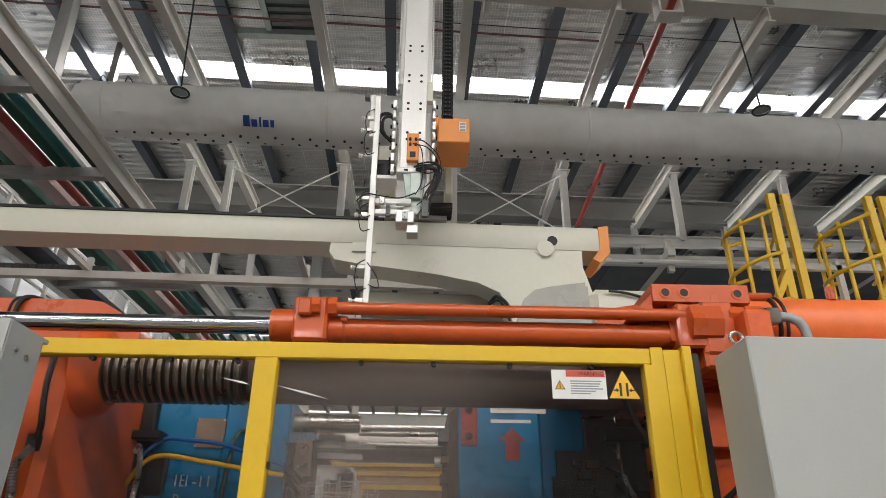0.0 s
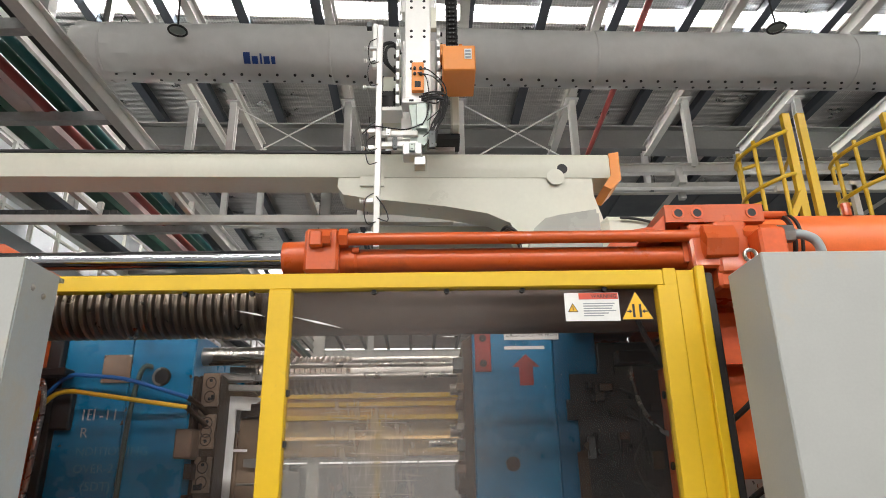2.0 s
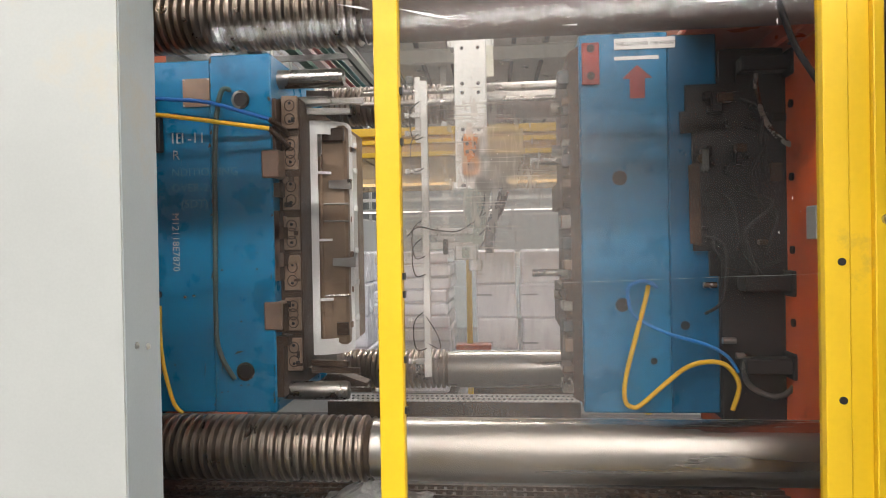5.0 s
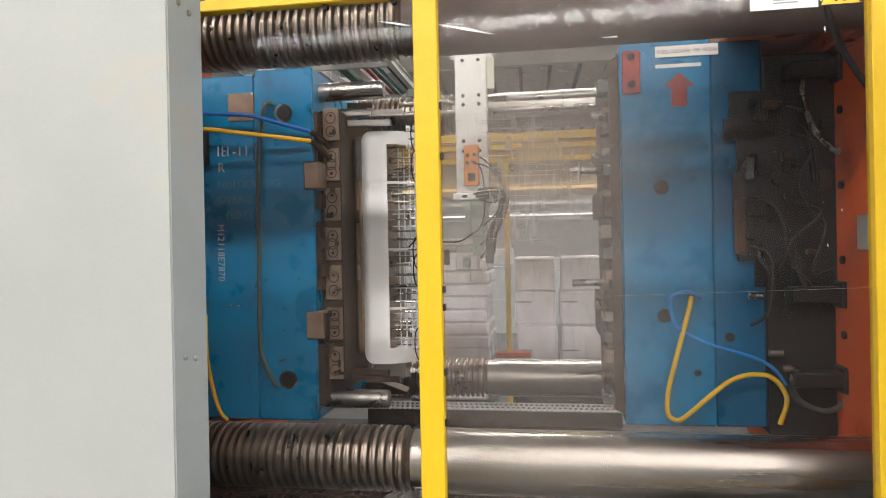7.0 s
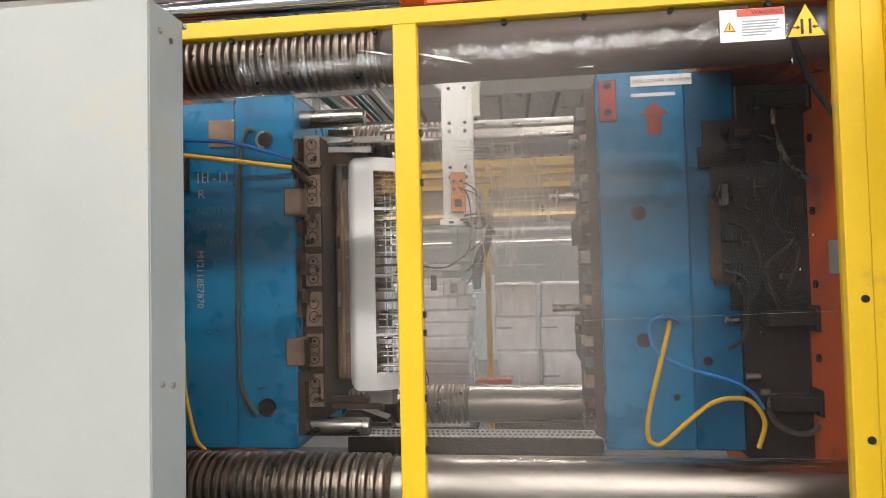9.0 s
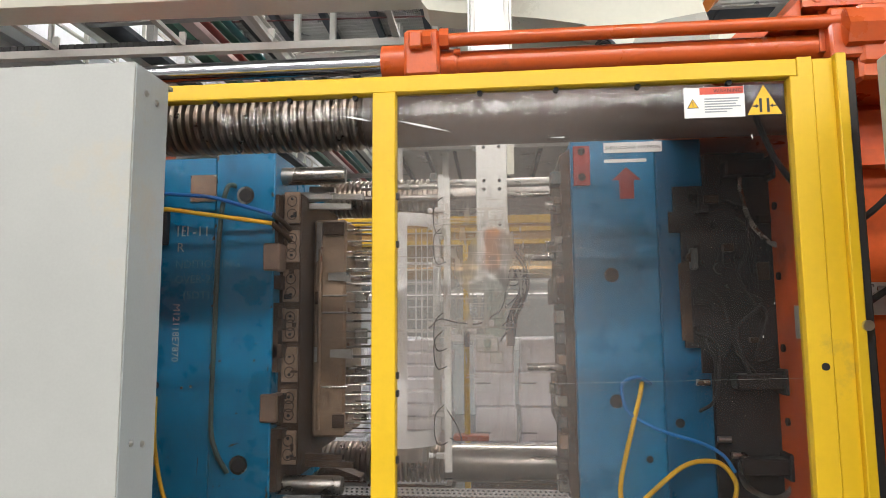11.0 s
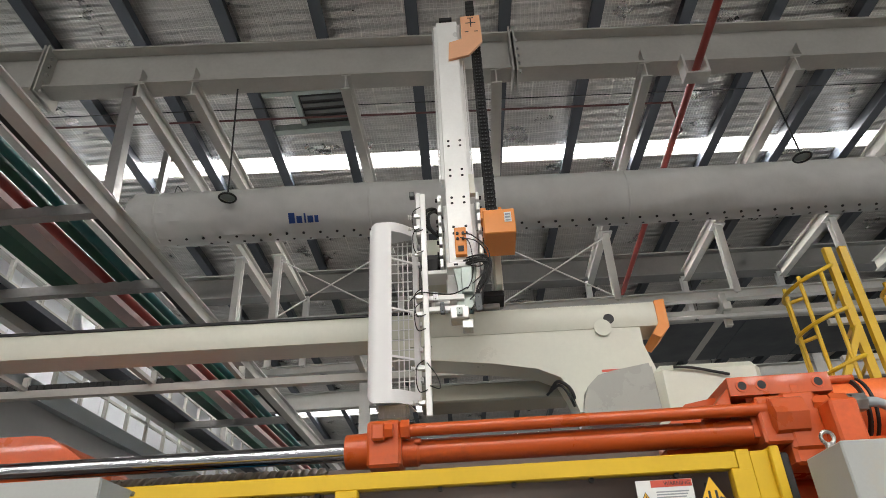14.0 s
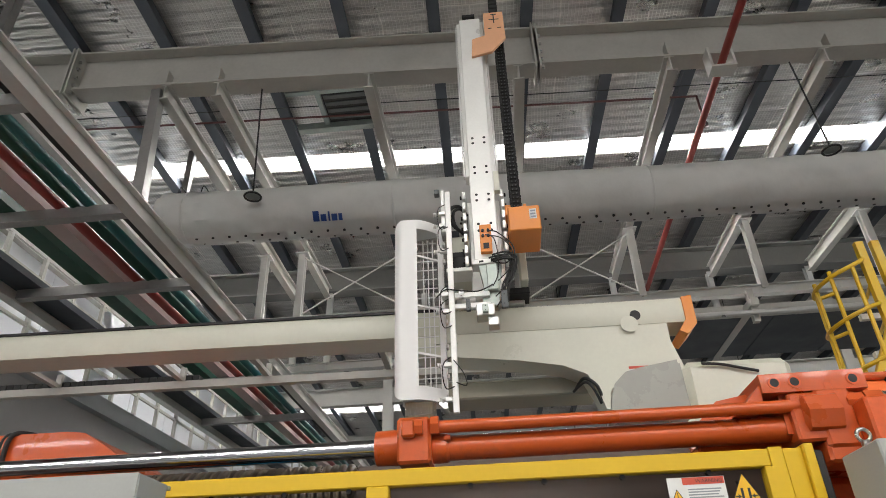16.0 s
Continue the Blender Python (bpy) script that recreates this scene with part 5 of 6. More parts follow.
# fixed mould half
fm = thing("fixed_mould_half", "blue painted fixed mould half with label and red arrow", "mould")
bm = BM()
box(bm, 0.195, 0.545, MY, 3.78, 0.745, 2.285, 0.006)
part("cavity_plate", bm, "blue", fm)
bm = BM()
box(bm, 0.5455, 0.735, MY + 0.004, 3.78, 0.745, 2.27, 0.006)
part("back_plate", bm, "blue_oily", fm)
bm = BM()
box(bm, 0.7355, 0.985, MY - 0.012, 3.80, 0.72, 2.20, 0.006)
part("clamp_plate", bm, "dark", fm)
bm = BM()
prism(bm, [(0.155, 0.80), (0.155, 1.05), (0.13, 1.05), (0.13, 1.25), (0.155, 1.25), (0.155, 1.60), (0.125, 1.60), (0.125, 1.72), (0.15, 1.72), (0.15, 2.22), (0.1945, 2.25), (0.1945, 0.78)], "Y", 3.02, 3.7)
part("parting_face", bm, "rust", fm)
bm = BM()
box(bm, 0.205, 0.275, MY - 0.012, MY, 2.08, 2.25, 0.004)
tag_plate = part("lock_strap", bm, "red_paint", fm, "red lock strap")
for z in (2.225, 2.115):
    bm = BM()
    lathe(bm, [(-0.0125, 0.016), (-0.018, 0.016), (-0.018, 0.010), (-0.0125, 0.010)], (0.24, MY, z), "Y", 16)
    part("bolt", bm, "dark", tag_plate)
bm = BM()
box(bm, 0.335, 0.575, MY - 0.0045, MY - 0.0005, 2.218, 2.262)
lab = part("part_label", bm, "label_white", fm, "worn white paper label")
lettering("label_text", "SHELL-COVER 19K FRONT", 0.0205, pose(0.342, MY - 0.0052, 2.232, *FACE), "ink", lab)
bm = BM()
box(bm, 0.335, 0.510, MY - 0.003, MY - 0.0005, 2.176, 2.190)
part("paper_strip", bm, "label_white", fm)
bm = BM()
prism(bm, [(0.395, 2.02), (0.395, 2.10), (0.365, 2.10), (0.425, 2.155), (0.485, 2.10), (0.455, 2.10), (0.455, 2.02)], "Y", MY - 0.0015, MY - 0.0003)
part("red_arrow", bm, "red_paint", fm, "faded red painted arrow")
for x, z, r in ((0.353, 1.185, 0.028), (0.35, 1.70, 0.03), (0.60, 1.10, 0.018), (0.475, 0.957, 0.014)):
    bm = BM()
    cyl(bm, (x, MY - 0.002, z), (x, MY + 0.004, z), r, 20)
    part("hole", bm, "dark", fm)
for z in (1.80, 1.31):
    bm = BM()
    cyl(bm, (0.0, 3.2, z), (0.16, 3.2, z), 0.016, 14)
    part("locating_pin", bm, "steel", fm)
for z in (1.86, 1.21, 2.05):
    bm = BM()
    cyl(bm, (0.10, 3.3, z), (0.16, 3.3, z), 0.026, 12)
    part("bush", bm, "steel", fm)
rng = random.Random(33)
for k in range(16):
    bm = BM()
    z, h = 0.82 + k * 0.085, rng.uniform(0.02, 0.06)
    box(bm, 0.125 - rng.uniform(0.0, 0.02), 0.156, 3.008, 3.05 + rng.uniform(0, 0.1), z, z + h, 0.003)
    part("guide_block", bm, ("steel", "rust", "brown_plate", "dark_grey")[k % 4], fm)
# dark junction box, clamps and fittings
bm = BM()
prism(bm, [(0.605, 2.06), (0.605, 1.955), (0.585, 1.955), (0.585, 1.87), (0.63, 1.87), (0.63, 1.40), (0.69, 1.40), (0.69, 1.30), (0.80, 1.30), (0.80, 1.25), (0.985, 1.25), (0.985, 2.10), (0.80, 2.10), (0.80, 2.06)], "Y", MY - 0.03, MY - 0.0125)
hr = part("hot_runner_plate", bm, "dark", fm, "black oily hot runner plate")
bm = BM()
prism(bm, [(0.612, 1.74), (0.655, 1.755), (0.658, 1.42), (0.615, 1.43)], "Y", MY - 0.036, MY - 0.0302)
part("oily_strip", bm, "rust", hr)
rng = random.Random(11)
for k in range(26):
    bm = BM()
    x, z, w, h = rng.uniform(0.64, 0.93), rng.uniform(1.36, 2.0), rng.uniform(0.015, 0.07), rng.uniform(0.015, 0.08)
    if k % 3 == 0:
        cyl(bm, (x, MY - 0.06, z), (x, MY - 0.028, z), w * 0.35, 10)
    else:
        box(bm, x, x + w, MY - 0.032 - rng.uniform(0.008, 0.04), MY - 0.029, z, z + h, 0.004)
    part("fitting", bm, ("dark", "dark", "rust", "black", "dark")[k % 5], hr)
for k in range(9):
    bm = BM()
    x, z = rng.uniform(0.66, 0.9), rng.uniform(1.45, 2.0)
    tube(bm, [(x, MY - 0.03, z), (x + rng.uniform(-0.05, 0.08), MY - 0.075, z - 0.05), (x + rng.uniform(-0.05, 0.1), MY - 0.08, z - rng.uniform(0.1, 0.25)), (x + rng.uniform(0.0, 0.12), MY - 0.03, z - rng.uniform(0.15, 0.4))], rng.uniform(0.005, 0.009), 8)
    part("cable", bm, "black", hr)
bm = BM()
box(bm, 0.655, 0.685, MY - 0.062, MY - 0.03, 1.715, 1.80, 0.004)
part("socket", bm, "dark_grey", hr)
for z in (1.27, 0.95, 2.12):
    bm = BM()
    box(bm, 0.80, 1.0, MY - 0.10, MY - 0.02, z - 0.03, z + 0.03, 0.006)
    box(bm, 0.97, 1.01, MY - 0.11, MY - 0.01, z - 0.05, z + 0.05, 0.006)
    part("mould_clamp", bm, "dark", fm)
for x, z in ((0.66, 1.265), (0.78, 0.985), (0.73, 1.045)):
    bm = BM()
    cyl(bm, (x, MY - 0.045, z), (x + 0.05, MY - 0.045, z), 0.013, 10)
    part("hose_fitting", bm, "steel", fm)
hoses(fm, (
    ([(0.489, MY - 0.006, 1.255), (0.455, MY - 0.04, 1.278), (0.419, MY - 0.05, 1.285), (0.372, MY - 0.05, 1.262), (0.368, MY - 0.05, 1.215), (0.394, MY - 0.05, 1.144), (0.510, MY - 0.05, 1.079), (0.664, MY - 0.05, 1.031), (0.745, MY - 0.05, 0.985), (0.79, MY - 0.04, 0.92)], 0.0068, "hose_b2"),
    ([(0.455, MY - 0.006, 1.259), (0.44, MY - 0.04, 1.22), (0.409, MY - 0.05, 1.112), (0.355, MY - 0.05, 0.903), (0.350, MY - 0.05, 0.81), (0.375, MY - 0.05, 0.783), (0.411, MY - 0.05, 0.791), (0.522, MY - 0.05, 0.888), (0.59, MY - 0.05, 0.94), (0.662, MY - 0.05, 0.962), (0.739, MY - 0.05, 0.950), (0.789, MY - 0.05, 0.873), (0.766, MY - 0.04, 0.770)], 0.0095, "hose_y"),
    ([(0.72, 2.36, 2.20), (0.80, 2.42, 2.05), (0.92, 2.5, 1.92), (0.98, 2.6, 1.86)], 0.010, "black"),
    ([(1.10, 2.235, 1.32), (1.06, 2.23, 1.28), (1.04, 2.23, 1.18), (1.03, 2.235, 1.02)], 0.008, "black"),
))
for pts in ([(0.86, MY - 0.06, 2.085), (0.861, MY - 0.08, 2.003), (0.889, MY - 0.08, 1.90), (0.955, MY - 0.08, 1.82), (1.02, MY - 0.05, 1.80)], [(0.83, MY - 0.05, 0.988), (0.800, MY - 0.08, 0.95), (0.805, MY - 0.08, 0.90), (0.834, MY - 0.08, 0.863), (0.908, MY - 0.08, 0.833), (0.975, MY - 0.06, 0.85), (1.03, MY - 0.05, 0.93)]):
    bm = BM()
    tube(bm, pts, 0.0095, 8, 22, 0.28)
    part("spiral_hose", bm, "steel", fm)
bm = BM()
box(bm, 0.975, 0.99, MY - 0.3, MY - 0.22, 1.44, 1.56, 0.004)
part("terminal_box", bm, "grey_paint", fm)

# ---- rear guard, boxes and what stands behind ----
RG = 5.2
rg = thing("rear_guard", "yellow rear safety guard with amber panel", "safety guard")
for z0, z1, dy in ((2.265, 2.325, 0.0), (2.205, 2.24, 0.03), (2.105, 2.14, 0.0)):
    bm = BM()
    box(bm, -2.4, 0.95, RG + dy, RG + dy + 0.05, z0, z1, 0.003)
    part("rail", bm, "yellow", rg)
bm = BM()
box(bm, -2.4, 0.95, RG + 0.06, RG + 0.066, 2.14, 2.265)
part("upper_panel", bm, "tan", rg)
bm = BM()
box(bm, -2.4, 0.95, RG + 0.02, RG + 0.026, 1.845, 2.105)
o = part("amber_panel", bm, "rear_pane", rg)
o.visible_shadow = False
for x in (-0.40, 0.9, -2.3):
    bm = BM()
    box(bm, x - 0.02, x + 0.02, RG, RG + 0.05, 0.0, 2.14, 0.003)
    part("post", bm, "yellow", rg)
bm = BM()
box(bm, -0.50, -0.24, RG - 0.06, RG + 0.06, 0.655, 0.695, 0.005)
part("foot_plate", bm, "orange", rg)

rng = random.Random(4)
for s, (x0, y0, n, w) in enumerate(((-1.32, 6.2, 11, 0.68), (-0.42, 6.5, 11, 0.38), (0.0, 6.5, 11, 0.56), (-2.2, 6.7, 11, 0.7))):
    st = thing("box_stack", "stack of white boxes wrapped in clear plastic film", "box stack", "wrapped box stacks")
    z = 0.10
    bm = BM()
    box(bm, x0 - 0.03, x0 + w + 0.03, y0 - 0.03, y0 + 0.8, 0, 0.1)
    part("pallet", bm, "rust", st)
    h = 0.116 if s == 0 else 0.319
    for k in range(n if s == 0 else 4):
        j, q = rng.uniform(-0.02, 0.02), rng.uniform(-0.02, 0.02)
        bm = BM()
        box(bm, x0 + j, x0 + w + j, y0 + q, y0 + 0.75, z, z + h - 0.002, 0.018)
        part("carton", bm, "wrap", st)
        z += h
    bm = BM()
    for k in range(2):
        box(bm, x0 + 0.02, x0 + 0.16, y0 - 0.026, y0 - 0.022, 0.50 + 0.45 * k, 0.515 + 0.45 * k)
    part("print_bar", bm, "grey_ink", st)

# far machines and shelf rows seen under the guard
for k in range(9):
    x, y, h = -5.5 + k * 1.35, 11.5 + (k % 3) * 1.4, 1.25 + 0.2 * (k % 2)
    mc = thing("far_machine", "pale far machine with blue base on the factory floor", "machine", "far machines")
    bm = BM()
    box(bm, x, x + 0.9, y, y + 0.8, 0, h * 0.8, 0.02)
    part("base", bm, "grey_side", mc)
    bm = BM()
    box(bm, x + 0.1, x + 0.75, y + 0.05, y + 0.7, h * 0.8, h, 0.02)
    part("hood", bm, "wall", mc)
for k in range(4):
    y = 10 + k * 4.2
    bm = BM()
    box(bm, -6, 6, y, y + 0.06, 2.35, 2.42)
    l = tagged(new("far_light_rail", finish("far_light_rail", bm, "white_steel")), "white cable rail over the far assembly line", "rail", "far rails")
    if k % 2 == 0:
        tl = thing("tube_light", "white tube light over the far assembly line", "tube light", "tube lights")
        bm = BM()
        box(bm, -4.5, 4.5, y + 0.01, y + 0.05, 2.31, 2.352)
        part("tube", bm, M["tube_glow"], tl)

# ---- robot beam ----
BY = 3.70
TURN = Matrix.Translation((0, BY, 0)) @ pose(0, 0, 0, 0, 0, 1.6) @ Matrix.Translation((0, -BY, 0))
rb = thing("robot_beam", "long cream enamelled robot traverse beam", "robot beam", m=TURN)
bm = BM()
prism(bm, [(BY, 3.36), (BY - 0.01, 3.40), (BY - 0.01, 3.49), (BY, 3.515), (BY + 0.22, 3.515), (BY + 0.22, 3.36)], "X", -5.5, 1.10)
part("beam_body", bm, "cream", rb)
bm = BM()
box(bm, -5.5, -0.22, BY - 0.012, BY + 0.02, 3.5155, 3.531)
box(bm, -0.22, 1.02, BY + 0.03, BY + 0.05, 3.5155, 3.53)
box(bm, -5.5, 1.02, BY + 0.16, BY + 0.18, 3.5155, 3.53)
part("guide_rail", bm, "dark", rb)
bm = BM()
prism(bm, [(1.10, 3.515), (1.10, 3.37), (1.05, 3.30), (1.095, 3.275), (1.16, 3.34), (1.16, 3.525)], "Y", BY - 0.02, BY + 0.23)
part("end_cap", bm, "orange_light", rb, "orange beam end cap")
bm = BM()
cyl(bm, (0.81, BY - 0.0115, 3.415), (0.81, BY - 0.009, 3.415), 0.032, 24)
part("cable_hole", bm, "dark", rb)
bm = BM()
cyl(bm, (0.765, BY - 0.016, 3.36), (0.765, BY - 0.0115, 3.36), 0.052, 28)
part("hole_cover", bm, "cream", rb)
bm = BM()
prism(bm, [(-0.53, 3.36), (-0.535, 3.30), (-0.50, 3.25), (-0.35, 3.225), (0.1, 3.175), (0.35, 3.13), (0.48, 3.07), (0.53, 2.97), (0.56, 2.86), (1.04, 2.86), (1.06, 3.0), (0.99, 3.25), (0.99, 3.36)], "Y", BY + 0.005, BY + 0.21)
part("saddle", bm, "cream", rb)
bm = BM()
box(bm, -0.40, -0.26, BY - 0.012, BY + 0.005, 3.30, 3.36)
part("notch", bm, "cream", rb)
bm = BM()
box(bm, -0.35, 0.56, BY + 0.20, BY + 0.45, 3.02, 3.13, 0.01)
part("rear_channel", bm, "shaded_olive", rb)
bm = BM()
box(bm, 1.0, 1.60, BY - 0.08, BY + 0.3, 2.72, 3.09, 0.04)
part("base_box", bm, "cream", rb)
bm = BM()
prism(bm, [(0.50, 2.70), (0.515, 2.80), (0.545, 2.875), (0.604, 2.93), (0.68, 2.95), (0.876, 2.982), (0.892, 2.70)], "Y", BY - 0.40, BY - 0.36)
prism(bm, [(0.876, 2.978), (0.892, 2.70), (0.91, 2.70), (0.90, 2.975)], "Y", BY - 0.3595, BY - 0.10)
box(bm, 0.50, 0.89, BY - 0.3595, BY - 0.21, 2.69, 2.72)
part("curved_guard", bm, "guard_grey", rb, "grey curved guard plate")
bm = BM()
box(bm, 0.55, 1.66, BY - 0.2, BY + 0.3, 2.49, 2.73, 0.02)
part("pedestal", bm, "cream", rb)
bm = BM()
box(bm, 0.72, 0.84, BY - 0.002, BY + 0.004, 3.085, 3.10)
part("label_band", bm, "label_red", rb)
bm = BM()
box(bm, 0.72, 0.84, BY - 0.002, BY + 0.004, 3.05, 3.0845)
pl = part("label_paper", bm, "label_white", rb)
bm = BM()
for k in range(4):
    box(bm, 0.727, 0.83 - 0.01 * (k % 2), BY - 0.003, BY - 0.002, 3.056 + 0.007 * k, 3.059 + 0.007 * k)
part("label_lines", bm, "grey_ink", pl)
bm = BM()
tube(bm, [(0.42, BY + 0.1, 3.02), (0.46, BY + 0.02, 3.05), (0.52, BY + 0.0, 3.0), (0.55, BY + 0.02, 2.92)], 0.010, 8)
tube(bm, [(0.40, BY + 0.1, 3.0), (0.46, BY + 0.03, 3.03), (0.50, BY + 0.01, 2.99), (0.54, BY + 0.03, 2.9)], 0.008, 8)
part("cable", bm, "black", rb)
bm = BM()
tube(bm, [(1.1, BY - 0.10, 3.06), (1.2, BY - 0.1, 3.05), (1.32, BY - 0.1, 3.02), (1.4, BY - 0.1, 3.0)], 0.008, 8)
part("cable", bm, "black", rb)
bm = BM()
box(bm, 0.56, 0.60, BY - 0.24, BY - 0.16, 2.86, 2.90)
part("bracket", bm, "cream", rb)

# cable channel behind the beam
cc = thing("cable_channel", "cream cable channel with a black energy chain", "cable channel", m=TURN)
# cream channel and brackets in darker girder paint, their shade put into the colour
bm = BM()
box(bm, -5.5, 0.2, 4.58, 4.64, 3.435, 3.49)
part("channel", bm, "girder_paint", cc)
for x in (-3.3, -2.35, -1.7, -0.8):
    bm = BM()
    box(bm, x - 0.02, x + 0.02, 4.0, 4.64, 3.49, 3.52)
    box(bm, x - 0.02, x + 0.02, 4.60, 4.63, 3.49, 3.60)
    part("bracket", bm, "girder_paint", cc)
for k in range(56):
    bm = BM()
    x = -5.3 + k * 0.055
    box(bm, x, x + 0.046, 4.62, 4.70, 3.50, 3.545)
    part("chain_link", bm, "black", cc)

# ---- yellow ladder cages ----


def ladder_cage(x0, y0, z0, flip):
    c = thing("ladder_cage", "yellow tubular ladder with safety hoops", "ladder", "ladder cages")
    for dx in (0.0, 0.10):
        bm = BM()
        box(bm, x0 + dx - 0.025, x0 + dx + 0.025, y0 - 0.02, y0 + 0.02, 0.0, z0 + 1.0)
        part("stile", bm, "yellow", c)
    for z in (z0 + 0.18, z0 + 0.50, z0 + 0.80):
        bm = BM()
        pts = [(x0, y0, z + (0.08 if z > z0 + 0.7 else 0.06)), (x0 + flip * 0.10, y0 - 0.05, z + 0.02), (x0 + flip * 0.22, y0 + 0.02, z - 0.02), (x0 + flip * 0.26, y0 + 0.2, z - 0.03), (x0 + flip * 0.17, y0 + 0.42, z), (x0 + flip * 0.02, y0 + 0.45, z + 0.05)]
        tube(bm, pts, 0.014, 8)
        part("hoop", bm, "yellow", c)
    for dx, dy in ((0.115, -0.04), (0.225, 0.04), (0.25, 0.22), (0.16, 0.42)):
        bm = BM()
        cyl(bm, (x0 + flip * dx, y0 + dy, z0 - 0.25), (x0 + flip * dx, y0 + dy, z0 + 0.82), 0.014, 8)
        part("bar", bm, "yellow", c)
    for k in range(14):
        bm = BM()
        cyl(bm, (x0, y0, 0.3 + 0.26 * k), (x0 + 0.1, y0 + 0.3, 0.3 + 0.26 * k), 0.012, 8)
        part("rung", bm, "yellow", c)
    bm = BM()
    beam(bm, (x0 + flip * 0.23, y0 - 0.02, z0 + 0.02), (x0, y0 - 0.02, z0 + 0.42), 0.04, 0.04)
    part("stay", bm, "yellow", c)
    return c


ladder_cage(2.40, 4.0, 2.95, -1)
ladder_cage(3.08, 4.0, 2.95, -1)
pf = thing("work_platform", "pale platform handrail between the yellow ladders", "handrail")
for z in (3.02, 3.28, 3.55):
    bm = BM()
    box(bm, 2.45, 4.6, 4.35, 4.39, z, z + 0.04)
    part("rail", bm, "white_steel", pf)
for x in (3.0, 3.9):
    bm = BM()
    box(bm, x - 0.02, x + 0.02, 4.35, 4.39, 0.0, 3.62)
    part("post", bm, "white_steel", pf)

# ---- robot carriage, arm and the moulded cover ----
AY = 3.25
car = thing("robot_carriage", "robot carriage with servo motor and orange drive box", "robot carriage")
# built for the carriage at x = 0
bm = BM()
box(bm, -0.21, 0.21, BY - 0.005, BY + 0.2, 3.535, 3.60, 0.004)
part("base_plate", bm, "white_alu", car)
bm = BM()
box(bm, 0.04, 0.24, BY - 0.10, BY + 0.06, 3.56, 3.60, 0.004)
part("slide_block", bm, "dark", car, "black slide block")
bm = BM()
box(bm, -0.10, 0.10, AY + 0.16, AY + 0.24, 3.45, 4.12, 0.006)
part("back_plate", bm, "white_alu", car)
bm = BM()
box(bm, -0.21, -0.10, AY + 0.2, BY + 0.05, 3.60, 3.90, 0.006)
part("motor_mount", bm, "cream", car)
bm = BM()
box(bm, 0.19, 0.235, AY + 0.26, BY + 0.04, 3.60, 3.93, 0.006)
part("side_post", bm, "cream", car)
bm = BM()
cyl(bm, (-0.16, AY + 0.15, 3.62), (-0.16, AY + 0.15, 3.70), 0.055, 20)
box(bm, -0.215, -0.105, AY + 0.1, AY + 0.2, 3.70, 3.735, 0.004)
part("servo_motor", bm, "dark", car, "black servo motor")
bm = BM()
box(bm, -0.24, -0.09, AY + 0.08, AY + 0.22, 3.595, 3.62, 0.003)
part("motor_flange", bm, "white_alu", car)
for sx in (-1, 1):
    for k in range(7):
        bm = BM()
        z = 3.62 + k * 0.075
        box(bm, sx * 0.105, sx * 0.128, AY + 0.05, AY + 0.12, z, z + 0.055, 0.004)
        rl = part("roller_block", bm, "alu", car)
        bm = BM()
        cyl(bm, (sx * 0.128, AY + 0.08, z + 0.03), (sx * 0.14, AY + 0.08, z + 0.03), 0.012, 8)
        part("screw", bm, "dark", rl)
bm = BM()
box(bm, 0.135, 0.315, AY - 0.10, AY + 0.165, 3.73, 3.891, 0.006)
ob_ = part("drive_box", bm, "orange_light", car, "orange sheet metal drive box")
bm = BM()
box(bm, 0.255, 0.295, AY - 0.102, AY - 0.1, 3.80, 3.865)
part("rating_plate", bm, "label_white", ob_)
bm = BM()
for k in range(3):
    box(bm, 0.260, 0.289, AY - 0.104, AY - 0.102, 3.806 + 0.02 * k, 3.816 + 0.02 * k)
part("print", bm, "grey_ink", ob_)
bm = BM()
box(bm, 0.125, 0.158, AY - 0.02, AY + 0.10, 3.885, 3.96, 0.004)
part("chain_guide", bm, "orange_light", car)
bm = BM()
box(bm, 0.230, 0.250, AY - 0.02, AY + 0.10, 3.885, 3.96, 0.004)
part("chain_guide", bm, "orange_light", car)
for k in range(53):
    bm = BM()
    z = 3.90 + 0.0295 * k
    w = 0.003 * (k % 2)
    box(bm, 0.160 + w, 0.170 + w, AY + 0.01, AY + 0.085, z, z + 0.027, 0.003)
    box(bm, 0.217 - w, 0.227 - w, AY + 0.01, AY + 0.085, z, z + 0.027, 0.003)
    box(bm, 0.172, 0.215, AY + 0.012, AY + 0.02, z + 0.004, z + 0.016, 0.002)
    box(bm, 0.172, 0.215, AY + 0.05, AY + 0.08, z + 0.002, z + 0.030, 0.002)
    link = part("chain_link", bm, "black", car)
    bm = BM()
    box(bm, 0.180, 0.186, AY + 0.008, AY + 0.012, z + 0.006, z + 0.014)
    box(bm, 0.201, 0.207, AY + 0.008, AY + 0.012, z + 0.006, z + 0.014)
    part("clip", bm, "dark_grey", link)
bm = BM()
tube(bm, [(-0.13, AY + 0.1, 3.86), (-0.19, AY + 0.05, 3.9), (-0.20, AY + 0.05, 4.0), (-0.15, AY + 0.08, 4.04), (-0.11, AY + 0.1, 4.0)], 0.011, 8)
tube(bm, [(-0.12, AY + 0.1, 3.84), (-0.175, AY + 0.05, 3.89), (-0.18, AY + 0.05, 3.98), (-0.14, AY + 0.08, 4.02), (-0.10, AY + 0.1, 3.98)], 0.009, 8)
part("cable_loop", bm, "black", car)

arm = thing("transfer_robot", "white vertical robot arm with gripper and hoses", "robot arm")
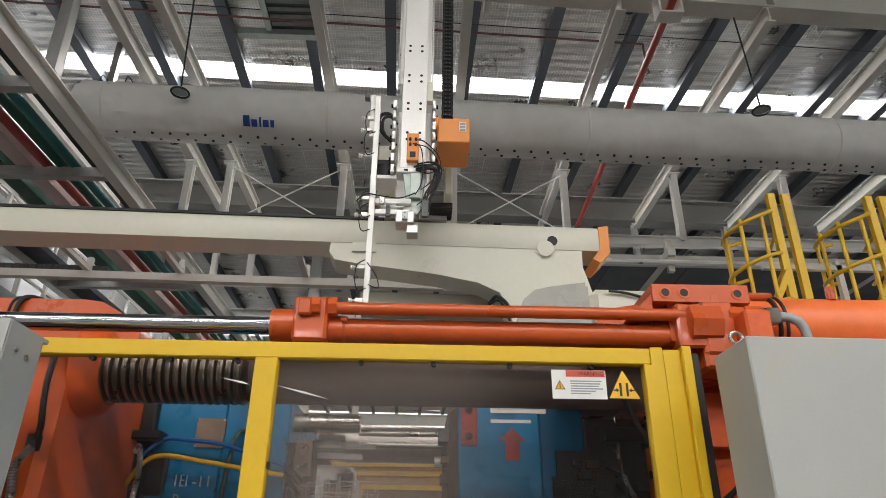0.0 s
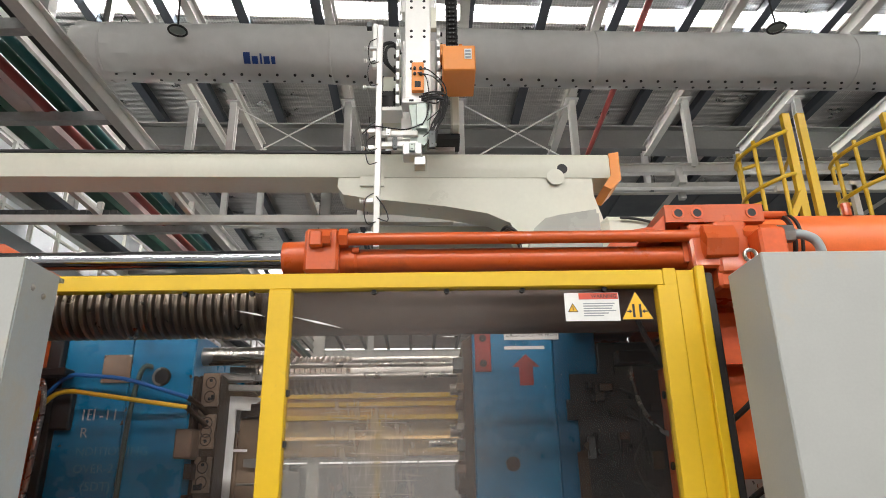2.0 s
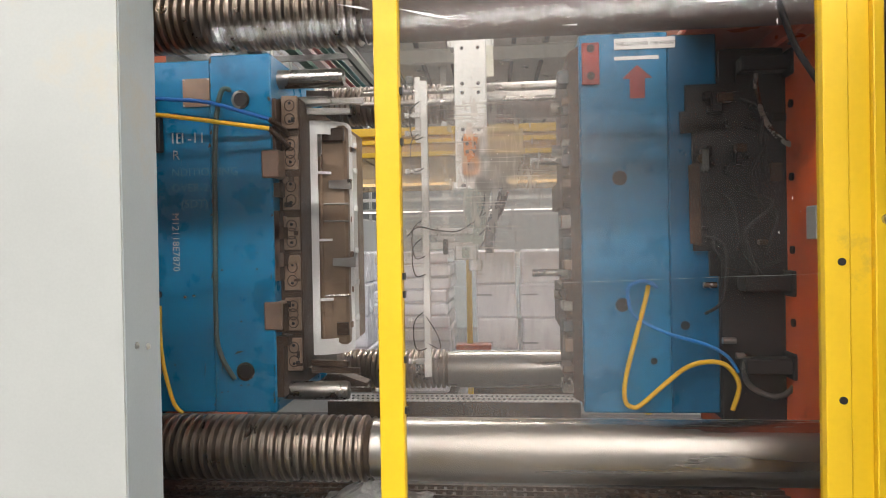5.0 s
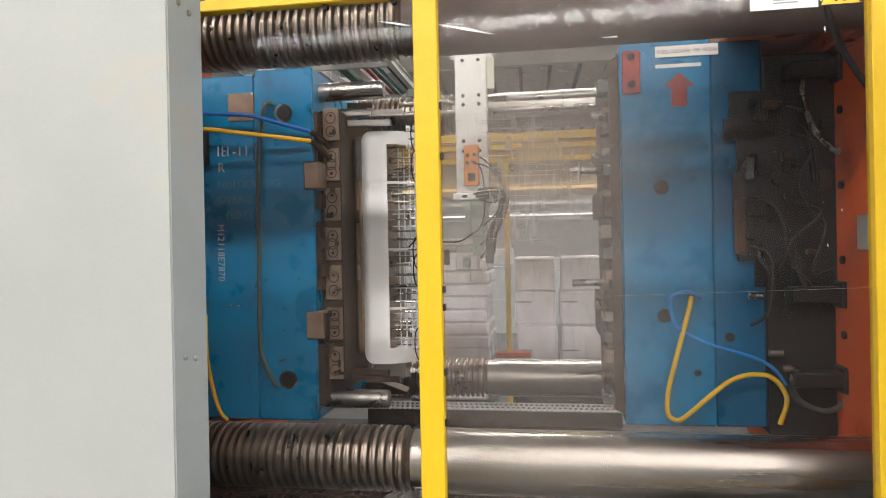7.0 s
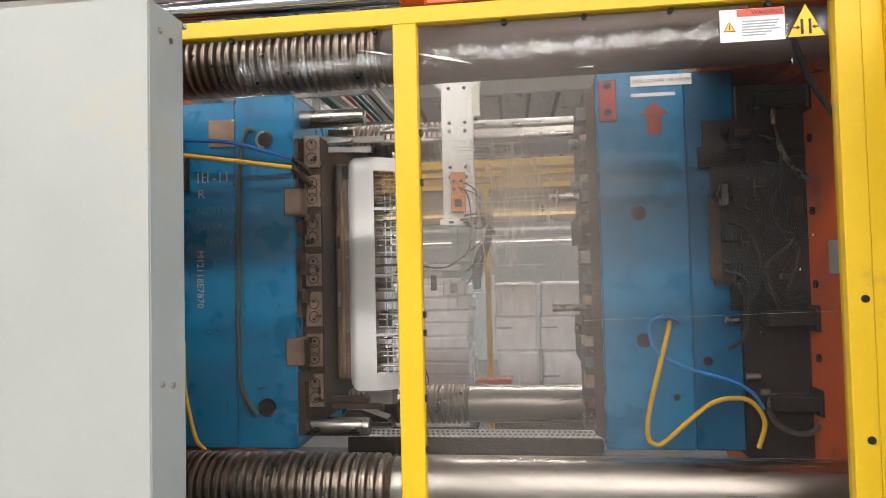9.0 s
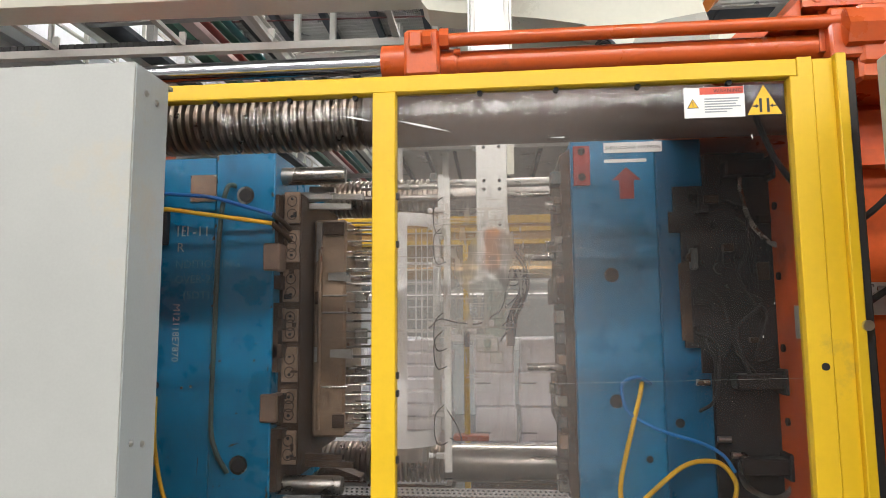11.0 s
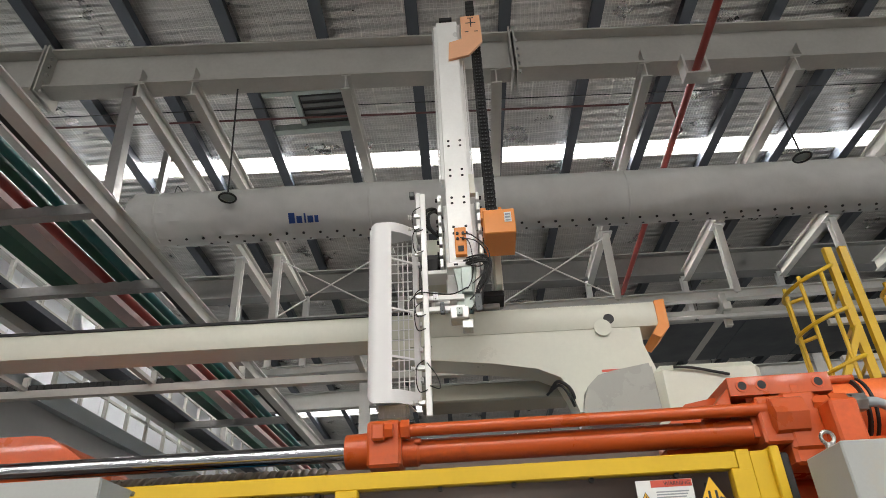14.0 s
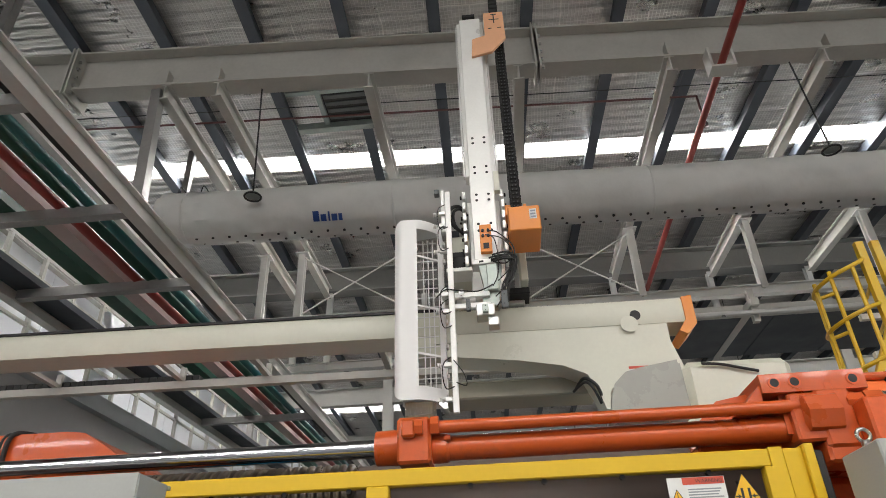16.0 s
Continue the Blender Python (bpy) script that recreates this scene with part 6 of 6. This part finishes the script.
# built with the plate's foot at the origin
bm = BM()
box(bm, -0.072, 0.072, -0.03, 0.03, 0.0, 1.95, 0.004)
pl = part("front_plate", bm, "white_alu", arm)
bm = BM()
box(bm, -0.095, 0.095, 0.031, 0.12, 0.62, 1.98, 0.004)
part("arm_body", bm, "white_alu", arm)
for sx in (-1, 1):
    bm = BM()
    box(bm, sx * 0.097, sx * 0.108, 0.04, 0.075, 0.63, 1.96, 0.002)
    part("guide_rail", bm, "alu", arm)
for z in (0.19, 0.235, 0.40, 0.44, 0.60, 0.645, 0.83, 0.87):
    for x in (-0.036, 0.036):
        bm = BM()
        cyl(bm, (x, -0.0315, z), (x, -0.0302, z), 0.0085, 12)
        part("hole", bm, "dark", pl)
bm = BM()
box(bm, -0.088, 0.08, -0.035, 0.06, -0.03, -0.0005, 0.003)
part("foot_flange", bm, "white_alu", arm)
bm = BM()
for x in (-0.035, 0.03):
    box(bm, x - 0.012, x + 0.012, -0.036, -0.03, -0.022, -0.01)
part("slot", bm, "dark", arm)
bm = BM()
box(bm, -0.033, 0.033, -0.062, -0.0305, 0.03, 0.21, 0.003)
va = part("valve_block", bm, "orange_light", arm, "orange pneumatic valve block")
for x in (-0.016, 0.016):
    for z in (0.13, 0.165):
        bm = BM()
        cyl(bm, (x, -0.075, z), (x, -0.0625, z), 0.008, 10)
        part("port", bm, "dark", va)
bm = BM()
box(bm, -0.016, 0.016, -0.066, -0.062, 0.05, 0.085)
part("slot", bm, "dark", va)
bm = BM()
box(bm, 0.073, 0.105, -0.02, 0.02, 0.47, 0.61)
part("side_tab", bm, "cream", arm)
bm = BM()
prism(bm, [(0.0, 1.56), (0.01, 1.72), (0.10, 1.75), (0.10, 1.97), (0.235, 1.97), (0.24, 1.71), (0.14, 1.59)], "Y", -0.05, -0.031)
part("chain_bracket", bm, "pale_orange", arm, "pale orange sheet metal chain bracket")
bm = BM()
for b in ((0.15, 0.19, 1.945, 1.951), (0.166, 0.174, 1.86, 1.945), (0.135, 0.205, 1.896, 1.902), (0.125, 0.15, 1.81, 1.816), (0.19, 0.215, 1.81, 1.816)):
    box(bm, b[0], b[1], -0.052, -0.05, b[2], b[3])
part("cut_marks", bm, "ink", arm)
bm = BM()
box(bm, -0.05, 0.04, -0.02, 0.06, 1.981, 2.01, 0.003)
part("top_motor", bm, "dark", arm)
for k in range(5):
    bm = BM()
    box(bm, 0.145, 0.205, -0.02, 0.055, 1.975 + 0.04 * k, 2.008 + 0.04 * k, 0.005)
    part("chain_link", bm, "black", arm)
# wrist
bm = BM()
prism(bm, [(-0.05, -0.03), (0.075, -0.03), (0.06, -0.14), (0.045, -0.28), (-0.045, -0.28), (-0.03, -0.16)], "Y", -0.02, 0.06)
part("wrist", bm, "pale_green", arm, "pale green cast wrist")
bm = BM()
box(bm, -0.01, 0.05, -0.05, -0.02, -0.20, -0.04, 0.004)
part("wrist_cylinder", bm, "pale_green", arm)
bm = BM()
box(bm, -0.08, 0.02, -0.05, 0.05, -0.35, -0.281, 0.005)
box(bm, -0.02, 0.04, -0.03, 0.05, -0.40, -0.35, 0.004)
part("tool_block", bm, "alu", arm)
bm = BM()
box(bm, -0.26, 0.0, -0.045, -0.015, -0.235, -0.205, 0.003)
box(bm, -0.22, 0.0, -0.045, -0.015, -0.30, -0.27, 0.003)
part("cross_bar", bm, "white_alu", arm)
bm = BM()
cyl(bm, (-0.16, -0.03, -0.25), (-0.08, -0.03, -0.25), 0.02, 12)
part("coupling", bm, "alu", arm)
# gripper profile
bm = BM()
box(bm, -0.222, -0.192, -0.075, -0.045, -0.87, 0.45, 0.002)
part("gripper_profile", bm, "white_alu", arm, "upright aluminium gripper profile")
bm = BM()
box(bm, -0.248, -0.224, -0.06, -0.035, 0.18, 0.47, 0.002)
part("upper_profile", bm, "white_alu", arm)
bm = BM()
box(bm, -0.285, -0.255, -0.07, -0.03, 0.44, 0.475, 0.003)
part("profile_end", bm, "dark_grey", arm)
for z in (0.30, 0.22, 0.05, -0.22, -0.32, -0.62, -0.80):
    bm = BM()
    box(bm, -0.262, -0.223, -0.075, -0.05, z - 0.012, z + 0.012, 0.003)
    cyl(bm, (-0.275, -0.062, z), (-0.262, -0.062, z), 0.006, 10)
    hd = part("vacuum_holder", bm, "alu", arm)
    bm = BM()
    lathe(bm, [(-0.294, 0.014), (-0.287, 0.010), (-0.281, 0.013), (-0.2745, 0.007)], (0, -0.062, z), "X", 14)
    part("suction_cup", bm, "white_alu", hd)
bm = BM()
tube(bm, [(0.0, -0.065, 0.14), (0.045, -0.08, 0.10), (0.06, -0.08, -0.02), (0.05, -0.06, -0.12), (0.02, -0.05, -0.18)], 0.0032, 6)
part("air_hose", bm, "black", arm)
bm = BM()
tube(bm, [(0.016, -0.07, 0.13), (0.085, -0.08, 0.10), (0.14, -0.07, 0.02), (0.12, -0.06, -0.08), (0.05, -0.05, -0.15)], 0.0032, 6)
part("air_hose", bm, "black", arm)
bm = BM()
tube(bm, [(0.02, -0.07, 0.16), (0.07, -0.09, 0.13), (0.15, -0.08, 0.03), (0.13, -0.05, -0.12), (0.06, -0.03, -0.20)], 0.0036, 6)
part("air_hose", bm, "black", arm)
bm = BM()
tube(bm, [(0.03, -0.05, -0.03), (0.10, -0.06, -0.05), (0.15, -0.05, 0.0), (0.10, -0.04, -0.16), (0.03, -0.04, -0.24)], 0.0036, 6)
part("air_hose", bm, "black", arm)
bm = BM()
tube(bm, [(0.05, -0.05, -0.02), (0.12, -0.04, -0.02), (0.14, -0.03, -0.10), (0.08, -0.03, -0.22), (0.03, -0.03, -0.30)], 0.0036, 6)
part("air_hose", bm, "black", arm)
bm = BM()
tube(bm, [(0.02, -0.05, -0.17), (-0.06, -0.08, -0.22), (-0.16, -0.09, -0.215), (-0.24, -0.08, -0.20), (-0.29, -0.07, -0.24)], 0.0036, 6)
part("air_hose", bm, "black", arm)
for z in (0.26, 0.12, -0.27, -0.35, -0.68):
    bm = BM()
    tube(bm, [(-0.225, -0.07, z + 0.10), (-0.262, -0.085, z + 0.06), (-0.266, -0.09, z - 0.02), (-0.25, -0.08, z - 0.07), (-0.21, -0.08, z - 0.06)], 0.0028, 6)
    part("air_hose", bm, "black", arm)
bm = BM()
tube(bm, [(-0.21, -0.08, -0.60), (-0.16, -0.09, -0.68), (-0.15, -0.09, -0.74), (-0.20, -0.08, -0.72)], 0.0028, 6)
part("air_hose", bm, "black", arm)

for dx, dz, r in ((0.0, 0.0, 0.0065), (0.014, -0.01, 0.006), (-0.012, 0.012, 0.0055), (0.024, 0.016, 0.005), (0.006, 0.03, 0.005)):
    bm = BM()
    tube(bm, [(0.02 + dx, -0.055, -0.02 + dz), (0.09 + dx, -0.07, -0.015 + dz), (0.135 + dx, -0.06, -0.03 + dz), (0.125 + dx, -0.05, -0.11 + dz), (0.085 + dx, -0.045, -0.19 + dz), (0.07 + dx, -0.03, -0.29 + dz)], r, 8)
    part("hose_bundle", bm, "black", arm)
for x, z, w, h, m in ((-0.155, -0.222, 0.014, 0.026, "alu"), (-0.12, -0.29, 0.012, 0.034, "dark_grey"), (0.075, -0.27, 0.018, 0.05, "dark_grey"), (-0.03, -0.315, 0.016, 0.024, "pale_green")):
    bm = BM()
    box(bm, x - w, x + w, -0.068, -0.046, z - h, z + h, 0.003)
    bl = part("clamp_block", bm, m, arm)
    for q in (-0.55, 0.55):
        bm = BM()
        cyl(bm, (x, -0.0695, z + q * h), (x, -0.0675, z + q * h), 0.0035, 8)
        part("screw", bm, "dark", bl)

cover = thing("shell_cover", "white moulded plastic air conditioner front cover with grille", "plastic cover")
# origin at the arm's foot: the cover hangs left of the gripper
CX0, CX1, CZ0_, CZ1_ = -0.527, -0.262, -0.778, 0.300
Y0 = -0.03


def shell_y(x):
    """Depth of the cover's skin: a soft left edge, and a right side that bends back."""
    u = (x - CX0) / (CX1 - CX0)
    return Y0 + 0.035 * max(0.0, 1 - u / 0.18) ** 2.2 + 0.11 * max(0.0, (u - 0.42) / 0.58) ** 1.8


OX0, OX1, OZ0, OZ1 = CX0 + 0.130, CX1 - 0.024, CZ0_ + 0.072, CZ1_ - 0.062
R_ = 0.055
xs = sorted([CX0 + R_ * (1 - math.cos(radians(a))) for a in range(0, 91, 9)] + [CX0 + R_ + (OX0 - CX0 - R_) * k / 6 for k in range(1, 7)] + [OX0 + (OX1 - OX0) * k / 8 for k in range(1, 9)] + [OX1 + (CX1 - OX1) * k / 4 for k in range(1, 5)])
bm = BM()
cols = []
for x in xs:
    q = min(1.0, (x - CX0) / R_)
    drop = R_ * (1 - math.sqrt(max(0.0, 1 - (1 - q) ** 2)))
    e = max(0.0, (x - OX1) / (CX1 - OX1))
    drop += 0.02 * e * e
    cols.append([bm.verts.new((x, shell_y(x), z)) for z in (CZ0_ + drop, OZ0, OZ1, CZ1_ - drop)])
for (xa, a), (xb, b) in zip(zip(xs, cols), zip(xs[1:], cols[1:])):
    for k in range(3):
        if k == 1 and xa > OX0 - 1e-5 and xb < OX1 + 1e-5:
            continue
        bm.faces.new((a[k], b[k], b[k + 1], a[k + 1]))
e = bmesh.ops.extrude_face_region(bm, geom=bm.faces[:])
bmesh.ops.translate(bm, verts=[v for v in e["geom"] if isinstance(v, bmesh.types.BMVert)], vec=(0, 0.004, 0))
part("front_panel", bm, "cover", cover)
bm = BM()
pr = [(CX0 + 0.001, shell_y(CX0) + 0.0045), (CX0 - 0.004, Y0 + 0.08), (CX0 - 0.002, Y0 + 0.14), (CX0 + 0.012, Y0 + 0.20), (CX0 + 0.05, Y0 + 0.25)]
prism(bm, pr + [(p[0] + 0.004, p[1] - 0.001) for p in pr[::-1]], "Z", CZ0_ + 0.055, CZ1_ - 0.055)
part("curved_back", bm, "cover", cover)
for z in (CZ0_ + 0.006, CZ1_ - 0.010):
    bm = BM()
    prism(bm, [(CX0 + 0.05, Y0 + 0.006), (OX0, Y0 + 0.006), (CX1 - 0.06, shell_y(CX1 - 0.06) + 0.006), (CX1 - 0.03, Y0 + 0.20), (CX0 + 0.06, Y0 + 0.24), (CX0 + 0.03, Y0 + 0.12)], "Z", z, z + 0.004)
    part("end_cap", bm, "cover", cover)
for z in (0.062, -0.249, -0.525):
    bm = BM()
    beam(bm, (OX0 - 0.005, shell_y(OX0) + 0.008, z), (OX1 + 0.004, shell_y(OX1) + 0.010, z), 0.008, 0.012)
    part("cross_rib", bm, "cover", cover)
for k in range(3):
    bm = BM()
    x = CX0 + 0.150 + k * 0.028
    box(bm, x - 0.003, x + 0.003, Y0 + 0.15, Y0 + 0.156, CZ0_ + 0.06, CZ1_ - 0.06)
    part("grille_bar", bm, "cover", cover)
for k in range(16):
    bm = BM()
    z = CZ0_ + 0.10 + k * 0.06
    box(bm, CX0 + 0.11, CX1 - 0.035, Y0 + 0.157, Y0 + 0.161, z - 0.003, z + 0.003)
    part("grille_bar", bm, "cover", cover)
bm = BM()
box(bm, CX1 - 0.004, CX1 + 0.002, shell_y(CX1), Y0 + 0.20, CZ0_ + 0.05, CZ1_ - 0.05)
part("rim", bm, "cover", cover)
for z in (0.2, 0.08, -0.1, -0.3, -0.45, -0.62):
    bm = BM()
    box(bm, CX1 + 0.002, CX1 + 0.016, Y0 + 0.13, Y0 + 0.16, z - 0.012, z + 0.012, 0.002)
    part("snap_clip", bm, "cover", cover)
bm = BM()
prism(bm, [(CX0 + 0.055, Y0 + 0.04), (CX0 + 0.045, Y0 + 0.10), (CX0 + 0.07, Y0 + 0.17), (CX1 - 0.08, Y0 + 0.17), (CX1 - 0.055, Y0 + 0.08), (CX1 - 0.07, Y0 + 0.03)], "Z", CZ0_ - 0.068, CZ0_ - 0.001)
part("corner_piece", bm, "clear_abs", cover)


# ---- what moves ----
def motions():
    opening = [(0.0, 0.576), (0.25, 0.47), (0.5, 0.373), (1.0, 0.249), (1.5, 0.169), (2.0, 0.093), (2.5, 0.020), (2.8, 0.0), (3.0, 0.0), (16.0, 0.0)]
    for ob in (mould, mp, rod):
        walk(ob, [(t, pose(x, 0, 0)) for t, x in opening])
    walk(pins, [(t, pose(x, 0, 0)) for t, x in ((0.0, -0.03), (5.6, -0.03), (6.6, 0.12), (7.3, 0.12), (16.0, 0.12))])
    arm_rows = [(0.0, -0.046, 3.60), (2.75, -0.046, 3.60), (3.0, -0.046, 3.40), (3.2, -0.046, 3.02), (3.5, -0.046, 2.43), (3.8, -0.04, 1.95), (3.9, -0.04, 1.84), (4.0, -0.045, 1.765),
                (4.2, -0.05, 1.725), (4.5, -0.09, 1.722), (5.0, -0.262, 1.722), (5.2, -0.315, 1.722), (5.8, -0.435, 1.722), (6.2, -0.435, 1.722), (7.5, -0.435, 1.722), (8.0, -0.43, 1.722), (8.25, -0.43, 1.722),
                (10.5, -0.232, 1.722), (11.0, -0.147, 1.724), (11.5, -0.072, 1.726), (11.8, -0.045, 1.735), (12.0, -0.04, 1.80), (12.25, -0.036, 2.12), (12.5, -0.036, 2.53), (13.0, -0.046, 3.29), (13.25, -0.046, 3.51), (13.5, -0.046, 3.595), (14.0, -0.046, 3.60), (16.0, -0.046, 3.60)]
    walk(arm, [(t, pose(x, AY, z)) for t, x, z in arm_rows])
    walk(car, [(t, pose(x, 0, 0)) for t, x, z in arm_rows])
    seat = -0.572
    cover_rows = [(t, seat + x, 1.722) for t, x in opening[:-1]] + [(5.6, seat, 1.722), (6.6, -0.435, 1.722)]
    cover_rows += [r for r in arm_rows if r[0] > 7.0]
    walk(cover, [(t, pose(x, AY, z)) for t, x, z in cover_rows])


motions()
